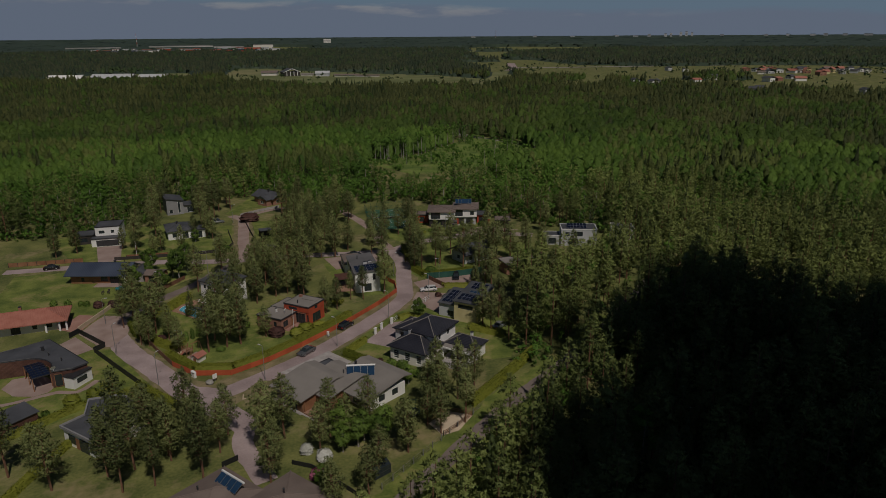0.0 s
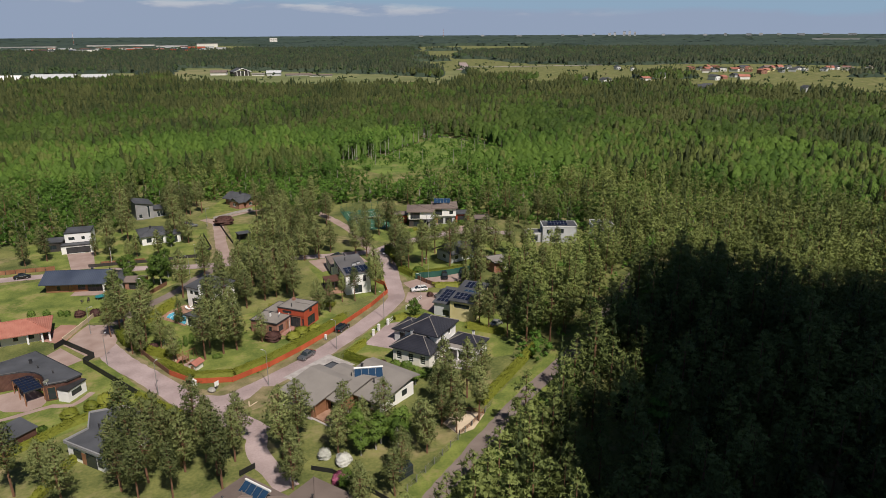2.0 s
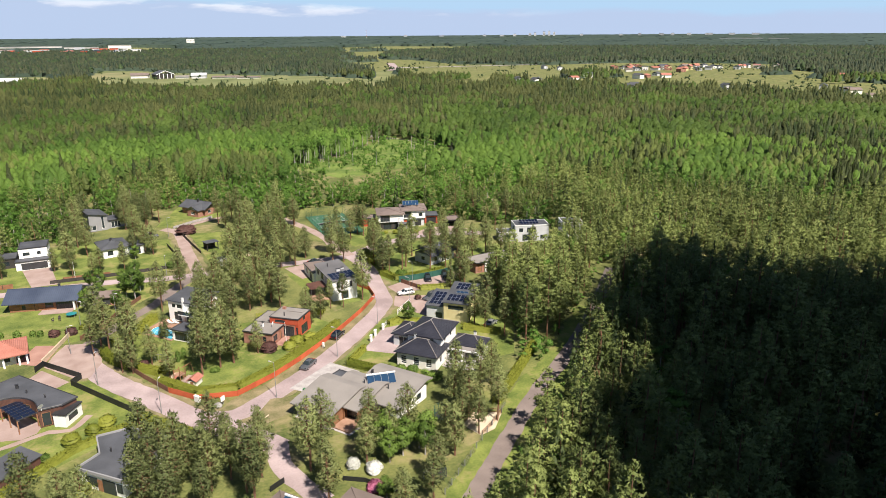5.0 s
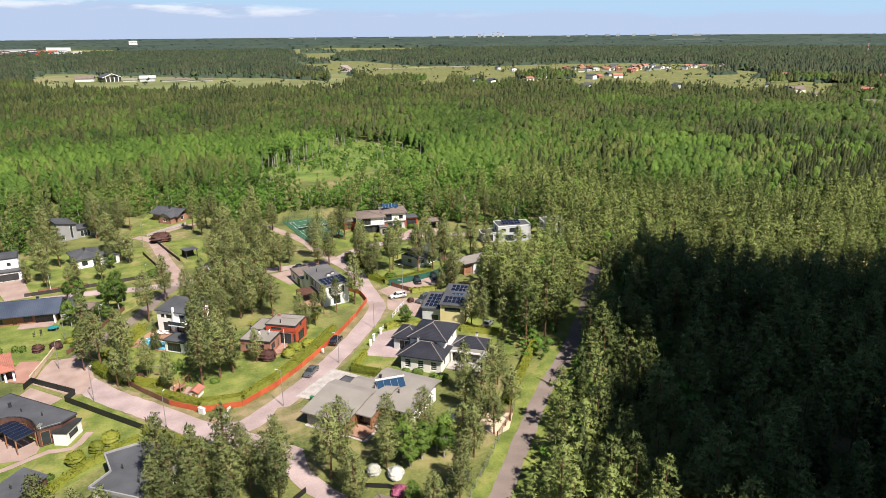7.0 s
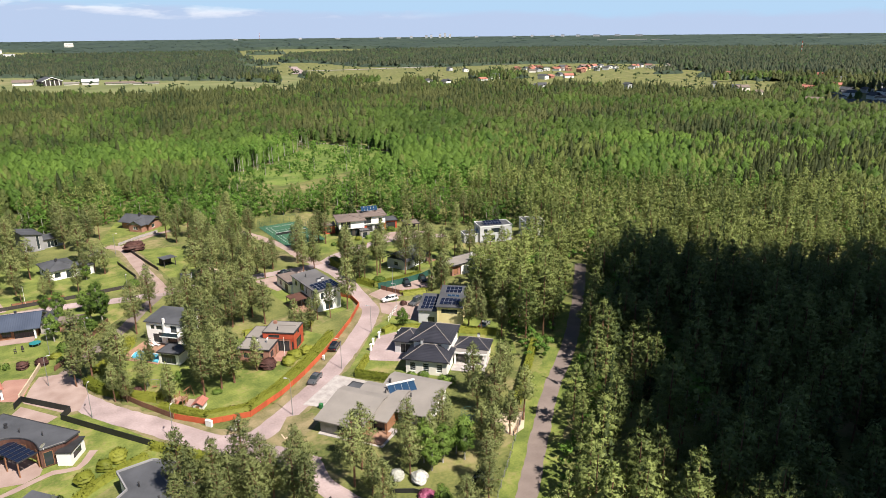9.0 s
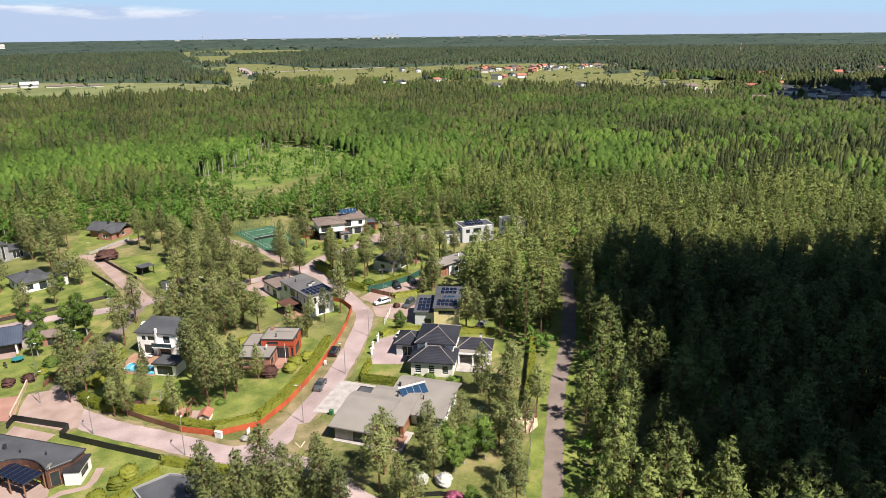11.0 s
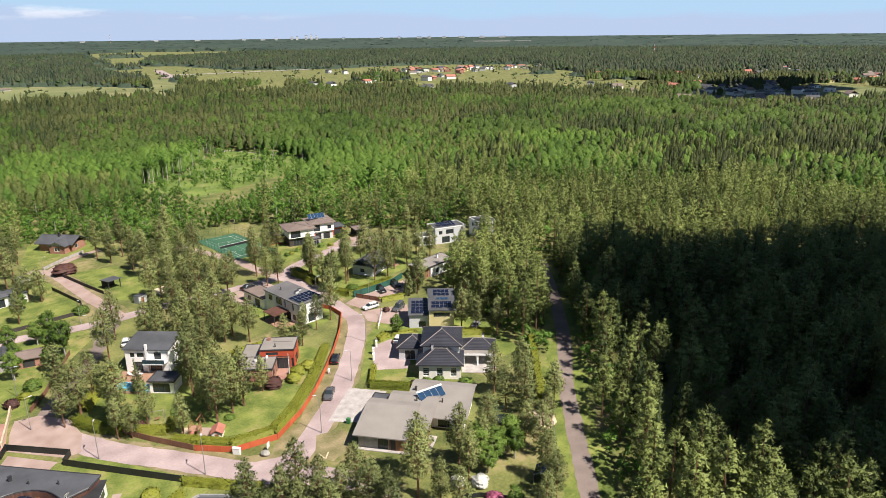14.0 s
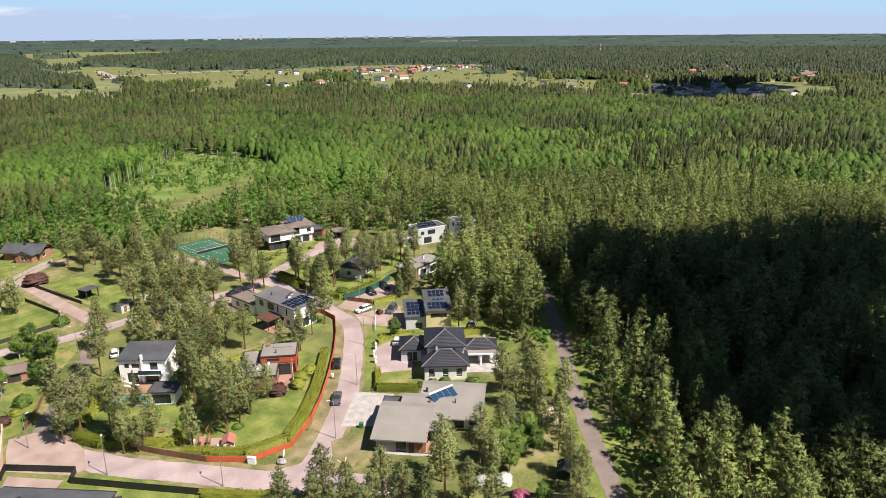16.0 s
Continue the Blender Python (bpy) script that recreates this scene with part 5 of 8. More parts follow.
sheet("driveway", [(80, 142.5), (84.6, 131.6), (90, 137.5), (94.5, 143), (87.6, 146.5), (83, 148.5)], 0.053, "paving", "paved forecourt of the yellow house")
sheet("driveway", [(84.5, 150.5), (91.7, 149.2), (102, 150.6), (109, 157.5), (103, 157.4), (94, 157.1), (89, 157.6), (84, 156)], 0.056, "paving", "fenced paved car park behind a green fence")
sheet("driveway", [(-1, 145.5), (4.2, 137), (-2, 132.5), (-6.5, 138.5)], 0.05, "paving", "pale paved yard of the brown house")
sheet("driveway", [(2.6, 157.5), (-0.8, 147.6), (-6, 151.6), (-2.5, 160)], 0.052, "red_paving", "red brick paved forecourt")
sheet("driveway", [(-7.6, 222.6), (0.2, 222.0), (2.0, 204), (-4.6, 204.4)], 0.05, "paving", "paved drive of the white box house")
sheet("driveway", [(63, 186), (79, 187), (80, 178), (65, 174)], 0.048, "paving", "parking space beside the road")
sheet("driveway", [(112, 200), (122, 205), (130, 203), (134, 196.5), (118, 197.5)], 0.05, "paving", "paved forecourt of a modern house")
sheet("planting_bed", [(39, 110.2), (43.6, 108.6), (43, 105), (40.6, 103), (36, 101.6), (35.2, 105.6)], 0.044, "verge", "weedy bare soil at the street corner")
sheet("terrace", [(44.6, 96.2), (50.6, 99), (53.5, 93.5), (48, 90.4)], 0.06, "concrete", "pale stone terrace behind the grey bungalow")
sheet("sand_yard", [(51.6, 205.4), (57.6, 207.2), (58.6, 201.8), (54.6, 199.2)], 0.06, "sand", "sandy play place between pines")
sheet("sand_yard", [(67.4, 83.9), (71.8, 87), (76, 84.1), (71.9, 80.0), (68.6, 79.4)], 0.06, "sand", "fenced sandy play yard beside the lane")
ribbon("road_drive_lower", [(36.2, 95), (35.2, 90), (35.4, 85), (37.0, 79.5), (38.2, 75.5)], 3.6, 0.056, "asphalt", "worn asphalt drive to a low house", 0.2, 14)
sheet("patio", [(-0.6, 119.8), (-1.2, 122.6), (-2.7, 125.2), (-5.2, 127.2), (-9.5, 126.4), (-10.5, 122.5), (-7.5, 118.6), (-3.6, 117.2), (-1.2, 118.2)], 0.05, "paving", "pale stone patio in the curve of the brown house")
ribbon("garden_path", [(-9.0, 115.2), (-5.2, 116.0), (-2.6, 116.8), (0.6, 117.7), (4.2, 116.6), (7.4, 120.6)], 1.2, 0.046, "paving", "curved pale stone path round the brown house", 0.1, 15)


# ---- houses ----
def house(name, x, y, rz, label):
    return thing(name, pose(x, y, 0, 0, 0, rz), label, "house")


def on_slope(x, y, z, pitch, turn=-90):
    """A plane on a roof that climbs along +x: x across to the side, y up the slope."""
    return pose(x, y, z, 0, 0, turn) @ pose(0, 0, 0, pitch, 0, 0)


# grey bungalow of three stepped wings
h = house("bungalow", 40.6, 101.9, 31, "single-storey grey-roofed stone bungalow with three stepped wings")
block(h, 0.9, 10.2, -9.2, -0.8, 0, 2.75, "stone", [("W", 4.5, 1.9, 0.15, 2.2, "glass_door"), ("N", 3, 1.4, 0.9, 1.2)])
block(h, 5.0, 13.4, -12.2, -4.4, 0, 2.74, "wood", [("W", 6.2, 2.4, 0.1, 2.3, "glass_door")])
block(h, 9.6, 18.8, -18.2, -7.4, 0, 2.73, "white", [("W", 7, 2.2, 0.2, 2.2, "glass_door"), ("W", 9.6, 1.4, 0.9, 1.3), ("S", 3, 1.6, 0.9, 1.3), ("S", 6.5, 1.6, 0.9, 1.3)])
for x0, xm, x1, y0, y1, z0 in ((0, 8.8, 11.2, -9.9, 0, 2.98), (3.8, 12.7, 14.6, -12.9, -3.5, 2.96), (8.0, 17.9, 20, -19, -6.6, 2.94)):
    roof_slope(h, [(x0, y1, z0), (x0, y0, z0), (xm, y0, z0 + 1.55), (xm, y1, z0 + 1.55), (x1, y0, z0 + 1.1), (x1, y1, z0 + 1.1)], "roofgrey", faces=[(0, 1, 2, 3), (3, 2, 4, 5)])
part("cladding", box(bmesh.new(), 0.83, 0.895, -9.2, -6.4, 0.12, 2.72), "wood", h, "warm brown timber cladding")
part("cladding", box(bmesh.new(), 0.92, 4.98, -9.27, -9.205, 0.12, 2.72), "wood", h, "warm brown timber cladding")
part("entrance_door", box(bmesh.new(), 0.78, 0.825, -7.6, -6.7, 0.12, 2.2), "darkwood", h)
part("plinth", box(bmesh.new(), 0.1, 0.82, -9.3, -0.7, 0.02, 0.14), "concrete", h)
part("terrace", box(bmesh.new(), 0.9, 4.95, -13.2, -9.35, 0.02, 0.34), "deck", h)
for px, py in ((4.1, -9.5), (4.1, -12.7), (1.1, -9.5)):
    part("post", box(bmesh.new(), px - 0.1, px + 0.1, py - 0.1, py + 0.1, 0.35, 2.9), "wood", h)
part("beam", box(bmesh.new(), 4.0, 4.2, -12.9, -9.3, 2.68, 2.88), "wood", h)
vent(h, 11.2, -9.0, 4.2)
vent(h, 12.6, -13.6, 3.7)
chimney(h, 15.4, -7.8, 3.8, 4.8, "darktrim", 0.35, 0.35)
part("garage", box(bmesh.new(), 11.4, 15.0, -4.2, 0.3, 0, 2.7), "greywall", h)
roof_flat(h, 11.3, 15.1, -4.3, 0.4, 2.72, "roofslate")
rack = pose(40.6, 101.9, 0, 0, 0, 31).inverted() @ pose(55.2, 99.0, 3.95, 0, 0, -13) @ pose(0, 0, 0, 33, 0, 0)
panels(h, rack, 1, 4, 1.34, 2.1, "collector", gap=0.03)
part("manifold", box(bmesh.new(), -0.1, 5.6, 2.1, 2.4, 0.08, 0.3, rack), "trim", h, "white collector header pipe")
for px in (0.1, 2.7, 5.3):
    part("rack_leg", box(bmesh.new(), px - 0.04, px + 0.04, 1.8, 1.9, -1.1, 0.07, rack), "steel", h)

# white hip-roofed house
h = house("villa", 66.1, 111.3, 40.5, "white villa with black tiled hip roofs and pale ridges")
block(h, 0.5, 7, -9.4, -0.5, 0, 3.45, "cream", [("W", 1.5, 1.3, 0.7, 1.9, "grid"), ("W", 4.4, 1.3, 0.7, 1.9, "grid"), ("W", 7.3, 1.3, 0.7, 1.9, "grid"), ("S", 3, 1.4, 0.8, 1.5)], "trim")
block(h, 4.6, 13.6, -9.0, -1.2, 0, 5.9, "white", [("W", 5.6, 0.9, 4.3, 1.0), ("S", 2.5, 1.0, 4.0, 1.2), ("S", 6, 1.0, 4.0, 1.2), ("N", 4, 1.6, 0.8, 1.4)], "trim")
block(h, 9.4, 15.8, -1.1, 4.6, 0, 3.0, "palewall", [("N", 3, 2.4, 0.1, 2.2, "garage_door"), ("W", 2.5, 2.4, 0.05, 2.3, "garage_door")], "trim")
block(h, 11.4, 13.8, -16.6, -9.1, 0, 3.0, "white", [("W", 2.5, 1.2, 0.9, 1.3), ("W", 5.5, 1.2, 0.9, 1.3)], "trim")
for py in (-16.3, -12.8):
    part("column", box(bmesh.new(), 8.7, 9.05, py - 0.17, py + 0.17, 0, 3.0), "trim", h)
roof_hip(h, 0.5, 7, -9.4, -0.5, 3.5, 2.1, "roofdark", 0.6, "roofgrey")
roof_hip(h, 4.6, 13.6, -9.0, -1.2, 5.95, 2.1, "roofdark", 0.6, "roofgrey")
roof_hip(h, 9.4, 15.8, -1.1, 4.6, 3.05, 1.7, "roofdark", 0.5, "roofgrey")
roof_hip(h, 9.0, 13.8, -16.6, -9.7, 3.05, 1.5, "roofdark", 0.5, "roofgrey")
chimney(h, 4.2, -3.2, 4.6, 6.3, "palewall", 0.6, 0.5)
chimney(h, 12.0, -14.2, 3.8, 5.2, "trim", 0.5, 0.5)
part("terrace", box(bmesh.new(), 3.4, 11.2, -16.9, -9.6, 0.03, 0.1), "concrete", h)
part("canopy", box(bmesh.new(), 6.6, 8.4, -16.8, -9.5, 2.75, 2.95), "roofgrey", h, "flat grey terrace canopy")
part("canopy_edge", box(bmesh.new(), 6.42, 6.58, -16.9, -9.45, 2.62, 2.99), "trim", h)
for py in (-16.5, -13.0, -9.9):
    part("column", box(bmesh.new(), 6.6, 6.95, py - 0.17, py + 0.17, 0.1, 2.75), "trim", h)
part("soffit", box(bmesh.new(), 8.6, 11.3, -16.9, -9.2, 2.98, 3.04), "trim", h)

# yellow house with panels
h = house("panel_house", 86.5, 127.0, 44.5, "two-storey pale yellow and grey house with solar panels on sloping roofs")
block(h, 0, 10.2, -6.1, 0, 0, 5.2, "yellow", [("W", 3.1, 4.0, 3.4, 1.1), ("S", 1.8, 1.3, 0.1, 2.1, "glass_door"), ("S", 5, 1.0, 0.9, 1.2), ("S", 5, 1.0, 3.6, 1.1), ("S", 8, 1.0, 3.6, 1.1)], tops=(5.2, 6.6, 6.6, 5.2))
block(h, 1.4, 9.8, 0.02, 4.9, 0, 3.35, "palewall", [("W", 3.2, 1.7, 0.2, 1.5), ("N", 4, 2.4, 0.1, 2.2, "garage_door")], tops=(3.35, 4.3, 4.3, 3.35))
roof_slope(h, [(-0.5, 0.25, 5.38), (-0.5, -6.5, 5.38), (10.6, -6.5, 6.9), (10.6, 0.25, 6.9)], "roofslate")
roof_slope(h, [(1.0, 5.2, 3.55), (1.0, 0.3, 3.55), (10.1, 0.3, 4.58), (10.1, 5.2, 4.58)], "roofslate")
panels(h, on_slope(0.5, -0.6, 5.52, 7.8), 2, 5, 0.95, 1.55)
panels(h, on_slope(4.6, -1.9, 6.07, 7.8), 1, 3, 0.95, 1.0, "collector")
panels(h, on_slope(6.6, -1.2, 6.35, 7.8), 2, 4, 0.95, 1.55)
panels(h, on_slope(1.8, 4.4, 3.65, 6.5), 4, 4, 0.95, 1.6)

# red house
h = house("red_house", 45.6, 137.0, 46, "flat-roofed house of brown brick with a red rendered upper storey")
block(h, -2.6, 3.0, -2.4, 4.9, 0, 3.0, "brick", [("W", 2.0, 1.4, 0.9, 1.2), ("W", 5.4, 0.9, 0.9, 1.2), ("S", 1.6, 1.8, 0.7, 1.5), ("S", 4.0, 1.0, 0.1, 2.1, "door")])
block(h, 3.05, 9.6, 1.35, 5.4, 0, 2.98, "brick", [("N", 3, 1.6, 0.8, 1.3), ("N", 6, 1.2, 0.8, 1.3)])
block(h, 3.2, 8.8, -5.2, 1.3, 0, 3.1, "brick", [("W", 4.6, 3.2, 0.1, 2.6, "glass_door")])
block(h, 3.1, 9.4, -6.2, 1.2, 3.12, 4.6, "red", [("W", 2.6, 2.6, 0.25, 0.7), ("S", 3, 1.2, 0.3, 0.9)], name="upper_wall")
block(h, 3.2, 9.3, -6.18, -5.25, 0, 3.1, "red", [("W", 0.47, 0.5, 0.4, 2.2), ("S", 3.0, 3.2, 0.2, 2.3, "glass_door")])
roof_flat(h, -2.6, 3.0, -2.4, 4.9, 3.02, "roofgrey", over=0.2, up=0.13)
roof_flat(h, 3.3, 9.6, 1.5, 5.4, 3.0, "roofgrey", over=0.15, up=0.13)
roof_flat(h, 3.1, 9.4, -6.2, 1.2, 4.62, "roofgrey", over=0.12, up=0.13)
part("roof_box", box(bmesh.new(), 7.8, 8.5, -0.4, 0.3, 4.73, 5.3), "brick", h, "short brick chimney block")
part("roof_step", box(bmesh.new(), 7.0, 8.8, -5.4, -1.2, 4.73, 4.88), "roofgrey", h)
vent(h, 4.4, -2.0, 4.75)
chimney(h, 0.6, 1.6, 3.1, 4.1, "trim", 0.35, 0.35)
bm = bmesh.new()
bmesh.ops.create_cone(bm, cap_ends=True, segments=16, radius1=0.5, radius2=0.16, depth=0.15, matrix=pose(1.0, -0.6, 4.0, -60, 0, 40))
tube(bm, (1.05, -0.5, 3.1), (1.0, -0.55, 4.0), 0.04, 0.04, 6)
part("dish", bm, "trim", h, "white satellite dish")
part("terrace", box(bmesh.new(), -1.8, 3.1, -6.4, -2.5, 0.03, 0.12), "red_paving", h)
pole = thing("flagpole", pose(48.2, 131.2, 0), "bare white flagpole on the lawn by the red house", "flagpole")
part("shaft", tube(bmesh.new(), (0, 0, 0), (0, 0, 6.2), 0.07, 0.04, 8), "trim", pole)
part("finial", tube(bmesh.new(), (0, 0, 6.2), (0, 0, 6.32), 0.08, 0.05, 8), "trim", pole)

# white house with black panels
h = house("white_house", 70.6, 160.7, -2, "two-storey white house with grey roof and black solar panels")
block(h, -3.4, 3.4, -7.9, 8.1, 0, 5.9, "white", [("E", 3, 0.8, 4.2, 1.2), ("E", 6, 0.8, 1.2, 1.6), ("E", 10, 1.4, 3.6, 1.4), ("S", 1.6, 0.8, 3.4, 1.7), ("S", 5.2, 0.8, 3.4, 1.7), ("S", 3.4, 2.0, 0.3, 2.2, "glass_door"),
      ("W", 2.6, 1.8, 3.4, 1.5), ("W", 6.6, 2.6, 3.2, 1.9), ("W", 9.4, 0.6, 3.2, 1.9), ("W", 13.0, 0.6, 3.2, 1.9), ("W", 9.5, 4.6, 0.2, 2.3, "glass_door"), ("W", 13.4, 1.4, 0.8, 1.4)], tops=(5.5, 5.9, 5.9, 5.5))
roof_slope(h, [(-3.7, 8.4, 5.7), (-3.7, -8.2, 5.7), (3.7, -8.2, 6.15), (3.7, 8.4, 6.15)], "roofmid")
panels(h, pose(-3.0, -7.6, 5.82, 0, -3.5, 0), 3, 6, 1.02, 1.65)
vent(h, -1, 4.0, 6.0)
chimney(h, 0.4, -1.2, 5.9, 6.6, "palewall", 1.0, 0.6)
chimney(h, 1.9, -0.2, 5.9, 6.5, "palewall", 0.9, 0.5)
part("canopy", slab(bmesh.new(), [(-8.0, -3.2, 2.6), (-3.42, -3.2, 2.8), (-3.42, 2.0, 2.8), (-8.0, 2.0, 2.6)], [(0, 1, 2, 3)], 0.14), "brown", h, "brown boarded terrace canopy")
for px, py in ((-7.8, -3.0), (-7.8, 1.8), (-5.6, -3.0)):
    part("post", box(bmesh.new(), px - 0.07, px + 0.07, py - 0.07, py + 0.07, 0, 2.5), "darkwood", h)
part("terrace", box(bmesh.new(), -8.2, -3.45, -6.0, 2.4, 0.03, 0.12), "deck", h)
block(h, -4.0, 1.2, 8.15, 18.4, 0, 2.9, "white", [("W", 3, 1.6, 0.8, 1.4), ("W", 7, 2.4, 0.1, 2.2, "garage_door")])
roof_flat(h, -4.0, 1.2, 8.5, 18.4, 2.92, "roofbrown", over=0.2)

# white house with pool
h = house("pool_house", 27.0, 161.4, 40, "two-storey white cubic house with balcony and pool annex")
block(h, 0, 7.0, -9.6, 0, 0, 5.3, "white", [("W", 1.6, 1.0, 3.5, 1.0), ("W", 3.4, 1.6, 3.5, 1.0), ("W", 7.2, 1.6, 3.0, 1.7, "glass_door"), ("W", 2.6, 2.2, 0.2, 2.2, "glass_door"), ("W", 6.6, 2.6, 0.2, 2.2, "glass_door"), ("N", 3, 1.2, 3.5, 1.0), ("N", 5, 1.2, 1.0, 1.2)], tops=(5.3, 6.0, 6.0, 5.3))
roof_slope(h, [(-0.4, 0.4, 5.48), (-0.4, -10, 5.48), (7.4, -10, 6.3), (7.4, 0.4, 6.3)], "roofslate")
part("chimney", box(bmesh.new(), -0.45, -0.02, -5.2, -4.75, 0, 6.6), "trim", h)
part("balcony", box(bmesh.new(), -1.9, -0.02, -9.4, -4.6, 2.6, 2.85), "trim", h)
part("balcony_rail", box(bmesh.new(), -1.9, -1.84, -9.4, -4.6, 2.86, 3.75), "glass", h)
block(h, -9.2, -5.2, -14.4, -9.4, 0, 2.7, "white", [("W", 2.4, 3.6, 0.2, 2.1, "glass_door")])
roof_flat(h, -9.3, -5.1, -14.5, -9.3, 2.72, "roofslate", over=0.25)
vent(h, -7.4, -12.0, 2.85, 0.6, 0.2)
part("decking", box(bmesh.new(), -9.6, -0.1, -9.1, 1.2, 0.03, 0.1), "deck", h)

pool = thing("swimming_pool", pose(25.0, 152.4, 0, 0, 0, 33), "long pool under an arched blue cover beside decking", "swimming pool")
bm = bmesh.new()
for k in range(8):
    a, b = math.pi * k / 8, math.pi * (k + 1) / 8
    bm.faces.new([bm.verts.new(p) for p in ((-1.6 * math.cos(a), -3.8, 0.18 + 0.7 * math.sin(a)), (-1.6 * math.cos(b), -3.8, 0.18 + 0.7 * math.sin(b)), (-1.6 * math.cos(b), 3.8, 0.18 + 0.7 * math.sin(b)), (-1.6 * math.cos(a), 3.8, 0.18 + 0.7 * math.sin(a)))])
part("cover", bm, "water", pool, "arched translucent blue cover")
bm = bmesh.new()
for a in (-4.1, 3.9):
    box(bm, -2.2, 2.2, a, a + 0.3, 0, 0.17)
for a in (-2.2, 1.8):
    box(bm, a, a + 0.4, -3.8, 3.9, 0, 0.17)
part("coping", bm, "deck", pool)
for k in range(6):
    bm = bmesh.new()
    for j in range(8):
        a, b = math.pi * j / 8, math.pi * (j + 1) / 8
        y = -3.8 + 1.52 * k
        tube(bm, (-1.63 * math.cos(a), y, 0.2 + 0.71 * math.sin(a)), (-1.63 * math.cos(b), y, 0.2 + 0.71 * math.sin(b)), 0.03, 0.03, 4)
    part("hoop", bm, "trim", pool)

# red-roofed bungalow
h = house("red_roofed_bungalow", -4.5, 150.6, 4, "cream bungalow with a red tiled hip roof")
block(h, -20, -1.2, 1.4, 8.2, 0, 2.7, "cream", [("S", 17, 1.4, 0.8, 1.3), ("S", 14, 1.0, 0.8, 1.3), ("S", 10, 2.0, 0.1, 2.2, "glass_door"), ("S", 5, 1.4, 0.8, 1.3), ("E", 3, 1.4, 0.8, 1.3)], "darktrim")
roof_hip(h, -20, 0.6, 0.3, 8.6, 2.75, 2.0, "roofred", 0.8, "roofred")
for px in (-3.5, -0.6, 0.9):
    part("column", box(bmesh.new(), px - 0.2, px + 0.2, 0.1, 0.5, 0, 2.7), "trim", h)
chimney(h, -9, 5, 4.0, 5.6, "brick", 0.6, 0.6)

# brown curved house
h = house("curved_house", 0, 0, 0, "dark brown timber house with flat slate roof curved round a patio")
arc = [(-6.6 + 5.9 * math.cos(a), 121.0 + 6.6 * math.sin(a)) for a in [radians(6 + 11 * k) for k in range(9)]]
outline = [(5.7, 122.0), (-4.1, 136.6), (-8.4, 134.2), (-14.8, 131.4), (-15.0, 127.4)] + arc[::-1] + [(-0.6, 120.0), (3.2, 120.2)]
bm = bmesh.new()
slab(bm, [(x, y, 3.5) for x, y in outline], [tuple(range(len(outline)))], 3.5)
bmesh.ops.recalc_face_normals(bm, faces=bm.faces)
part("wall", bm, "brown", h)
mx, my = sum(p[0] for p in outline) / len(outline), sum(p[1] for p in outline) / len(outline)
bm = slab(bmesh.new(), [(mx + (x - mx) * 1.03, my + (y - my) * 1.03, 3.72) for x, y in outline], [tuple(range(len(outline)))], 0.21)
bmesh.ops.recalc_face_normals(bm, faces=bm.faces)
roof = part("roof", bm, "roofslate", h)
for (x0, y0), (x1, y1) in zip(outline, outline[1:] + outline[:1]):
    a, b = (mx + (x0 - mx) * 1.03, my + (y0 - my) * 1.03, 3.76), (mx + (x1 - mx) * 1.03, my + (y1 - my) * 1.03, 3.76)
    part("roof_edge", tube(bmesh.new(), a, b, 0.09, 0.09, 4), "darktrim", roof)
for (x0, y0), (x1, y1), s, w, z0, z1 in (((-0.6, 120.0), (3.2, 120.2), 1.2, 1.3, 0.3, 2.8), (arc[1], arc[0], 0.6, 0.9, 0.1, 2.4), (arc[4], arc[3], 0.6, 1.0, 0.1, 2.4), (arc[7], arc[6], 0.6, 1.0, 0.1, 2.4), ((5.7, 122.0), (-4.1, 136.6), 9.0, 1.6, 0.8, 2.2)):
    m = Matrix.Translation((x0, y0, 0)) @ Matrix.Rotation(math.atan2(y1 - y0, x1 - x0), 4, "Z")
    wn_ = part("window", box(bmesh.new(), s - w / 2 - 0.1, s + w / 2 + 0.1, -0.06, 0.05, z0 - 0.1, z1 + 0.1, m), "wood", h)
    part("pane", box(bmesh.new(), s - w / 2, s + w / 2, -0.08, 0.0, z0, z1, m), "glass", wn_)
# pergola with a grid of dark panes
pg = Matrix.Translation((-3.9, 119.4, 0)) @ Matrix.Rotation(math.atan2(7.0, -3.2), 4, "Z")
for k in range(6):
    for j in range(3):
        part("pergola_pane", box(bmesh.new(), 0.1 + 1.2 * k, 1.18 + 1.2 * k, -3.3 + 1.1 * j, -2.28 + 1.1 * j, 2.86, 2.9, pg), "panel", h)
for k in range(7):
    part("pergola_beam", box(bmesh.new(), 1.2 * k - 0.05, 1.2 * k + 0.07, -3.5, 0.1, 2.7, 2.93, pg), "darktrim", h)
for k, j in ((0, 0), (0, 3), (3, 0), (6, 0)):
    part("pergola_post", box(bmesh.new(), 1.2 * k - 0.09, 1.2 * k + 0.09, -1.1 * j - 0.1, -1.1 * j + 0.08, 0, 2.7, pg), "wood", h)
m = pose(3.6, 117.9, 0, 0, 0, 54.3)
bx = part("annex", box(bmesh.new(), 0, 4.7, 0, 2.4, 0, 2.45, m), "white", h, "white rendered annex")
part("annex_roof", box(bmesh.new(), -0.15, 4.85, -0.2, 2.5, 2.46, 2.68, m), "darktrim", bx)
part("annex_window", box(bmesh.new(), 0.9, 3.4, -0.04, 0.1, 0.9, 1.95, m), "glass", bx)
vent(h, -2.5, 128.0, 3.7)
vent(h, 0.6, 124.4, 3.7)
chimney(h, -4.2, 131, 3.7, 4.5, "darktrim", 0.5, 0.4)
dish = part("dish", bmesh.new(), "trim", h, "white satellite dish")
bm = bmesh.new()
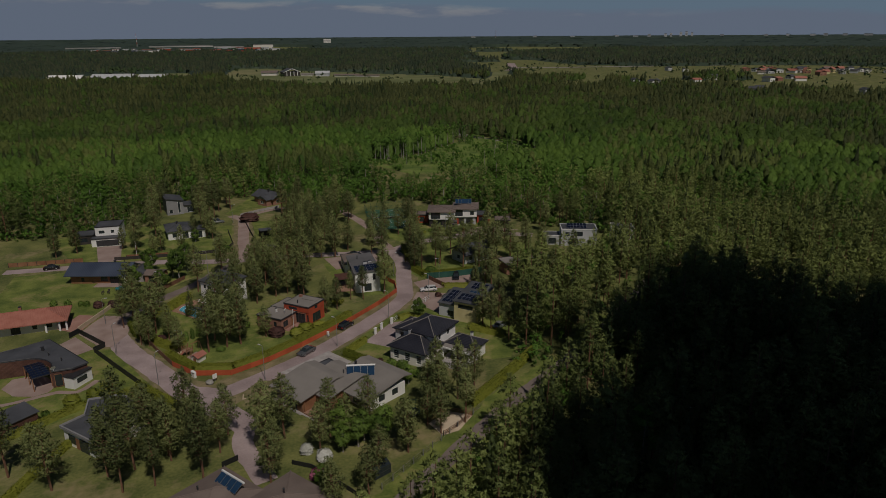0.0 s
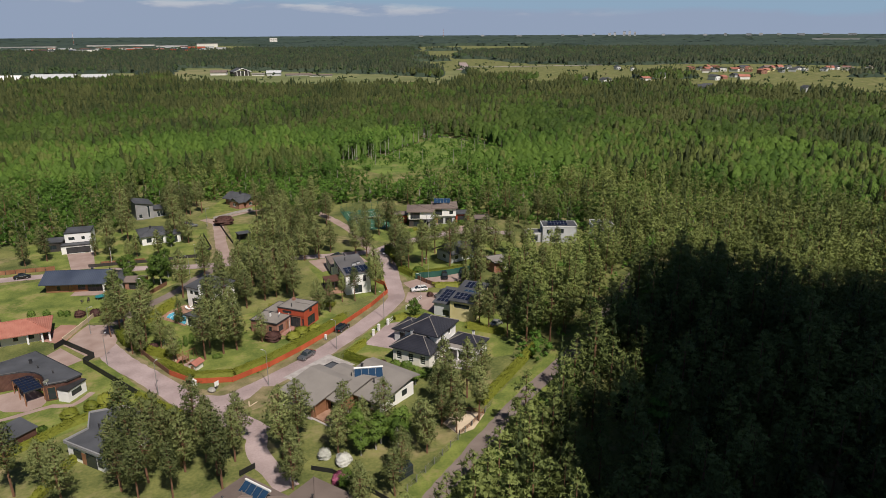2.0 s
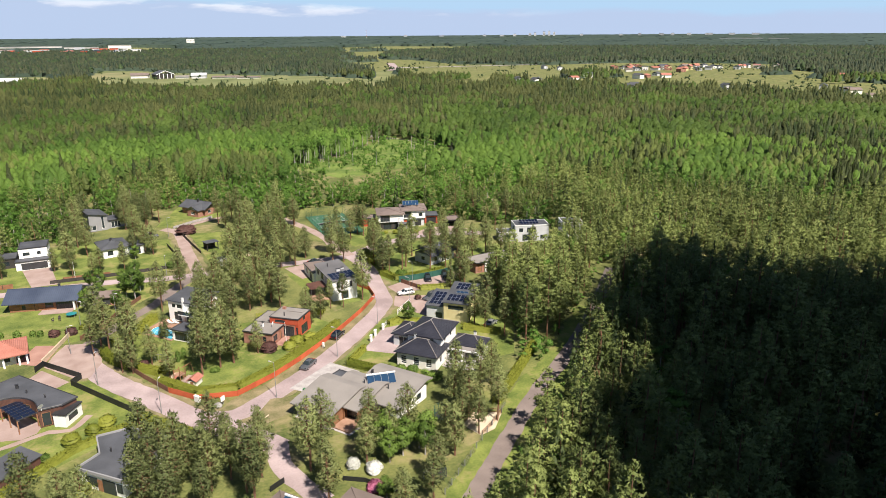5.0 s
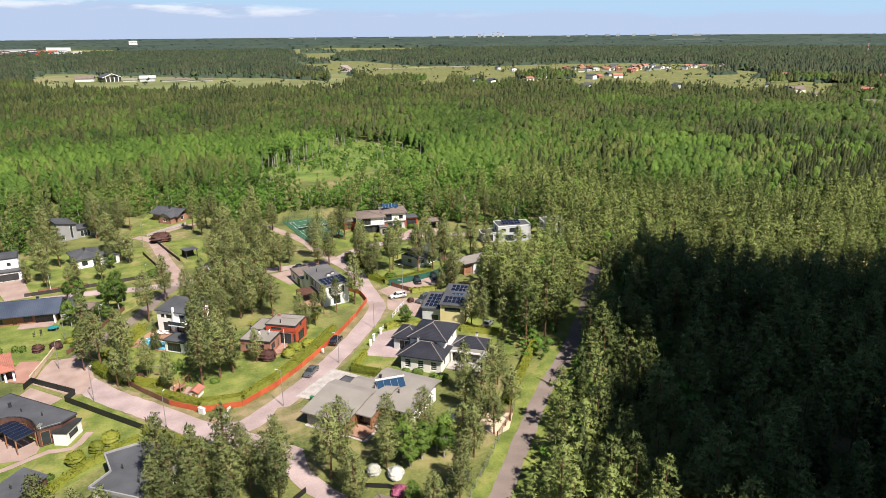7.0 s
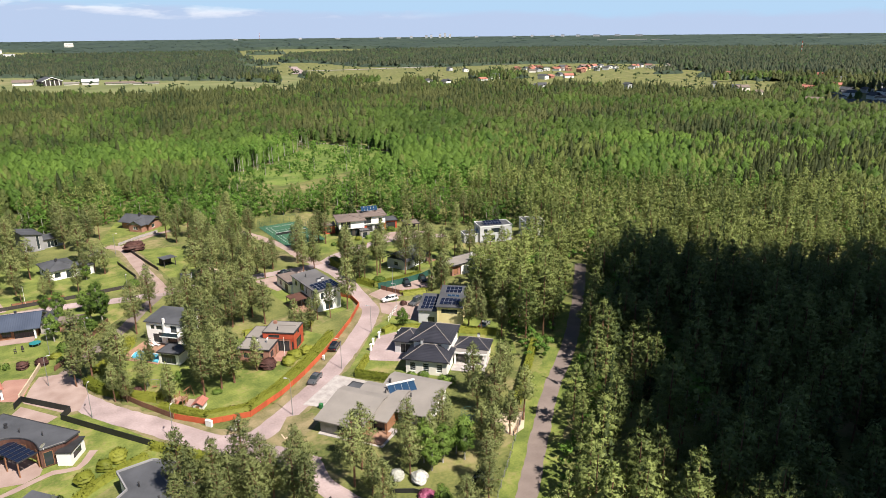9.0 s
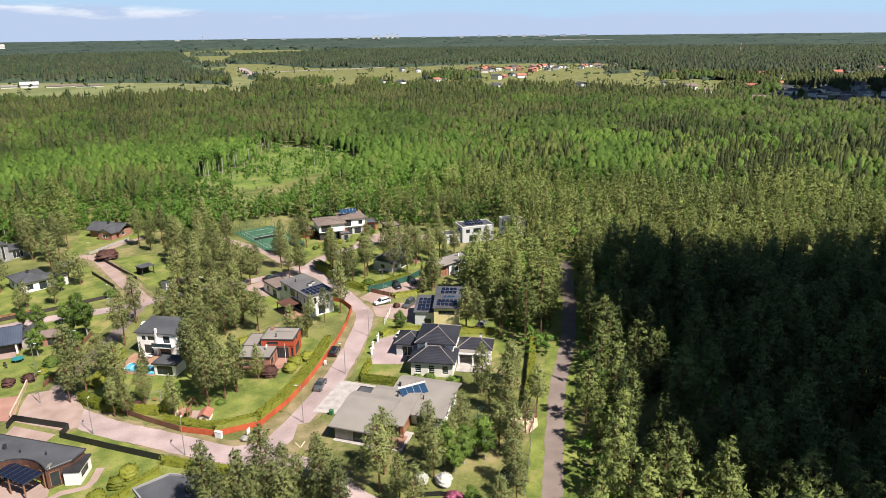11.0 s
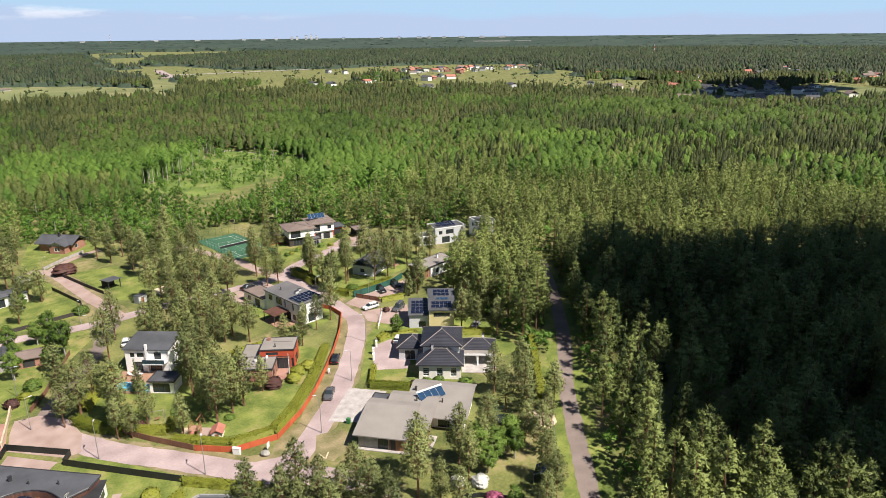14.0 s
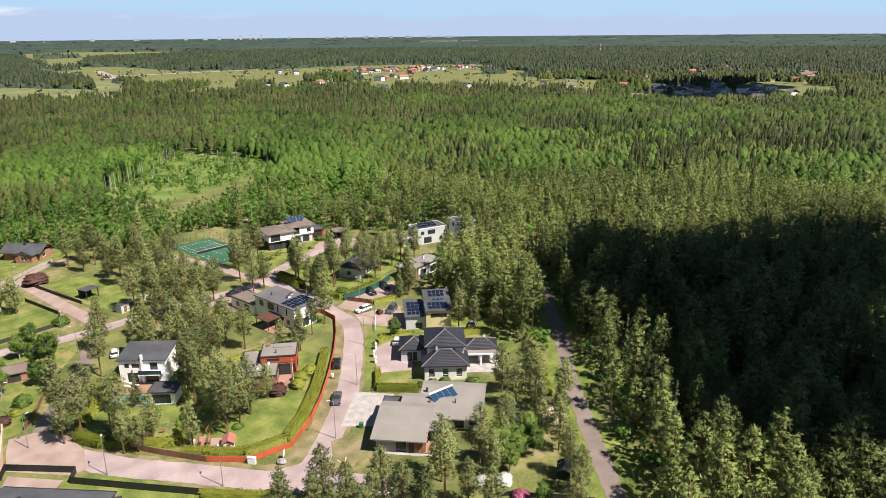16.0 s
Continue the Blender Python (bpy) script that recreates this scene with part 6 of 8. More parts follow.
bmesh.ops.create_cone(bm, cap_ends=True, segments=16, radius1=0.55, radius2=0.2, depth=0.16, matrix=pose(0.0, 119.5, 4.6, -60, 0, 30))
tube(bm, (0.1, 119.8, 3.5), (0.05, 119.65, 4.6), 0.04, 0.04, 6)
bm.to_mesh(dish.data)
bm.free()
dish.data.materials.clear()
dish.data.materials.append(M["trim"])

# brown outbuilding
h = house("outbuilding", -0.2, 105.2, 41, "low brown boarded outbuilding with a sloping slate roof")
block(h, -9.6, 0.4, 0.3, 4.6, 0, 2.6, "brown", [("S", 5.6, 1.8, 1.2, 0.5)], tops=(2.6, 2.6, 3.1, 3.1))
roof_slope(h, [(-9.9, 0.0, 2.72), (0.7, 0.0, 2.72), (0.7, 4.9, 3.25), (-9.9, 4.9, 3.25)], "roofslate", 0.16)
vent(h, -4.0, 2.4, 3.0)
part("plinth", box(bmesh.new(), -9.65, 0.45, 0.24, 4.66, 0.01, 0.2), "concrete", h)

# grey-roofed white house behind pines
h = house("garden_house", 5.6, 97.2, 41, "white single-storey house with an angled flat slate roof")
plan = [(0.3, 0.3), (4.4, 0.1), (7.8, 4.3), (11.8, 0.9), (11.8, -6.2), (8.2, -8.5), (0.3, -8.5)]
bm = slab(bmesh.new(), [(x, y, 3.1) for x, y in plan], [tuple(range(len(plan)))], 3.1)
bmesh.ops.recalc_face_normals(bm, faces=bm.faces)
part("wall", bm, "white", h)
px_, py_ = 6.0, -3.0
edge = [(px_ + (x - px_) * 1.06, py_ + (y - py_) * 1.06) for x, y in plan]
bm = slab(bmesh.new(), [(x, y, 3.32) for x, y in edge], [tuple(range(len(edge)))], 0.21)
bmesh.ops.recalc_face_normals(bm, faces=bm.faces)
roof = part("roof", bm, "roofslate", h)
for (x0, y0), (x1, y1) in zip(edge, edge[1:] + edge[:1]):
    ln, tn = math.hypot(x1 - x0, y1 - y0), math.atan2(y1 - y0, x1 - x0)
    part("parapet", box(bmesh.new(), 0.0, ln, -0.14, 0.1, 3.1, 3.62, Matrix.Translation((x0, y0, 0)) @ Matrix.Rotation(tn, 4, "Z")), "greywall", roof)
for y0, w, z0, z1 in ((-2.2, 1.8, 0.8, 2.2), (-5.6, 2.4, 0.1, 2.3), (-7.7, 0.9, 0.8, 2.2)):
    wn_ = part("window", box(bmesh.new(), 0.22, 0.4, y0 - w / 2 - 0.1, y0 + w / 2 + 0.1, z0 - 0.1, z1 + 0.1), "darktrim", h)
    part("pane", box(bmesh.new(), 0.19, 0.35, y0 - w / 2, y0 + w / 2, z0, z1), "glass", wn_)
part("door", box(bmesh.new(), 0.24, 0.4, -4.2, -3.2, 0.05, 2.1), "wood", h)
vent(h, 5.5, -1.0, 3.4)
vent(h, 3.2, -6.0, 3.4)
chimney(h, 8.4, -4.0, 3.3, 4.3, "darktrim", 0.6, 0.6)

# long blue-roofed house
h = house("long_house", -9.4, 185.6, -17, "long brick bungalow with blue-grey sheet-metal roof")
block(h, 0.4, 16.4, 0.6, 8.0, 0, 2.7, "wood", [("S", 3.4, 0.9, 0.6, 1.2), ("S", 6.4, 0.9, 0.1, 2.0, "door"), ("S", 9.5, 2.0, 0.7, 1.5), ("S", 13.2, 4.2, 0.1, 2.3, "glass_door"), ("E", 4, 2, 0.8, 1.4)])
roof_gable(h, 0, 16.8, -0.2, 8.8, 2.8, 2.3, "roofblue", 0.7, "x")
bm = bmesh.new()
for px in (16.42, 16.5):
    bm.faces.new([bm.verts.new(p) for p in ((px, -0.2, 2.72), (px, 8.8, 2.72), (px, 4.3, 4.75))])
part("white_gable", bm, "trim", h)
part("white_wall", box(bmesh.new(), 16.0, 16.35, -0.6, 0.2, 0, 2.7), "trim", h)
chimney(h, 11.5, 5.2, 4.0, 5.4, "darktrim", 0.5, 0.5)
part("terrace", box(bmesh.new(), 8, 16, -2.6, 0.5, 0.03, 0.14), "paving", h)
block(h, 17.0, 20.6, 1.5, 7.5, 0, 2.6, "stone", [("S", 1.8, 1.0, 0.8, 1.3)])
roof_gable(h, 17.0, 20.6, 1.5, 7.5, 2.65, 1.0, "roofslate", 0.4, "y")

# white box house
h = house("box_house", -8.6, 225.4, -3, "white cubic two-storey house with a dark garage front")
block(h, 0.6, 8.4, 0.6, 8.6, 0, 5.9, "white", [("S", 2.0, 1.8, 3.7, 1.0), ("S", 5.4, 1.0, 3.7, 1.0), ("E", 3, 1.2, 3.9, 1.1)])
roof_flat(h, 0.6, 8.4, 0.6, 8.6, 5.92, "roofslate", "darktrim", 0.1)
block(h, -0.3, 9.0, -2.6, 0.58, 0, 2.7, "white", [("S", 5.0, 7.0, 0.1, 2.1, "garage_door")])
roof_flat(h, -0.3, 9.0, -2.6, 0.5, 2.72, "roofslate", over=0.2)
block(h, -6.5, -0.35, 1.5, 8.0, 0, 3.0, "darkwood", [("S", 3, 2.4, 0.8, 1.4)])
roof_flat(h, -6.5, -0.5, 1.5, 8.0, 3.02, "roofslate", over=0.2)

# low white house with grey hip roof
h = house("low_house", 14.6, 222.0, 8, "white bungalow with a grey low-pitched roof and covered porch")
block(h, 0.5, 8.2, 1, 11, 0, 3.1, "white", [("S", 2.2, 1.6, 0.8, 1.5), ("S", 5.6, 2.0, 0.1, 2.3, "glass_door"), ("W", 3, 1.4, 0.8, 1.4), ("W", 7, 1.4, 0.8, 1.4)])
roof_hip(h, 0.5, 8.2, 1, 11, 3.15, 1.5, "roofslate", 0.6, "roofslate")
block(h, 8.22, 12.6, 0, 6, 0, 2.8, "white", [("S", 2.2, 2.2, 0.1, 2.2, "glass_door"), ("E", 3, 1.6, 0.8, 1.4)])
roof_flat(h, 8.4, 12.6, 0, 6, 2.82, "roofslate", over=0.3)
chimney(h, 4, 5.5, 4.0, 5.3, "darktrim", 0.6, 0.6)

# grey tall house
h = house("grey_house", 12.4, 259.5, 12, "grey two-storey house with tall white-framed windows")
block(h, 0, 6.2, 0, 10, 0, 6.6, "greywall", [("S", 1.5, 1.4, 0.5, 1.6), ("S", 4.6, 0.9, 0.6, 4.6), ("E", 4, 1.4, 3.8, 1.3)], "trim", tops=(6.6, 5.4, 5.4, 6.6))
roof_slope(h, [(-0.4, -0.5, 6.9), (6.6, -0.5, 5.5), (6.6, 10.5, 5.5), (-0.4, 10.5, 6.9)], "roofslate")
block(h, 6.22, 13, 1, 8, 0, 3.0, "greywall", [("S", 3, 3.2, 0.2, 2.2, "glass_door")], "trim")
roof_flat(h, 6.8, 13, 1, 8, 3.02, "roofslate", over=0.4)

# small dark-roofed house
h = house("gabled_house", 53.0, 262.6, 35, "small brick house with dark gable roof and front wing")
block(h, 0.3, 7.4, 0.3, 12.5, 0, 2.7, "brick", [("S", 2.4, 1.6, 0.8, 1.3), ("W", 4, 1.4, 0.8, 1.3), ("W", 9, 1.4, 0.8, 1.3)], "trim")
roof_gable(h, 0, 7.7, 0, 12.8, 2.75, 2.1, "roofslate", 0.7, "y")
block(h, -2.6, 0.28, 1.0, 6.6, 0, 2.68, "brick", [("W", 2.8, 2.0, 0.8, 1.3)], "trim")
roof_gable(h, -2.6, 3.4, 1.0, 6.6, 2.72, 1.6, "roofslate", 0.5, "x")
part("gable", slab(bmesh.new(), [(-2.56, 1.0, 2.7), (-2.56, 6.6, 2.7), (-2.56, 3.8, 4.2)], [(0, 1, 2)], 0.02), "cream", h)
chimney(h, 3.2, 6.4, 4.2, 5.7, "darktrim", 0.7, 0.5)

# modern house with roof collectors
h = house("modern_house", 104.4, 210.6, 70, "modern two-storey house with brown roofs, dark timber and white upper walls")
block(h, 0.6, 9.6, -9.0, -0.4, 0, 2.9, "darkwood", [("W", 3, 3.0, 0.2, 2.4, "glass_door"), ("W", 6.5, 2.0, 0.2, 2.4, "glass_door")])
block(h, 0, 9.8, -9.2, -0.2, 2.9, 5.8, "white", [("W", 2.4, 3.4, 0.2, 2.4), ("S", 1.8, 1.4, 0.5, 1.6), ("S", 5, 2.2, 0.5, 1.6)], name="upper_wall")
roof_hip(h, 0, 9.8, -9.2, -0.2, 5.85, 0.8, "roofbrown", 0.7, "roofbrown")
block(h, 4.2, 12.6, -17.2, -9.3, 0, 3.0, "palewall", [("W", 2.4, 2.4, 0.1, 2.2, "garage_door"), ("W", 5.6, 2.4, 0.1, 2.2, "garage_door")])
block(h, 3.6, 12.8, -17.6, -9.25, 3.0, 6.1, "white", [("W", 1.8, 2.8, 0.3, 2.3), ("W", 6.6, 1.4, 0.7, 1.4), ("S", 3, 2.0, 0.6, 1.5)], name="upper_wall")
roof_hip(h, 3.6, 12.8, -17.6, -9.25, 6.15, 0.8, "roofbrown", 0.7, "roofbrown")
block(h, 6.0, 11.0, 0.5, 5.0, 0, 3.0, "red", [("W", 2.2, 1.6, 0.4, 2.0)])
roof_flat(h, 6.0, 11.0, 0.5, 5.0, 3.02, "roofbrown", over=0.3)
panels(h, on_slope(7.6, -9.6, 7.0, 42), 1, 5, 1.15, 2.1, "collector")
block(h, -3.2, -0.1, -10.4, -7.2, 0, 2.6, "stone", [("W", 1.6, 1.6, 0.3, 1.8)])
roof_flat(h, -3.2, -0.1, -10.4, -7.2, 2.62, "roofmid", over=0.15)
part("entrance_door", box(bmesh.new(), 4.12, 4.19, -10.9, -9.8, 0.1, 2.4), "red", h, "red painted entrance door")
part("entrance_step", box(bmesh.new(), 2.6, 4.1, -11.4, -9.5, 0.02, 0.12), "concrete", h)
block(h, 6.5, 12.2, -22.5, -17.7, 0, 3.0, "red", [("W", 2.4, 3.6, 0.1, 2.3, "garage_door")])
roof_flat(h, 6.4, 12.3, -22.6, -17.75, 3.02, "roofslate", over=0.3)

h = house("carport", 127.4, 202.3, 70, "open carport with a brown flat roof on dark posts")
for px, py in ((0.2, -0.2), (0.2, -4.8), (5.3, -0.2), (5.3, -4.8)):
    part("post", box(bmesh.new(), px - 0.09, px + 0.09, py - 0.09, py + 0.09, 0, 2.68), "darkwood", h)
part("back_wall", box(bmesh.new(), 5.42, 5.52, -4.9, -0.1, 0, 2.68), "darkwood", h)
roof_flat(h, 0, 5.6, -5.0, 0, 2.7, "roofbrown", over=0.35)

# dark house among pines
h = house("pine_house", 103.0, 166.0, 18, "pale house with a dark grey gable roof under pines")
block(h, 0.4, 10.6, 0.4, 7.4, 0, 3.0, "palewall", [("S", 2.2, 1.4, 0.9, 1.3), ("S", 6.4, 3.2, 0.1, 2.3, "glass_door"), ("W", 3.4, 1.6, 0.9, 1.3)], "trim")
roof_gable(h, 0, 11, 0, 7.8, 3.05, 2.2, "roofslate", 0.7, "x")
part("porch", box(bmesh.new(), 11.2, 14.0, -1.5, 4, 0.03, 0.2), "deck", h)
h = house("low_white_house", 113.0, 153.0, 2, "low white flat-roofed house with brown side wing")
block(h, 1.5, 13.6, 0, 6.4, 0, 3.3, "white", [("S", 3, 1.4, 0.8, 1.4), ("S", 7, 2.4, 0.2, 2.2, "glass_door"), ("W", 3, 1.2, 0.8, 1.4)])
roof_flat(h, -1.6, 13.6, 0, 6.4, 3.32, "roofgrey", over=0.3)
block(h, -1.6, 1.48, 0.5, 5.9, 0, 3.2, "brick", [("S", 1.5, 1.6, 0.3, 2.2, "door")])
chimney(h, 9, 4, 3.3, 4.6, "trim", 0.5, 0.5)

# white cubes at the lane's end
h = house("cube_house", 139.6, 174.6, -22, "pale grey modern house of stacked cubes with flat roof")
block(h, 0, 11.6, 0, 7, 0, 5.6, "palewall", [("S", 2, 1.4, 3.4, 1.3), ("S", 5.5, 3.0, 3.3, 1.6), ("S", 4, 3.0, 0.3, 2.2, "glass_door"), ("S", 9.4, 1.4, 0.8, 1.4), ("W", 3.4, 1.4, 3.4, 1.3)])
roof_flat(h, 0, 11.6, 0, 7, 5.62, "roofslate", "trim", 0.1)
block(h, -5.4, -0.02, 1, 6, 0, 3.1, "palewall", [("S", 2.6, 2.6, 0.3, 2.1, "glass_door"), ("W", 2.4, 1.4, 0.8, 1.4)])
roof_flat(h, -5.4, -0.2, 1, 6, 3.12, "roofslate", "trim", 0.1)
panels(h, pose(2.0, 1.2, 5.78, 0, 0, 0) @ pose(0, 0, 0, 12, 0, 0), 2, 6, 1.0, 1.65)
h = house("corner_house", 155.0, 168.5, -24, "white two-storey house behind trees")
block(h, 0, 7, 0, 7, 0, 6.0, "white", [("S", 2, 1.4, 3.6, 1.4), ("S", 5, 1.4, 3.6, 1.4), ("W", 3, 1.4, 3.6, 1.4), ("S", 3.5, 2.2, 0.3, 2.2, "glass_door")])
roof_flat(h, 0, 7, 0, 7, 6.02, "roofslate", "trim", 0.1)

# brown-roofed house nearest the street's lower end
h = house("brown_roofed_house", 31.6, 77.4, 35, "low house with brown-grey hip roofs and roof collectors")
block(h, -9.6, 0.1, -9.6, -0.6, 0, 2.8, "cream", [("N", 4, 1.6, 0.8, 1.4), ("W", 4, 1.6, 0.8, 1.4), ("E", 4, 2.4, 0.1, 2.2, "garage_door")])
roof_hip(h, -9.6, 0.1, -9.6, -0.6, 2.85, 1.4, "roofbrown", 0.5, "roofbrown")
block(h, -4.0, 5.6, -19, -9.8, 0, 2.75, "cream", [("E", 4, 1.6, 0.8, 1.4), ("N", 7, 1.6, 0.8, 1.4)])
roof_hip(h, -4.0, 5.6, -19, -9.8, 2.8, 1.3, "roofbrown", 0.5, "roofbrown")
panels(h, pose(-3.4, -3.4, 3.75, 0, 0, -90) @ pose(0, 0, 0, 32, 0, 0), 1, 4, 1.2, 1.8, "collector")
part("manifold", box(bmesh.new(), -2.0, -1.75, -8.6, -3.3, 4.75, 5.0), "trim", h, "white collector header pipe")
vent(h, 1, -14, 4.0)
vent(h, -6, -3, 3.6)

# red carport by the long house
h = house("carport", 11.2, 180.6, -22, "small brown-roofed brick carport")
block(h, 0, 4.6, 0, 4.6, 0, 2.3, "brick", [("S", 2.3, 2.4, 0.1, 2.0, "garage_door")])
roof_gable(h, 0, 4.6, 0, 4.6, 2.35, 0.8, "roofbrown", 0.4, "x")
h = house("garden_shed", 45.6, 215.5, 10, "open dark garden shelter with sloping roof")
for px, py in ((0, 0), (3.6, 0), (0, 3.2), (3.6, 3.2)):
    part("post", box(bmesh.new(), px - 0.1, px + 0.1, py - 0.1, py + 0.1, 0, 2.6), "darkwood", h)
part("back_wall", box(bmesh.new(), 0.1, 3.5, 3.1, 3.25, 0, 2.5), "darkwood", h)
roof_slope(h, [(-0.4, -0.5, 2.8), (4.0, -0.5, 2.8), (4.0, 3.7, 2.6), (-0.4, 3.7, 2.6)], "roofslate", 0.15)
h = house("tool_shed", 46.4, 198.0, 12, "small pale grey garden shed")
block(h, 0, 2.6, 0, 2.2, 0, 2.1, "palewall", [("S", 1.2, 0.9, 0.05, 1.8, "door")], tops=(2.3, 2.3, 2.0, 2.0))
roof_slope(h, [(-0.2, -0.2, 2.42), (2.8, -0.2, 2.42), (2.8, 2.4, 2.12), (-0.2, 2.4, 2.12)], "roofslate", 0.1)


# ---- trees of the gardens ----
PINE_KINDS = [tree_kind("pine_tree", tiered_pine_shape(100 + i, 10.4 + 0.8 * (i % 4), 13, 6, 27, 0.22, 2.1 + 0.22 * (i % 3), 0.22 + 0.06 * (i % 4), limbs=True, dense=1.0, fill=0.42), "bark", "needles", "tall Scots pine with bare reddish trunk and uneven olive crown", "pine tree") for i in range(7)]
LEAF_KINDS = [tree_kind("leafy_tree", leafy_shape(120 + i, 6.0 + i, 28, 60, 0.19, 2.0), "palebark", "leaves", "rounded broad-leaved garden tree in fresh green leaf", "tree") for i in range(3)]
SPRUCE_KINDS = [tree_kind("spruce_tree", spruce_shape(130 + i, 9.0 + i, 11, 30, 0.22, 1.7), "bark", "needles", "young pointed dark green spruce on a lawn", "spruce tree") for i in range(2)]
g_tree = random.Random(7)
planted = {}


def plant(kinds, spots, group, low=0.88, high=1.16):
    """Sets copies of a few trees, each turned and grown a little otherwise."""
    for x, y in spots:
        k = kinds[g_tree.randrange(len(kinds))]
        s = g_tree.uniform(low, high)
        m = pose(x, y, 0, 0, 0, g_tree.uniform(0, 360))
        if k.name in planted:
            t = copy_thing(k, m)
        else:
            planted[k.name] = True
            t = k
            t.matrix_world = m
        t.scale = (s, s, s * g_tree.uniform(0.92, 1.1))
        t["group"] = group


plant(PINE_KINDS, [(9.3, 147.8), (14.3, 136.2), (16.2, 134.6), (15.8, 139.4), (20.2, 137.2), (22.8, 128.4), (41.8, 131.6), (1.2, 217.0), (11.5, 207.2), (13.6, 211.0), (20.0, 208.0), (23.8, 219.0), (6.0, 209.6)], "pines of the corner garden", 0.66, 0.86)
plant(PINE_KINDS, [(25.9, 167.9), (29.1, 127.2), (33.0, 128.6), (36, 129.4), (31.2, 140.3), (33.7, 135.1), (32.6, 145.2), (30.4, 133.0), (35.6, 148.6), (36.0, 139.4)], "tall pines between the houses", 0.95, 1.2)
plant(PINE_KINDS, [(57.2, 141.2), (60.2, 143.0), (64.8, 148.6), (57.8, 146.6), (68.0, 147.8)], "lower pines before the white house", 0.62, 0.76)
plant(PINE_KINDS, [(47.2, 65.7), (53.1, 67.7), (55.5, 71.2), (38.9, 75.2), (61.6, 76.4), (28.7, 79.5), (16.8, 79.8), (21.5, 80.0), (68.6, 80.1), (61.8, 80.1), (40.0, 80.3), (47.5, 80.9), (52.2, 82.0), (73.8, 82.2), (28.3, 83.3), (67.1, 83.6), (6.2, 83.7), (38.8, 84.0), (56.6, 84.3), (14.1, 84.8), (49.8, 85.0), (18.0, 85.5), (31.3, 86.1), (23.5, 86.3), (70.1, 86.3), (42.1, 87.2), (26.8, 87.8), (23, 88), (13.2, 88.6), (-1.2, 89.6), (69.0, 89.8), (15.6, 90.0), (2.9, 90.1), (21.1, 90.2), (75.2, 90.6), (32.6, 91.6), (19.6, 92.4), (15, 93.6), (27.7, 94.3), (80.0, 94.4), (72.4, 95.6), (25.7, 97.4), (17.6, 98), (95.0, 112.5), (92.2, 116.7)], "pines at the street's lower end", 0.80, 1.08)
plant(PINE_KINDS, [(104.2, 120.1), (91.8, 121.1), (101.7, 122.1), (97.6, 125.2), (109.3, 133.0), (107.1, 134.7), (116.8, 135.2), (17.0, 141.6), (16.1, 144.4), (102.2, 146.6), (12.4, 148.0), (104.6, 148.2), (74.3, 150.4), (10.9, 152.8), (40.9, 153.7), (53.2, 154.3), (17.1, 154.4), (46.0, 157.5), (49.2, 158.6), (135.5, 158.7), (41.2, 159.5), (52.4, 160.6), (53.2, 163.4), (106.6, 163.4), (101.6, 163.9), (40.6, 164.5), (36.0, 164.7), (47.1, 165.0), (87.0, 166.0), (112.5, 166.8), (43.9, 167.2), (118.4, 167.3), (129.2, 167.3), (89.9, 167.9), (94.2, 168.0), (114.2, 168.4), (124, 168.6), (96.0, 169.3), (44.7, 170.1), (36.0, 170.6), (50.8, 171.8), (88.7, 171.9), (44.6, 173.1), (52.9, 173.9)], "pines round the lower gardens")
plant(PINE_KINDS, [(40.2, 174.0), (55.7, 174.9), (112.9, 175.1), (88.6, 176.5), (102.2, 177.9), (42.0, 178.7), (109.7, 179.1), (89.5, 179.2), (32.3, 179.9), (57.9, 181.4), (92, 181.9), (81.2, 183.3), (77.8, 183.7), (123.2, 183.9), (55.1, 186.5), (66.6, 186.5), (62.2, 186.7), (118.5, 187.7), (50.8, 188.2), (141.8, 191.0), (71.7, 192.6), (66.9, 193.0), (61.8, 193.4), (80.5, 193.5), (57.7, 194.1), (54.1, 194.6), (49.9, 197.6), (151.1, 198.3), (52.9, 198.5), (68.5, 203.2), (65.6, 203.5), (86.8, 204.7), (58.4, 204.9), (91.7, 204.9), (97.2, 206.8), (64.5, 207.6), (96.0, 209.7), (62.5, 211.1), (69.6, 212.8), (-18, 214), (5.5, 216), (-12.5, 217), (57.4, 217.9), (29.4, 220.5), (62.6, 222.1)], "pines along the street")
plant(PINE_KINDS, [(67.0, 222.9), (27.5, 225), (77.7, 225.6), (68.7, 226.0), (-15, 227), (61.4, 227.3), (73.6, 227.7), (58.3, 228.0), (5, 228), (10.5, 229), (79.9, 232.7), (71.3, 235.2), (64.9, 235.2), (25.6, 236.2), (75.3, 239.5), (56.5, 240.3), (8, 241), (61.9, 244.1), (30, 246), (66.1, 246.7), (55.3, 248.1), (27.2, 249.9), (61.3, 253.1), (8, 256), (28, 256), (24.0, 256.8), (31.6, 259.9), (36, 262), (23, 263), (9.5, 266), (26, 268), (34.7, 272.2), (10.3, 276.9), (25.6, 279.4), (30.5, 280.8)], "pines of the middle gardens")
plant(LEAF_KINDS, [(23.9, 218.2), (12.2, 184.3), (17.3, 173.6), (10.1, 195.1), (104.6, 152.4), (78.5, 130.3), (53.9, 80.6), (51.1, 79.9), (57.3, 79.0), (57.2, 81.2), (67.7, 99.2), (46.6, 70.8), (22.6, 188.7), (21.9, 192.3)], "broad-leaved garden trees", 0.7, 1.05)
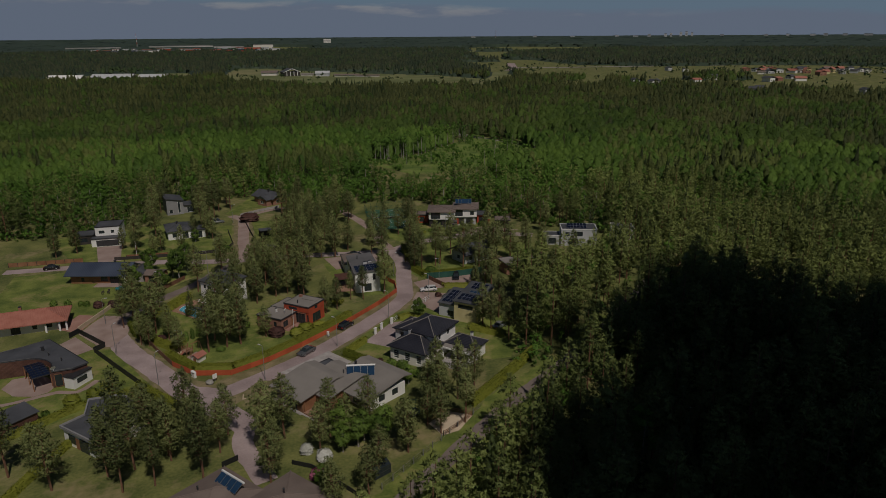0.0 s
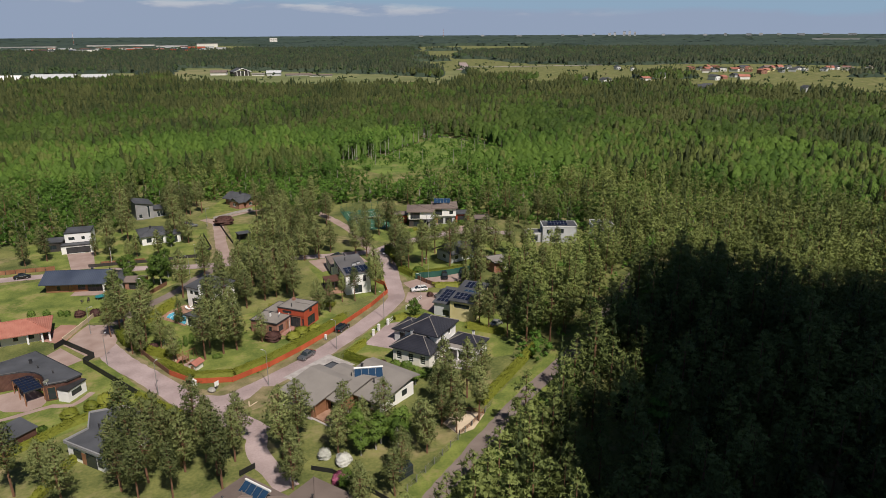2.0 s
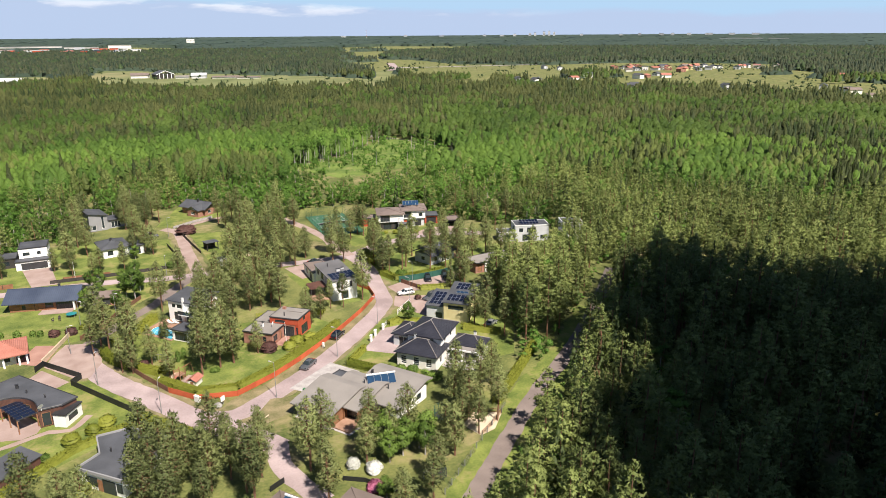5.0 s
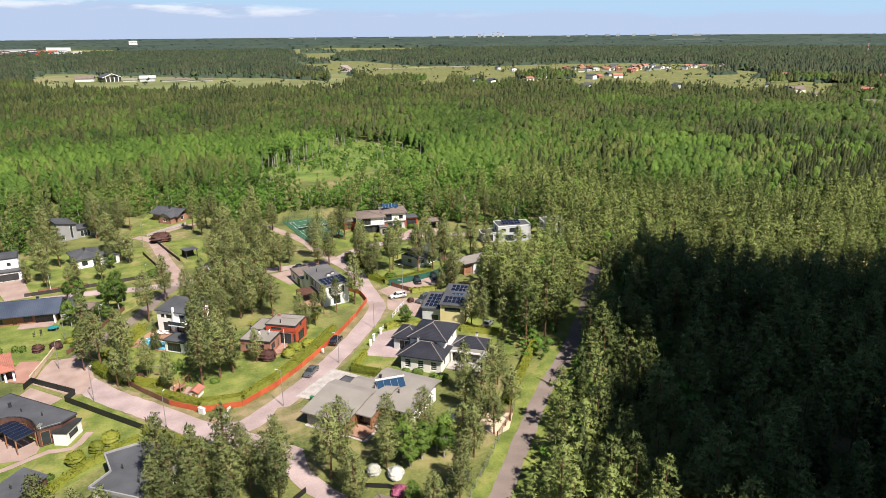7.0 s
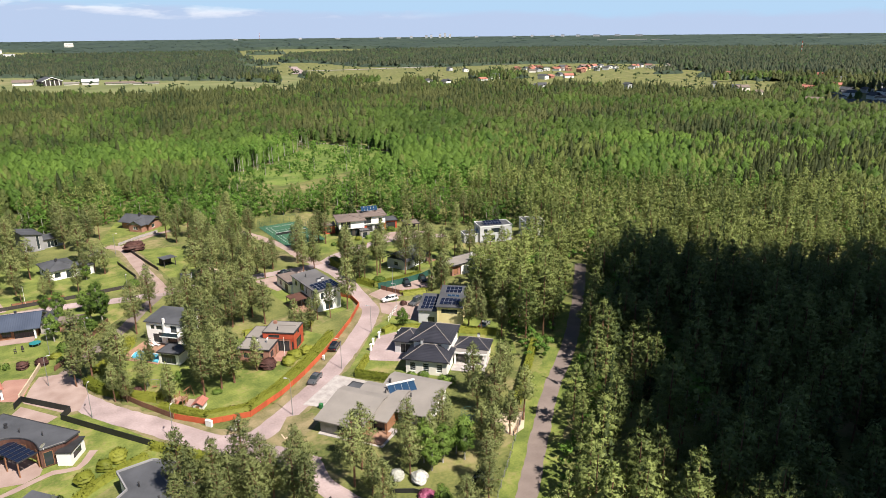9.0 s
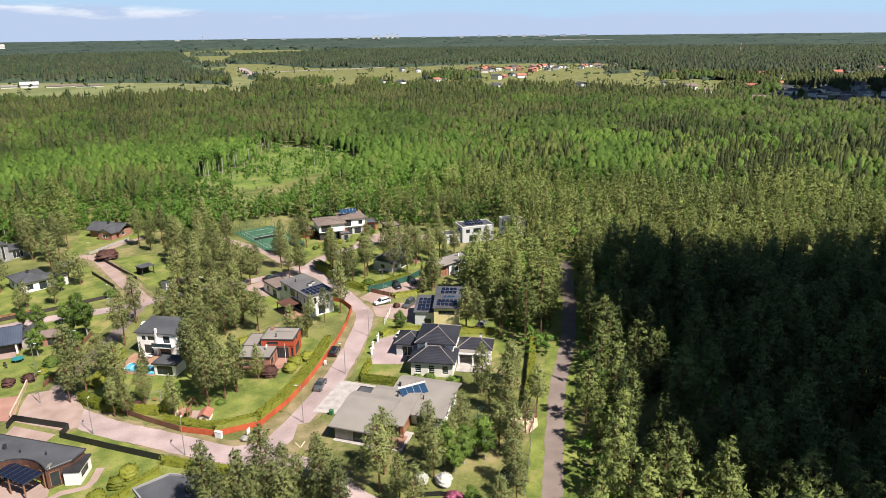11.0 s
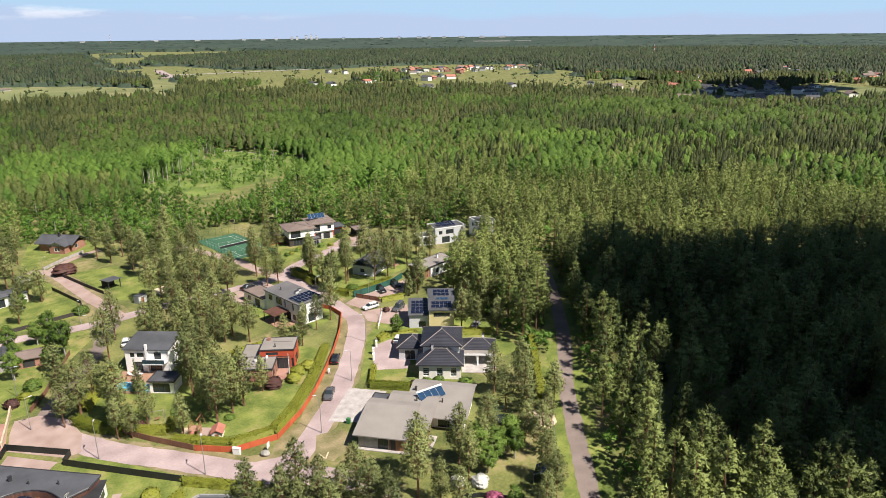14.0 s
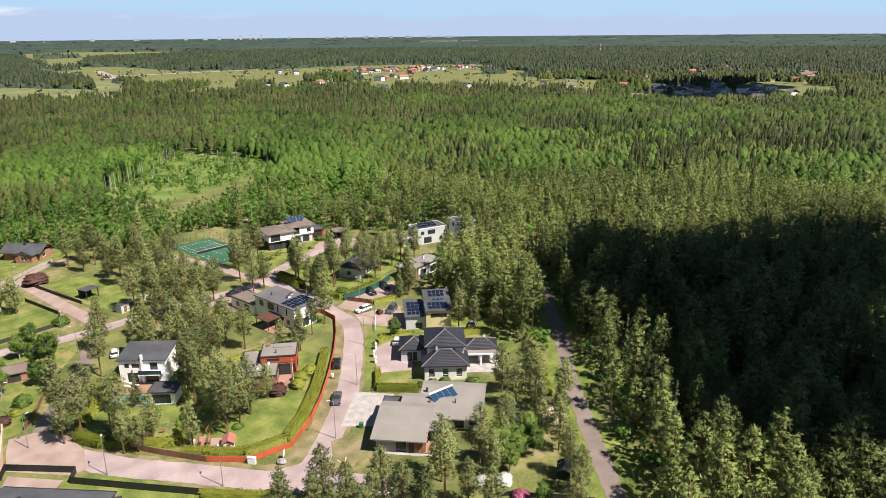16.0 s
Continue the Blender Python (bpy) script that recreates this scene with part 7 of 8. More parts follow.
plant(LEAF_KINDS, [(18.6, 182.4), (22.4, 186.6), (18.7, 191.0), (12.5, 189.2), (16.0, 174.4), (9.2, 175.6), (20.6, 178.8), (55.2, 82.0), (51.4, 82.6), (58.4, 81.2)], "tall leafy trees by the side road", 0.9, 1.2)
plant(SPRUCE_KINDS, [(123.8, 165.6), (99.6, 147.5), (24.5, 150.5), (36.5, 134)], "young spruces on lawns", 0.7, 1.0)


# ---- hedges, shrubs, fences ----
hedge([(20.6, 127.5), (26.6, 118.6), (34.0, 116.6), (41.0, 120.2), (48.2, 125.2), (55.5, 131.2), (62.5, 137.4)], 1.6, 1.5, "long clipped yellow-green hedge behind the red fence", seed=1)
hedge([(57.6, 116.2), (62.4, 109.4)], 1.3, 1.5, "clipped green hedge beside the white villa", seed=2)
hedge([(58.2, 116.6), (63.2, 121.4)], 1.1, 1.4, "clipped green hedge beside the white villa", seed=3)
hedge([(73.6, 131.4), (76.5, 132.0), (82.5, 127.6)], 1.3, 1.3, "clipped green hedge between two gardens", seed=4)
hedge([(88.7, 120.7), (94.8, 114.2)], 1.6, 1.4, "clipped green hedge behind the yellow house", seed=5)
hedge([(86.8, 166.4), (88.3, 160.2), (94, 159.0), (103.5, 159.4)], 1.7, 1.6, "broad clipped hedge along the car park", seed=6)
hedge([(11.3, 147.2), (12.8, 142), (16, 137.2)], 1.8, 1.7, "tall clipped yellow-green hedge", seed=7)
hedge([(17, 136.2), (21.2, 131.2), (23.2, 133.4)], 1.5, 1.5, "clipped yellow-green hedge by the street", seed=8)
hedge([(13.8, 150.8), (19.5, 156.8), (23.4, 163.2)], 2.2, 1.6, "broad clipped yellow-green hedge along the side road", seed=9)
hedge([(15.9, 114.8), (19.2, 110.2), (23.5, 104.2)], 1.3, 1.2, "low green hedge at the street corner", seed=10)
hedge([(-14, 95.5), (-5.4, 100.9), (0.1, 104.9), (4.4, 108.3), (8.3, 110.3), (14.2, 112.4)], 1.2, 1.2, "low green hedge between lawns", seed=11)
hedge([(76.6, 87.0), (86.5, 95.0), (97.5, 104.2)], 1.4, 1.8, "tall hedge along the forest lane", seed=12)
hedge([(89.2, 186.4), (88.8, 179.5), (87.4, 174.0)], 2.2, 2.2, "tall rounded hedge along the road", seed=15)
hedge([(91.2, 149.6), (97.4, 147.6)], 1.6, 1.2, "clipped yellow-green hedge beside the forecourt", seed=16)
hedge([(46.5, 150.8), (56, 149.5), (62, 146.2)], 1.2, 1.3, "clipped hedge behind the red house", seed=13)
hedge([(6.5, 96.5), (2.5, 88), (0, 82)], 1.2, 1.2, "low green hedge between gardens", seed=14)
for k, (x, y, r, hh, mt, lb) in enumerate((
        (4.4, 111.4, 1.45, 2.2, "hedge", "round clipped bush on a lawn"), (7.8, 113.2, 1.25, 2.0, "hedge", "round clipped bush on a lawn"), (10.2, 114.7, 1.5, 2.3, "hedge", "round clipped bush on a lawn"),
        (0.2, 108.9, 0.8, 0.8, "leaves", "small round bush on a lawn"), (44.2, 131.2, 1.9, 2.3, "purple", "dark purple-leaved shrub by the red house"), (42.6, 241, 3.3, 3.2, "purple", "dark purple-leaved shrub by the gravel drive"),
        (45.4, 81.4, 1.1, 1.9, "blossom", "shrub covered in white blossom"), (47.8, 78.7, 1.4, 1.9, "blossom", "shrub covered in white blossom"), (46.3, 74.6, 1.5, 1.1, "pinkbloom", "low shrub covered in pink blossom"),
        (66.5, 108.7, 1.1, 1.3, "leaves", "round green bush by the villa wall"), (68.4, 106.9, 1.3, 1.5, "leaves", "round green bush by the villa wall"), (71.2, 101.9, 1.6, 1.8, "leaves", "round green bush by the villa wall"), (64.2, 110.4, 0.8, 1.0, "purple", "small purple bush by the villa wall"),
        (33.2, 203.4, 2.0, 2.2, "leaves", "large round bush inside a fence corner"), (48.5, 130.4, 1.6, 1.8, "hedge", "spreading bright bush by the red house"), (51, 132.2, 1.6, 2.0, "hedge", "spreading bright bush by the red house"), (54.2, 133.0, 1.5, 1.8, "hedge", "spreading bright bush by the red house"),
        (123.7, 207.0, 1.6, 1.6, "leaves", "round bush before a modern house"), (112, 203, 1.2, 1.4, "leaves", "round bush before a modern house"), (108.5, 204, 1.3, 1.3, "hedge", "round bush before a modern house"), (115.2, 201.6, 1.0, 1.0, "hedge", "round bush before a modern house"),
        (7.9, 165.6, 1.2, 1.1, "hedge", "yellow-green bush by the side road"), (5, 163.5, 1.4, 1.7, "purple", "dark red-leaved bush by the forecourt"), (8.8, 162, 1.1, 1.3, "leaves", "green bush by the side road"), (10.5, 168.5, 1.6, 2.2, "leaves", "green bush by the side road"),
        (87.5, 143.6, 0.9, 1.2, "purple", "small dark bush on the forecourt"), (90.5, 160.6, 2.0, 2.6, "leaves", "large dark green bush by the car park"), (31.6, 127.5, 1.0, 0.7, "leaves", "low bush on the lawn"), (37.2, 139, 1.2, 1.6, "leaves", "bush at the lawn's edge"),
        (-1.5, 165.8, 0.7, 1.5, "leaves", "young conifer in a row"), (-3.2, 166.4, 0.7, 1.5, "leaves", "young conifer in a row"), (-6.4, 167.6, 0.9, 1.7, "leaves", "young conifer in a row"), (-10, 169, 0.9, 1.6, "leaves", "young conifer in a row"), (1.4, 164, 1.2, 1.7, "purple", "dark red-leaved bush by the lawn"),
        (24.1, 134.8, 0.55, 2.6, "leaves", "narrow columnar conifer on a lawn"), (25.4, 135.7, 0.5, 2.8, "leaves", "narrow columnar conifer on a lawn"), (26.7, 136.6, 0.6, 2.9, "leaves", "narrow columnar conifer on a lawn"), (105.4, 206.0, 1.0, 0.9, "hedge", "yellow-green bush before a modern house"), (103.4, 204.6, 0.8, 1.2, "leaves", "green bush before a modern house"), (100.8, 204.0, 0.9, 0.7, "hedge", "yellow-green bush before a modern house"), (107, 197.6, 0.9, 0.8, "hedge", "yellow-green bush beside the road"), (98.4, 203.4, 0.9, 1.1, "leaves", "green bush before a modern house"), (18.4, 137.3, 1.2, 1.3, "purple", "dark round bush on the lawn"))):
    shrub("bush", x, y, r, hh, mt, lb, 300 + k)


def fence(name, pts, h, mat, label, step=2.5, th=0.06, rails=False, post="darktrim", bar=0.03):
    """A fence of posts and board panels along a line."""
    f = thing(name, pose(pts[0][0], pts[0][1], 0), label, "fence")
    o = Vector((pts[0][0], pts[0][1], 0))
    for a, b in zip(pts, pts[1:]):
        a, b = Vector((*a, 0)) - o, Vector((*b, 0)) - o
        n = max(1, round((b - a).length / step))
        turn = Matrix.Rotation(math.atan2(b.y - a.y, b.x - a.x), 4, "Z")
        for k in range(n):
            p, ln = a.lerp(b, k / n), (b - a).length / n
            m = Matrix.Translation(p) @ turn
            part("post", box(bmesh.new(), -0.06, 0.06, -0.06, 0.06, 0, h + 0.08, m), post, f)
            if rails:
                for zz in (0.25, 0.6, 0.95):
                    part("rail", box(bmesh.new(), 0.07, ln - 0.07, -bar, bar, h * zz - bar, h * zz + bar, m), mat, f)
            else:
                pb = part("panel", box(bmesh.new(), 0.07, ln - 0.07, -th / 2, th / 2, 0.05, h, m), mat, f)
                part("top_rail", box(bmesh.new(), 0.07, ln - 0.07, -th / 2 - 0.02, th / 2 + 0.02, h + 0.002, h + 0.05, m), mat, pb)
    return f


fence("board_fence", [(21.8, 122.4), (26.2, 116.6), (33.6, 114.4), (41.7, 118.4), (49, 123.4), (56.2, 129.2), (63.6, 135.6), (71, 142.6), (77.6, 150), (78.6, 156), (76.8, 161)], 1.15, "redfence", "bright orange-red board fence along the street", post="redfence")
fence("board_fence", [(14.9, 139), (17.9, 131.2), (21.7, 122.6)], 1.15, "brownfence", "red-brown board fence along the street", post="brownfence")
fence("panel_fence", [(-2.1, 145.2), (-0.6, 147.6), (6.5, 137.4), (4.6, 135.2), (10.2, 125.4), (15.9, 115.6)], 1.25, "blackfence", "black panel fence round the brown house", post="blackfence")
fence("garden_fence", [(40.9, 240), (42.0, 226), (43.2, 213.3)], 1.0, "darkwood", "dark slatted fence along the gravel road")
fence("garden_fence", [(34.6, 228), (36, 210.4), (33, 203.2), (18.8, 203.4), (0, 205.2)], 1.0, "darkwood", "dark slatted fence round a lawn")
fence("garden_fence", [(-30, 208), (-9, 206.4)], 1.3, "wood", "brown board fence by the road")
fence("garden_fence", [(3.5, 206), (16, 204.6)], 1.2, "wood", "brown board fence by the road")
fence("garden_fence", [(6.8, 158.4), (11.2, 163.6), (16.5, 172), (22, 180)], 1.1, "brownfence", "red-brown board fence along the side road", post="brownfence")
fence("mesh_fence", [(88.6, 158.0), (94, 157.3), (99, 157.2), (103.4, 157.6), (108.6, 159.2)], 1.7, "greenmesh", "green screened mesh fence round the car park", post="greenmesh")
fence("garden_fence", [(88.9, 157.2), (90.2, 153.2), (91.6, 149.4)], 1.2, "brownfence", "brown slatted gate and fence of the car park")
fence("sliding_gate", [(78.4, 136.7), (81.6, 139.6), (84.8, 142.4)], 1.3, "trim", "white slatted sliding gate before the yellow house", rails=True, post="trim")
fence("sliding_gate", [(71.8, 130.2), (73.6, 132.2)], 1.2, "trim", "white slatted gate of the villa", rails=True, post="trim")
fence("wire_fence", [(55.2, 68.0), (65.9, 76.4), (78.3, 86.1)], 1.2, "steel", "thin wire fence on posts along the lane", rails=True, post="steel", bar=0.008)
fence("garden_wall", [(39.5, 249.5), (47, 254.6), (55, 258.8)], 0.9, "concrete", "low pale wall beside the gravel drive", post="concrete", th=0.2)
fence("garden_wall", [(5.0, 163.8), (3.4, 159.4), (1.2, 154.0), (-0.9, 149.0)], 1.0, "sand", "low sand-coloured wall beside the turning place", post="sand", th=0.25)
fence("yard_fence", [(68.8, 79.4), (71.9, 81.2), (75.8, 84.0), (72, 87), (67.4, 84)], 0.9, "wood", "wooden rail fence round a sandy yard", rails=True)
fence("garden_fence", [(31.6, 81.7), (34.2, 83.0)], 1.0, "blackfence", "dark panel fence of a yard", post="blackfence")
fence("garden_fence", [(42.6, 79.0), (45.5, 76.9), (50.5, 68.9), (52.6, 65)], 0.8, "blackfence", "dark panel fence behind flowering shrubs", post="blackfence")


def gate_pillar(x, y, rz):
    p = thing("gate_pillar", pose(x, y, 0, 0, 0, rz), "white rendered gate pillar with a flat cap", "pillar", "pillars along the street")
    part("shaft", box(bmesh.new(), -0.35, 0.35, -0.2, 0.2, 0, 1.5, bevel=0.02), "white", p)
    part("cap", box(bmesh.new(), -0.42, 0.42, -0.27, 0.27, 1.502, 1.6, bevel=0.02), "trim", p)


for x, y in ((71.4, 129.7), (68.4, 127.4), (66.4, 125.1)):
    gate_pillar(x, y, 44)

# ---- street lamps ----
def street_lamp(x, y, rz, h=7.0):
    p = thing("street_lamp", pose(x, y, 0, 0, 0, rz), "slender galvanised street lamp with a flat grey head", "street lamp", "street lamps")
    part("base", tube(bmesh.new(), (0, 0, 0), (0, 0, 0.9), 0.10, 0.09, 10), "steel", p)
    part("pole", tube(bmesh.new(), (0, 0, 0.9), (0, 0, h), 0.07, 0.045, 8), "steel", p)
    part("arm", tube(bmesh.new(), (0, 0, h), (0.7, 0, h + 0.12), 0.035, 0.03, 6), "steel", p)
    hd = part("head", box(bmesh.new(), 0.6, 1.25, -0.13, 0.13, h + 0.07, h + 0.17, bevel=0.03), "palewall", p)
    part("lens", box(bmesh.new(), 0.68, 1.18, -0.1, 0.1, h + 0.05, h + 0.069), "glass", hd)


for x, y, rz, hh in ((40.2, 110.2, 130, 7.6), (19.5, 114.7, 60, 7.0), (9.4, 132.6, 60, 7.0), (4.7, 151.6, 0, 6.6), (15.2, 168, -50, 7.0), (30.6, 196.6, -90, 6.4), (28.3, 183.4, 140, 6.6), (56.8, 121.3, 130, 6.9), (71.6, 133.6, 130, 6.9), (84.6, 142.6, 130, 6.9), (91.2, 154.6, 180, 6.9), (80.0, 163.4, 0, 6.9), (7.1, 167.4, -40, 6.6), (36.6, 240, 0, 6.8), (107.2, 198.8, -90, 7.0)):
    street_lamp(x, y, rz, hh)


# ---- cars ----
def car(x, y, rz, paint, label, tall=1.45, length=4.6, estate=False):
    """A car, nose along +x: body, glasshouse, wheels, lights."""
    c = thing("car", pose(x, y, 0.06, 0, 0, rz), label, "car", "parked cars")
    hl, w = length / 2, 0.89
    rear = -hl + (0.25 if estate else 0.75)
    # the flank's outline: sill, tail, belt line, bonnet and nose
    side = [(-hl + 0.12, 0.22), (-hl, 0.42), (-hl + 0.02, 0.70), (-hl + 0.12, 0.90), (rear + 0.1, 0.98), (0.2, 0.97), (1.05, 0.93), (hl - 0.55, 0.80), (hl - 0.14, 0.66), (hl, 0.46), (hl - 0.10, 0.22)]
    bm = bmesh.new()
    rows = []
    for yy, s, tuck in ((-w, 0.80, 0.16), (-w * 0.97, 0.93, 0.05), (-w * 0.78, 1.0, 0.0), (0.0, 1.03, -0.03), (w * 0.78, 1.0, 0.0), (w * 0.97, 0.93, 0.05), (w, 0.80, 0.16)):
        rows.append([bm.verts.new((px - math.copysign(tuck, px) * (abs(px) / hl) ** 3, yy, 0.22 + (pz - 0.22) * s)) for px, pz in side])
    for a, b in zip(rows, rows[1:]):
        for i in range(len(side) - 1):
            bm.faces.new((a[i], a[i + 1], b[i + 1], b[i]))
        bm.faces.new((a[-1], a[0], b[0], b[-1]))
    bm.faces.new(rows[0])
    bm.faces.new(rows[-1][::-1])
    bmesh.ops.recalc_face_normals(bm, faces=bm.faces)
    for f in bm.faces:
        f.smooth = True
    part("body", bm, paint, c)
    back = rear + (0.22 if estate else 0.55)
    bm = bmesh.new()
    lo = [(rear, -0.70), (rear + 0.15, -0.80), (0.95, -0.80), (1.2, -0.62), (1.2, 0.62), (0.95, 0.80), (rear + 0.15, 0.80), (rear, 0.70)]
    hi = [(back, -0.50), (back + 0.15, -0.60), (0.22, -0.60), (0.38, -0.46), (0.38, 0.46), (0.22, 0.60), (back + 0.15, 0.60), (back, 0.50)]
    a = [bm.verts.new((px, py, 0.90)) for px, py in lo]
    b = [bm.verts.new((px, py, tall - 0.05)) for px, py in hi]
    for i in range(8):
        bm.faces.new((a[i], a[(i + 1) % 8], b[(i + 1) % 8], b[i]))
    bm.faces.new(b)
    part("glasshouse", bm, "glass", c)
    bm = bmesh.new()
    a = [bm.verts.new((px * 1.01, py * 1.05, tall - 0.07)) for px, py in hi]
    b = [bm.verts.new((px * 0.97, py * 0.92, tall - 0.01)) for px, py in hi]
    top = bm.verts.new(((back + 0.3) / 2, 0, tall + 0.03))
    for i in range(8):
        bm.faces.new((a[i], a[(i + 1) % 8], b[(i + 1) % 8], b[i]))
        bm.faces.new((b[i], b[(i + 1) % 8], top))
    part("roof_panel", bm, paint, c)
    for px in (rear + 0.5, -0.35, 0.62):
        for sy in (-1, 1):
            part("pillar", tube(bmesh.new(), (px, sy * 0.81, 0.92), (px * 0.55 + 0.05, sy * 0.615, tall - 0.06), 0.045, 0.04, 5), paint, c)
    for wx in (-hl + 0.85, hl - 0.9):
        for wy in (-0.8, 0.8):
            s = math.copysign(1, wy)
            t = part("wheel", tube(bmesh.new(), (wx, wy - 0.1 * s, 0.28), (wx, wy + 0.1 * s, 0.28), 0.33, 0.33, 14), "rubber", c)
            part("rim", tube(bmesh.new(), (wx, wy + 0.1 * s, 0.28), (wx, wy + 0.115 * s, 0.28), 0.21, 0.19, 10), "steel", t)
    for wy in (-0.66, 0.66):
        part("headlight", box(bmesh.new(), hl - 0.2, hl - 0.03, wy - 0.16, wy + 0.16, 0.6, 0.72), "glass", c)
        part("tail_light", box(bmesh.new(), -hl - 0.035, -hl + 0.08, wy - 0.13, wy + 0.13, 0.66, 0.82), "carred", c)
        part("mirror", box(bmesh.new(), 0.75, 0.9, math.copysign(0.93, wy) - 0.07, math.copysign(0.93, wy) + 0.07, 0.98, 1.1), paint, c)
    return c


car(49.7, 119.9, 221, "cargrey", "dark grey saloon car parked beside the street")
car(60.4, 131.2, 44, "carblack", "black estate car parked on the red-paved verge", 1.6, 4.7, True)
car(86.2, 148.4, 172, "carwhite", "white estate car parked at the junction", 1.5, 4.7, True)
car(96.6, 155.6, 250, "carblack", "black car parked in the fenced car park", 1.6, 4.5, True)
car(102.2, 155.6, 250, "carblack", "black car parked in the fenced car park", 1.6, 4.5, True)
car(90.6, 142.2, 200, "cargrey", "dark grey van parked before the yellow house", 1.9, 4.9, True)
car(95.6, 119.6, 30, "carsilver", "silver car parked behind the yellow house", 1.45, 4.4)
car(77.0, 128.0, 30, "carwhite", "white covered car beside the villa", 1.5, 4.2, True)
car(33.0, 175.6, 60, "carwhite", "white car parked behind the pool house", 1.5, 4.5, True)
car(31.0, 241.6, 10, "carsilver", "pale van parked by a garden", 2.0, 5.0, True)
car(72.6, 186.0, 5, "carblack", "black car parked by the road", 1.45, 4.4)
car(-17, 202, 5, "carblack", "dark car parked by the road", 1.5, 4.4)

# ---- tennis court ----
ct = thing("tennis_court", pose(93.4, 226.8, 0, 0, 0, -4), "green hard tennis court inside a mesh fence", "tennis court")
part("surface", box(bmesh.new(), -7.4, 7.4, -14.6, 14.6, 0.0, 0.06), "court", ct)
bm = bmesh.new()
for a, b, c_, d in ((-5.49, -5.41, -11.9, 11.9), (5.41, 5.49, -11.9, 11.9), (-4.12, -4.06, -11.9, 11.9), (4.06, 4.12, -11.9, 11.9), (-5.4, 5.4, -11.9, -11.8), (-5.4, 5.4, 11.8, 11.9), (-4.05, 4.05, -6.43, -6.37), (-4.05, 4.05, 6.37, 6.43), (-0.03, 0.03, -6.36, 6.36)):
    box(bm, a, b, c_, d, 0.061, 0.066)
part("line", bm, "trim", ct, "white court lines")
part("net", box(bmesh.new(), -5.6, 5.6, -0.02, 0.02, 0.07, 0.9), "blackfence", ct)
part("net_tape", box(bmesh.new(), -5.6, 5.6, -0.03, 0.03, 0.9, 0.97), "trim", ct)
for px in (-5.7, 5.7):
    part("net_post", tube(bmesh.new(), (px, 0, 0.06), (px, 0, 1.07), 0.05, 0.05, 8), "steel", ct)
for x0, y0, x1, y1 in ((-7.5, -14.7, 7.5, -14.7), (7.5, -14.7, 7.5, 14.7), (7.5, 14.7, -7.5, 14.7), (-7.5, 14.7, -7.5, -14.7)):
    n = 6 if x0 != x1 else 12
    for k in range(n):
        px, py = x0 + (x1 - x0) * k / n, y0 + (y1 - y0) * k / n
        part("fence_post", tube(bmesh.new(), (px, py, 0), (px, py, 3.0), 0.035, 0.035, 6), "greenmesh", ct)
    a, b = Vector((x0, y0, 0)), Vector((x1, y1, 0))
    for z in (0.1, 1.5, 2.95):
        part("fence_rail", tube(bmesh.new(), a + Vector((0, 0, z)), b + Vector((0, 0, z)), 0.02, 0.02, 4), "greenmesh", ct)
    ln = (b - a).length
    bm = bmesh.new()
    for k in range(int(ln / 0.5)):
        p = a.lerp(b, k * 0.5 / ln)
        tube(bm, p + Vector((0, 0, 0.12)), p + Vector((0, 0, 2.93)), 0.006, 0.006, 3)
    part("mesh_panel", bm, "greenmesh", ct)["kind"] = "stuff"

# ---- garden things ----
gh = thing("greenhouse", pose(55.6, 72.2, 0, 0, 0, 25), "small glazed greenhouse with a dark frame", "greenhouse")
for py in (-1.1, 1.1):
    for pz in (0.1, 0.9, 1.68):
        part("rail", box(bmesh.new(), -1.64, 1.64, py - 0.03, py + 0.03, pz - 0.03, pz + 0.03), "darktrim", gh)
    for k in range(2):
        part("pane", box(bmesh.new(), -1.55 + 1.6 * k, -0.05 + 1.6 * k, py - 0.01, py + 0.01, 0.14, 1.64), "glass", gh)
for px in (-1.6, 0, 1.6):
    for py in (-1.1, 1.1):
        part("post", box(bmesh.new(), px - 0.04, px + 0.04, py - 0.04, py + 0.04, 0, 1.7), "darktrim", gh)
part("ridge_bar", tube(bmesh.new(), (-1.7, 0, 2.3), (1.7, 0, 2.3), 0.04, 0.04, 6), "darktrim", gh)
for s in (-1, 1):
    for k in range(3):
        part("pane", slab(bmesh.new(), [(-1.65 + 1.1 * k, s * 1.15, 1.72), (-0.6 + 1.1 * k, s * 1.15, 1.72), (-0.6 + 1.1 * k, s * 0.03, 2.3), (-1.65 + 1.1 * k, s * 0.03, 2.3)], [(0, 1, 2, 3) if s < 0 else (3, 2, 1, 0)], 0.02), "glass", gh)
ph = thing("playhouse", pose(27.0, 123.6, 0, 0, 0, 50), "small white playhouse with a red roof in the garden", "playhouse")
part("wall", box(bmesh.new(), -1.2, 1.2, -0.9, 0.9, 0, 1.3), "cream", ph)
part("roof", slab(bmesh.new(), [(-1.5, -1.2, 1.3), (1.5, -1.2, 1.3), (1.5, 0, 2.0), (-1.5, 0, 2.0), (1.5, 1.2, 1.3), (-1.5, 1.2, 1.3)], [(0, 1, 2, 3), (3, 2, 4, 5)], 0.08), "roofred", ph)
part("door", box(bmesh.new(), -1.23, -1.19, -0.35, 0.35, 0.02, 1.1), "wood", ph)
sheet("patio", [(23.6, 125.4), (26.4, 128.4), (28.4, 126), (25.6, 123.0)], 0.055, "paving", "paved seat in the garden beside a playhouse")
pt = thing("play_tower", pose(24.6, 127.4, 0, 0, 0, 40), "orange-brown wooden climbing tower with a short slide", "play tower")
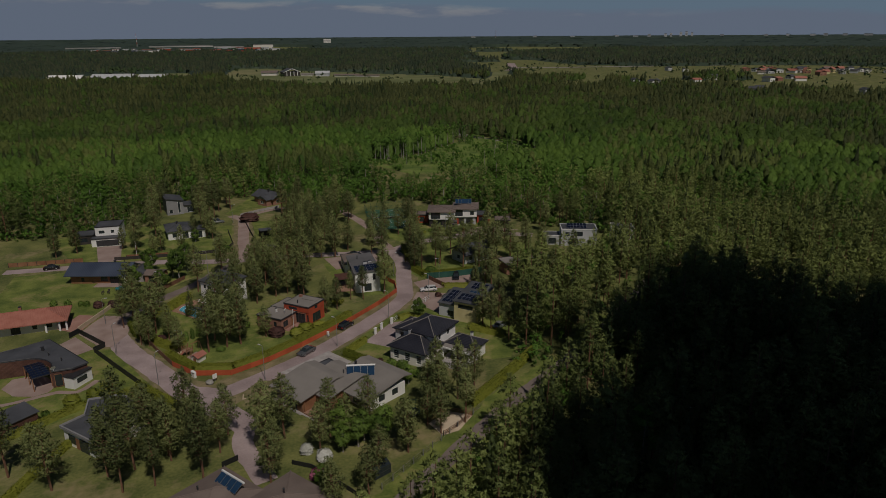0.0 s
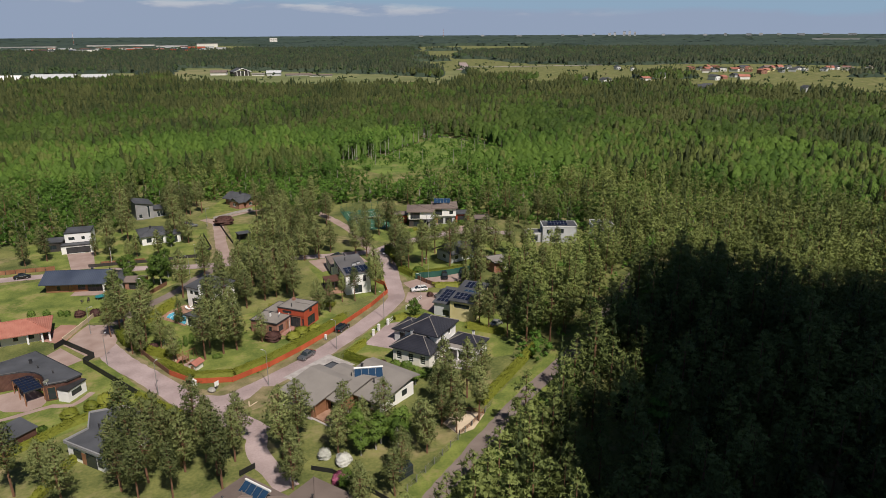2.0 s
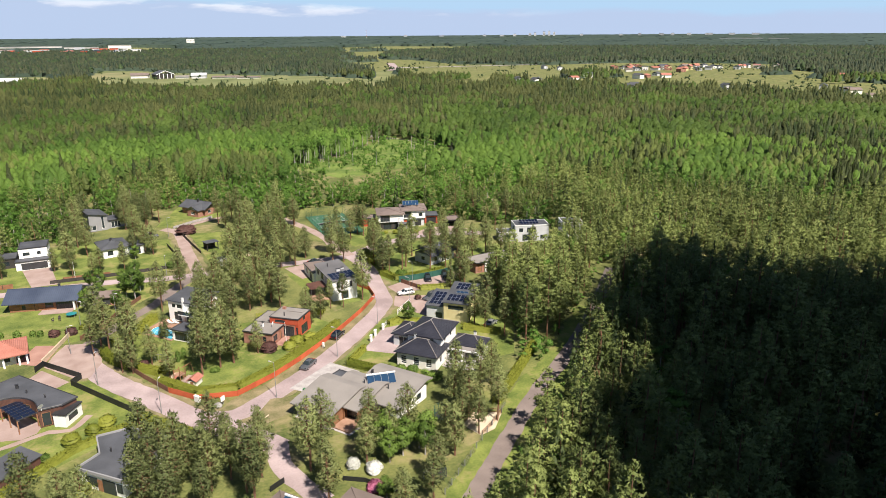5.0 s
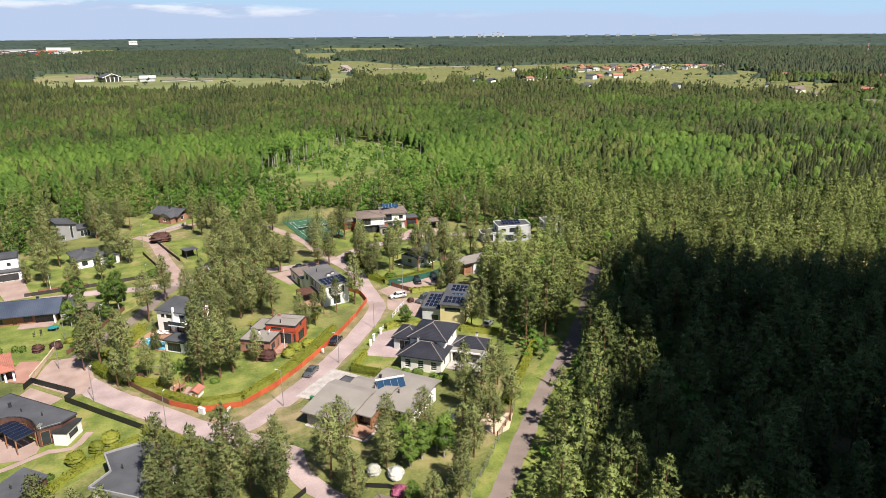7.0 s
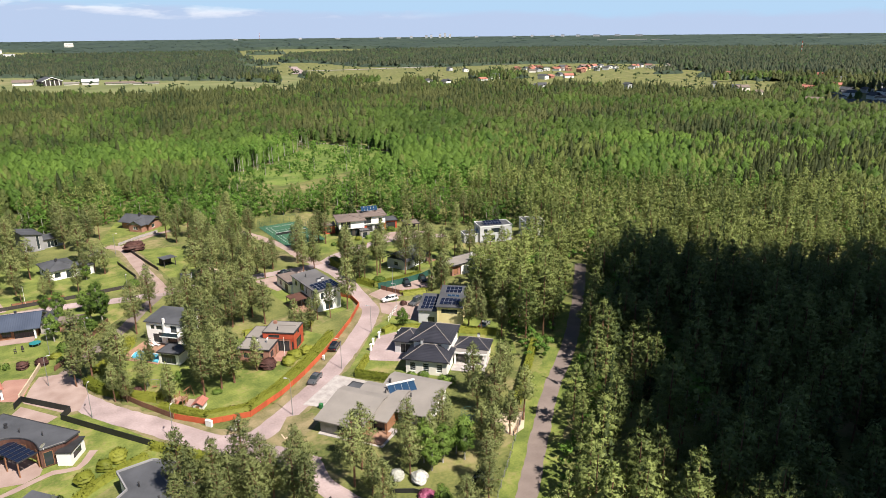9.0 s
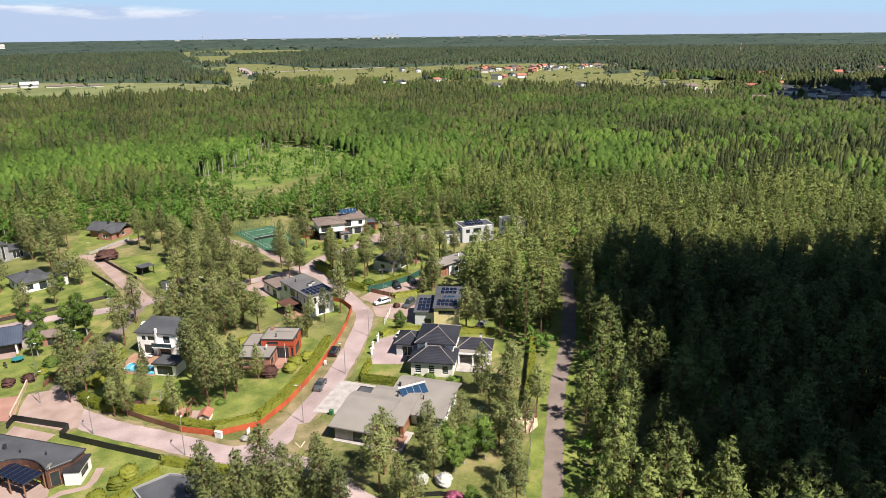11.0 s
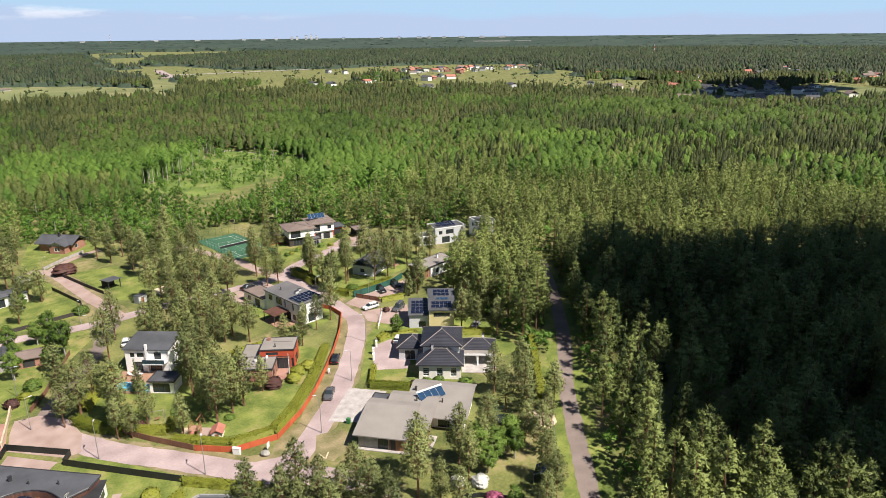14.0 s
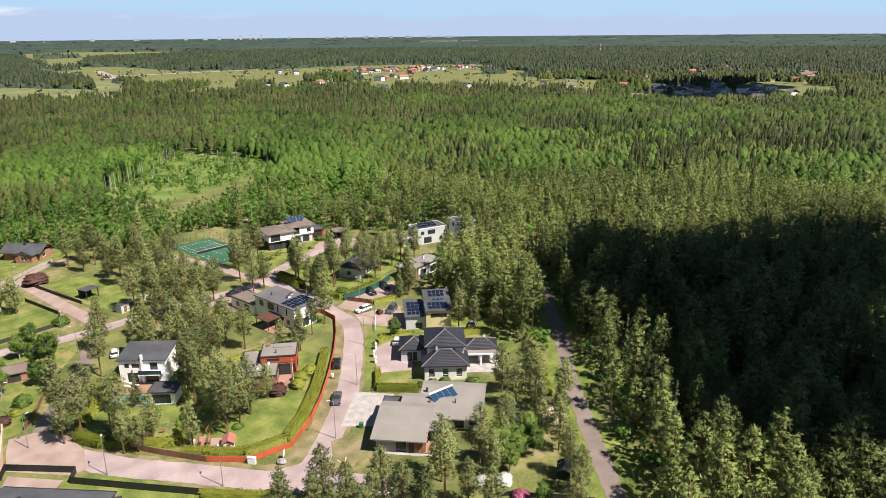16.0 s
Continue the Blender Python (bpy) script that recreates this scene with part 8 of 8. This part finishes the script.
for px in (-0.8, 0.8):
    for py in (-0.8, 0.8):
        part("post", box(bmesh.new(), px - 0.06, px + 0.06, py - 0.06, py + 0.06, 0, 2.3), "wood", pt)
part("platform", box(bmesh.new(), -0.9, 0.9, -0.9, 0.9, 1.1, 1.2), "deck", pt)
for py in (-0.8, 0.8):
    for zz in (1.5, 1.85):
        part("rail", box(bmesh.new(), -0.74, 0.74, py - 0.03, py + 0.03, zz, zz + 0.12), "wood", pt)
part("beam", box(bmesh.new(), 0.87, 3.4, -0.06, 0.06, 2.12, 2.26), "wood", pt)
for py in (-0.7, 0.7):
    part("swing_leg", tube(bmesh.new(), (3.3, py, 0), (3.3, py * 0.08, 2.2), 0.06, 0.05, 6), "wood", pt)
part("slide", slab(bmesh.new(), [(-0.92, -0.3, 1.2), (-0.92, 0.3, 1.2), (-2.7, 0.3, 0.25), (-2.7, -0.3, 0.25)], [(3, 2, 1, 0)], 0.06), "roofred", pt)
for k in range(4):
    part("rung", box(bmesh.new(), -0.3, 0.3, -1.0 - 0.03, -0.97 + 0.03, 0.2 + 0.25 * k, 0.26 + 0.25 * k), "wood", pt)
part("sand_box", box(bmesh.new(), -1.2, 1.6, 1.1, 2.6, 0.0, 0.22), "sand", pt)
tp = thing("trampoline", pose(5.2, 175.7, 0), "round garden trampoline with a turquoise mat", "trampoline")
part("mat", tube(bmesh.new(), (0, 0, 0.76), (0, 0, 0.8), 1.25, 1.25, 24), "teal", tp)
for k in range(6):
    a = k * math.pi / 3
    part("leg", tube(bmesh.new(), (1.2 * math.cos(a), 1.2 * math.sin(a), 0), (1.2 * math.cos(a), 1.2 * math.sin(a), 0.76), 0.035, 0.035, 6), "steel", tp)
tn = thing("netted_trampoline", pose(65.2, 87.6, 0), "round trampoline with a dark green safety net", "trampoline")
part("mat", tube(bmesh.new(), (0, 0, 0.76), (0, 0, 0.8), 1.5, 1.5, 24), "darktrim", tn)
for k in range(8):
    a = k * math.pi / 4
    part("post", tube(bmesh.new(), (1.55 * math.cos(a), 1.55 * math.sin(a), 0), (1.55 * math.cos(a), 1.55 * math.sin(a), 2.5), 0.035, 0.035, 6), "greenmesh", tn)
for z_ in (0.78, 1.3, 1.9, 2.48):
    bm = bmesh.new()
    for k in range(24):
        a, b = k * math.pi / 12, (k + 1) * math.pi / 12
        tube(bm, (1.55 * math.cos(a), 1.55 * math.sin(a), z_), (1.55 * math.cos(b), 1.55 * math.sin(b), z_), 0.03, 0.03, 4)
    part("net_hoop", bm, "greenmesh", tn)
pr = thing("plank_frame", pose(36.0, 104.0, 0.05, 0, 0, 62), "two pale planks of a small wooden frame on the soil", "frame")
for a in (-24, 24):
    part("plank", box(bmesh.new(), -1.0, 1.0, -0.11, 0.11, 0.0, 0.06, Matrix.Translation((0, 0.42 * (1 if a > 0 else -1), 0)) @ Matrix.Rotation(radians(a), 4, "Z")), "sand", pr)
sw = thing("swing_frame", pose(22.0, 137.0, 0, 0, 0, -30), "small metal garden swing on the lawn", "swing")
for px in (-1.3, 1.3):
    for py in (-0.7, 0.7):
        part("leg", tube(bmesh.new(), (px, py, 0), (px, 0, 2.1), 0.04, 0.04, 6), "steel", sw)
part("crossbar", tube(bmesh.new(), (-1.4, 0, 2.1), (1.4, 0, 2.1), 0.05, 0.05, 6), "steel", sw)
part("seat", box(bmesh.new(), -0.5, 0.5, -0.2, 0.2, 0.5, 0.56), "wood", sw)
for px in (-0.45, 0.45):
    part("chain", tube(bmesh.new(), (px, 0, 0.55), (px, 0, 2.1), 0.015, 0.015, 4), "steel", sw)
for k, (x, y) in enumerate(((25.9, 158.5), (27.1, 157.9))):
    lg = thing("sun_lounger", pose(x + 0.8, y - 0.2, 0.17, 0, 0, 120), "white reclining lounger on the pool deck", "lounger", "loungers by the pool")
    part("bed", box(bmesh.new(), -0.9, 0.4, -0.3, 0.3, 0.28, 0.36), "trim", lg)
    part("backrest", slab(bmesh.new(), [(0.4, -0.3, 0.36), (0.95, -0.3, 0.8), (0.95, 0.3, 0.8), (0.4, 0.3, 0.36)], [(0, 1, 2, 3)], 0.07), "trim", lg)
    for px in (-0.75, 0.25):
        for py in (-0.25, 0.25):
            part("leg", box(bmesh.new(), px - 0.03, px + 0.03, py - 0.03, py + 0.03, 0, 0.28), "steel", lg)
bn = thing("wheelie_bin", pose(45.6, 109.0, 0.05, 0, 0, 30), "green plastic wheeled rubbish bin", "bin")
part("body", box(bmesh.new(), -0.3, 0.3, -0.35, 0.35, 0.05, 0.95, bevel=0.03), "greenplastic", bn)
part("lid", box(bmesh.new(), -0.33, 0.33, -0.38, 0.38, 0.955, 1.03, bevel=0.02), "greenplastic", bn)
rk = new("boulder", bpy.data.meshes.new("boulder"))
bm = bmesh.new()
bmesh.ops.create_icosphere(bm, subdivisions=3, radius=0.8)
for v in bm.verts:
    v.co *= 1 + 0.22 * noise.noise(v.co * 1.6)
    v.co.z *= 0.62
bm.to_mesh(rk.data)
bm.free()
rk.data.materials.append(M["rock"])
rk.matrix_world = pose(29.4, 112.0, 0.35)
tagged(rk, "large pale boulder on the corner verge", "boulder")
sg = thing("notice_board", pose(30.4, 112.6, 0, 0, 0, 35), "white notice board on a post by the boulder", "sign")
part("post", box(bmesh.new(), -0.05, 0.05, -0.05, 0.05, 0, 1.0), "steel", sg)
part("board", box(bmesh.new(), -0.5, 0.5, -0.04, 0.04, 0.7, 1.75), "trim", sg)
mb = thing("corner_box", pose(26.2, 116.0, 0, 0, 0, -60), "white cabinet at the corner of the red fence", "cabinet")
part("body", box(bmesh.new(), -0.7, 0.7, -0.25, 0.25, 0, 1.2, bevel=0.02), "trim", mb)
part("lid", box(bmesh.new(), -0.75, 0.75, -0.3, 0.3, 1.202, 1.28), "white", mb)
mb = thing("corner_box", pose(55.6, 127.4, 0, 0, 0, 40), "small white cabinet beside the red fence", "cabinet")
part("body", box(bmesh.new(), -0.25, 0.25, -0.2, 0.2, 0, 1.1, bevel=0.02), "trim", mb)
part("lid", box(bmesh.new(), -0.28, 0.28, -0.23, 0.23, 1.102, 1.15), "white", mb)
for x, y, hh in ((29.2, 226.2, 7.4), (6.6, 205.6, 5.5)):
    fp = thing("flagpole", pose(x, y, 0), "slim white flagpole standing on a lawn", "flagpole", "flagpoles")
    part("pole", tube(bmesh.new(), (0, 0, 0), (0, 0, hh), 0.06, 0.03, 8), "trim", fp)
    part("finial", tube(bmesh.new(), (0, 0, hh), (0, 0, hh + 0.15), 0.07, 0.02, 8), "steel", fp)
for k in range(4):
    x, y = 3.0 + 1.5 * (k % 2), 172.6 + 1.2 * (k // 2)
    gc = thing("garden_chair", pose(x - 2, y + 1.0, 0.14, 0, 0, 90 * k), "dark garden chair on the terrace", "chair", "chairs on the terrace")
    part("seat", box(bmesh.new(), -0.25, 0.25, -0.25, 0.25, 0.4, 0.46), "darkwood", gc)
    part("backrest", box(bmesh.new(), -0.25, -0.2, -0.25, 0.25, 0.46, 0.9), "darkwood", gc)
    for px in (-0.2, 0.2):
        for py in (-0.2, 0.2):
            part("leg", box(bmesh.new(), px - 0.025, px + 0.025, py - 0.025, py + 0.025, 0, 0.4), "darkwood", gc)

# ---- distance ----
def far_house(x, y, rz, wall, roof, label, w=9.0, d=12.0, h=3.6, up=2.6, group="houses of the far villages"):
    z = float(rise(x, y))
    f = thing("far_house", pose(x, y, z, 0, 0, rz), label, "house", group)
    part("wall", box(bmesh.new(), -w / 2, w / 2, -d / 2, d / 2, 0, h), wall, f)
    o = 0.6
    part("roof", slab(bmesh.new(), [(-w / 2 - o, -d / 2 - o, h), (-w / 2 - o, d / 2 + o, h), (0, d / 2 + o, h + up), (0, -d / 2 - o, h + up), (w / 2 + o, d / 2 + o, h), (w / 2 + o, -d / 2 - o, h)], [(3, 2, 1, 0), (5, 4, 2, 3)], 0.3), roof, f)
    for s in (-1, 1):
        for k in (-1, 1):
            part("window", box(bmesh.new(), k * w / 4 - 0.7, k * w / 4 + 0.7, s * d / 2 - 0.05, s * d / 2 + 0.05, 1.0, 2.6), "glass", f)
    return f


g_far = random.Random(4)
LOOKS = [("white", "roofred", "white house with a red roof in a far village"), ("cream", "roofbrown", "cream house with a brown roof in a far village"), ("white", "roofslate", "white house with a dark roof in a far village"), ("yellow", "roofred", "yellow house with a red roof in a far village"), ("palewall", "roofslate", "grey house with a dark roof in a far village"), ("brick", "roofred", "brick house with a red roof in a far village")]
for x, y in FAR_SPOTS:
    wl_, rf_, lb_ = LOOKS[g_far.randrange(len(LOOKS))] if x > 940 or y > 400 else LOOKS[g_far.choice((1, 2, 4, 4, 2))]
    far_house(x, y, g_far.uniform(0, 180), wl_, rf_, lb_, g_far.uniform(8, 12), g_far.uniform(10, 15), g_far.uniform(3.4, 6.0), g_far.uniform(1.8, 3.4))

bz = thing("barn", pose(150, 1190, 0, 0, 0, 8), "large dark-fronted barn with pale gable trim", "barn")
part("wall", box(bmesh.new(), -13, 13, -10, 20, 0, 7), "darkwood", bz)
part("roof", slab(bmesh.new(), [(-14.5, -11, 6.8), (-14.5, 21, 6.8), (0, 21, 12.5), (0, -11, 12.5), (14.5, 21, 6.8), (14.5, -11, 6.8)], [(3, 2, 1, 0), (5, 4, 2, 3)], 0.6), "roofslate", bz)
for px in (-9, -3, 3, 9):
    part("front_post", box(bmesh.new(), px - 0.5, px + 0.5, -10.6, -10.05, 0, 8), "trim", bz)
part("gable_trim", slab(bmesh.new(), [(-14.5, -11.3, 7.0), (0, -11.3, 12.8), (14.5, -11.3, 7.0), (14.5, -11.05, 7.0), (0, -11.05, 12.8), (-14.5, -11.05, 7.0)], [(0, 1, 4, 5), (1, 2, 3, 4)], 0.9), "trim", bz)
# the three at negative x stand in for greenhouses, with solid walls
for x, y, w, d, hh, mt, rf in ((118, 1222, 26, 16, 5, "cream", "roofbrown"), (176, 1176, 20, 8, 3, "cream", "roofgrey"), (200, 1165, 22, 18, 5, "palewall", "palewall"), (236, 1140, 40, 8, 2.6, "cream", "roofbrown"), (266, 1112, 36, 6, 2.6, "cream", "roofbrown"), (-122, 1185, 62, 30, 4, "palewall", "palewall"), (-64, 1196, 44, 20, 4, "palewall", "palewall"), (-190, 1192, 50, 26, 4, "palewall", "white")):
    f = thing("farm_shed", pose(x, y, 0, 0, 0, -14), "long low pale farm building at the field's edge", "shed", "farm sheds")
    part("wall", box(bmesh.new(), -w / 2, w / 2, -d / 2, d / 2, 0, hh), mt, f)
    part("roof", slab(bmesh.new(), [(-w / 2 - 1, -d / 2 - 1, hh), (w / 2 + 1, -d / 2 - 1, hh), (w / 2 + 1, 0, hh + d * 0.2), (-w / 2 - 1, 0, hh + d * 0.2), (w / 2 + 1, d / 2 + 1, hh), (-w / 2 - 1, d / 2 + 1, hh)], [(0, 1, 2, 3), (3, 2, 4, 5)], 0.4), rf, f)


def at_bearing(r, deg):
    return r * math.sin(radians(deg)), r * math.cos(radians(deg))


def tower_block(r, deg, w, d, z1, mat, label, group="blocks of the far town"):
    x, y = at_bearing(r, deg)
    z0 = float(rise(x, y))
    f = thing("tower_block", pose(x, y, z0, 0, 0, -deg), label, "building", group)
    part("wall", box(bmesh.new(), -w / 2, w / 2, -d / 2, d / 2, 0, z1 - z0), mat, f)
    part("roof", box(bmesh.new(), -w / 2 - 0.5, w / 2 + 0.5, -d / 2 - 0.5, d / 2 + 0.5, z1 - z0 + 0.01, z1 - z0 + 1.2), "roofslate", f)
    for k in range(3):
        zz = (z1 - z0) * (k + 1.5) / 5
        part("window_band", box(bmesh.new(), -w / 2 + 1, w / 2 - 1, -d / 2 - 0.1, -d / 2 + 0.1, zz, zz + 1.5), "glass", f)


tower_block(3800, 8.9, 38, 14, 41, "cream", "broad pale apartment block above the distant woods")
for deg, w, z1 in ((31.6, 30, 46), (33.0, 40, 44), (34.0, 26, 50), (35.2, 24, 54), (35.6, 20, 57), (36.3, 22, 63), (36.7, 20, 66), (37.1, 18, 60), (39.2, 26, 47), (42.2, 30, 46), (43.6, 24, 49), (45.2, 40, 48), (46.0, 30, 50), (47.2, 34, 49), (48.6, 60, 48), (50.2, 50, 48), (51.8, 60, 47), (20.4, 40, 44), (25.3, 30, 46), (28.2, 44, 43)):
    tower_block(4700, deg, w * 0.7, 20, z1, "palewall", "grey city block on the skyline")
# the blocks at 50.9, 53.4 and 62.1 degrees stand in for sand pits
for deg, r, w, z1 in ((50.9, 3900, 200, 26), (53.4, 3900, 90, 25), (62.1, 3800, 170, 18), (64.5, 4200, 50, 27), (-2.0, 3300, 260, 20), (1.5, 3100, 120, 18), (4.0, 3400, 90, 20), (-8, 3200, 200, 18)):
    x, y = at_bearing(r, deg)
    f = thing("warehouse", pose(x, y, float(rise(x, y)), 0, 0, -deg), "long pale block among the far woods", "warehouse", "far warehouses")
    part("wall", box(bmesh.new(), -w / 2, w / 2, -20, 20, 0, z1 - float(rise(x, y))), "cream", f)
    part("roof", box(bmesh.new(), -w / 2 - 1, w / 2 + 1, -21, 21, z1 - float(rise(x, y)) + 0.01, z1 - float(rise(x, y)) + 1.5), "concrete", f)


for k in range(46):
    deg, r = g_far.uniform(-8, 6), g_far.uniform(2500, 3000)
    x, y = at_bearing(r, deg)
    z_ = float(rise(x, y))
    f = thing("town_building", pose(x, y, z_, 0, 0, -deg + g_far.uniform(-20, 20)), "small pale building of the far town", "building", "buildings of the far town")
    w, d, hh = g_far.uniform(12, 36), g_far.uniform(10, 20), g_far.uniform(12, 17)
    part("wall", box(bmesh.new(), -w / 2, w / 2, -d / 2, d / 2, 0, hh), g_far.choice(["white", "white", "cream", "palewall", "red", "roofblue"]), f)
    part("roof", box(bmesh.new(), -w / 2 - 0.6, w / 2 + 0.6, -d / 2 - 0.6, d / 2 + 0.6, hh + 0.01, hh + 1.4), g_far.choice(["roofred", "roofslate", "palewall"]), f)


def mast(x, y, h, label):
    m_ = thing("radio_mast", pose(x, y, float(rise(x, y))), label, "mast", "radio masts")
    for k in range(7):
        z0, z1 = h * k / 7, h * (k + 1) / 7
        r0, r1 = 1.7 * (1 - k / 7) + 0.3, 1.7 * (1 - (k + 1) / 7) + 0.3
        bm = bmesh.new()
        for a in (45, 135, 225, 315):
            c_, s_ = math.cos(radians(a)), math.sin(radians(a))
            tube(bm, (c_ * r0, s_ * r0, z0), (c_ * r1, s_ * r1, z1), 0.25, 0.25, 5)
            c2, s2 = math.cos(radians(a + 90)), math.sin(radians(a + 90))
            tube(bm, (c_ * r0, s_ * r0, z0), (c2 * r1, s2 * r1, z1), 0.16, 0.16, 4)
        part("section", bm, "redfence" if k % 2 == 0 else "trim", m_)


mast(1852, 937, 40, "red and white lattice radio mast rising from the woods")
x, y = at_bearing(4600, 22.2)
mast(x, y, 58, "thin radio mast on the skyline")
x, y = at_bearing(3500, -5.1)
mast(x, y, 66, "thin radio mast on the skyline")


# ---- clouds overhead ----
def cumulus(outline, base, seed, label):
    """A drifting cumulus, lumpy on top and flat below, that floats off towards the sun above the outlined land."""
    g_ = np.random.default_rng(seed)
    xs, ys = [p[0] for p in outline], [p[1] for p in outline]
    off = TO_SUN * (base / TO_SUN.z)
    bm = bmesh.new()
    n = 0
    for k in range(4000):
        x, y = g_.uniform(min(xs), max(xs)), g_.uniform(min(ys), max(ys))
        if not inside([x], [y], outline)[0]:
            continue
        r = g_.uniform(0.07, 0.13) * (max(xs) - min(xs))
        bmesh.ops.create_icosphere(bm, subdivisions=2, radius=1.0, matrix=Matrix.LocRotScale((x + off.x, y + off.y, base + r * 0.1), None, (r, r, r * 0.35)))
        n += 1
        if n > 110:
            break
    for v in bm.verts:
        v.co += Vector((noise.noise(v.co * 0.05), noise.noise(v.co * 0.05 + Vector((9, 0, 0))), 0.4 * noise.noise(v.co * 0.06))) * 7
    ob = new("cloud", mesh_of("cloud", bm, M["cloud"]))
    tagged(ob, label, "cloud")


cumulus([(74, 44), (86, 63), (106, 96), (139, 124), (165, 122), (180, 104), (194, 82), (240, 48), (240, -40), (130, -60), (70, 5), (66, 26)], 620, 3, "fair-weather cumulus cloud drifting high above the woods")
cumulus([(690, 300), (780, 330), (880, 350), (960, 330), (940, 250), (820, 230), (700, 240)], 620, 5, "second fair-weather cumulus cloud above the far village")
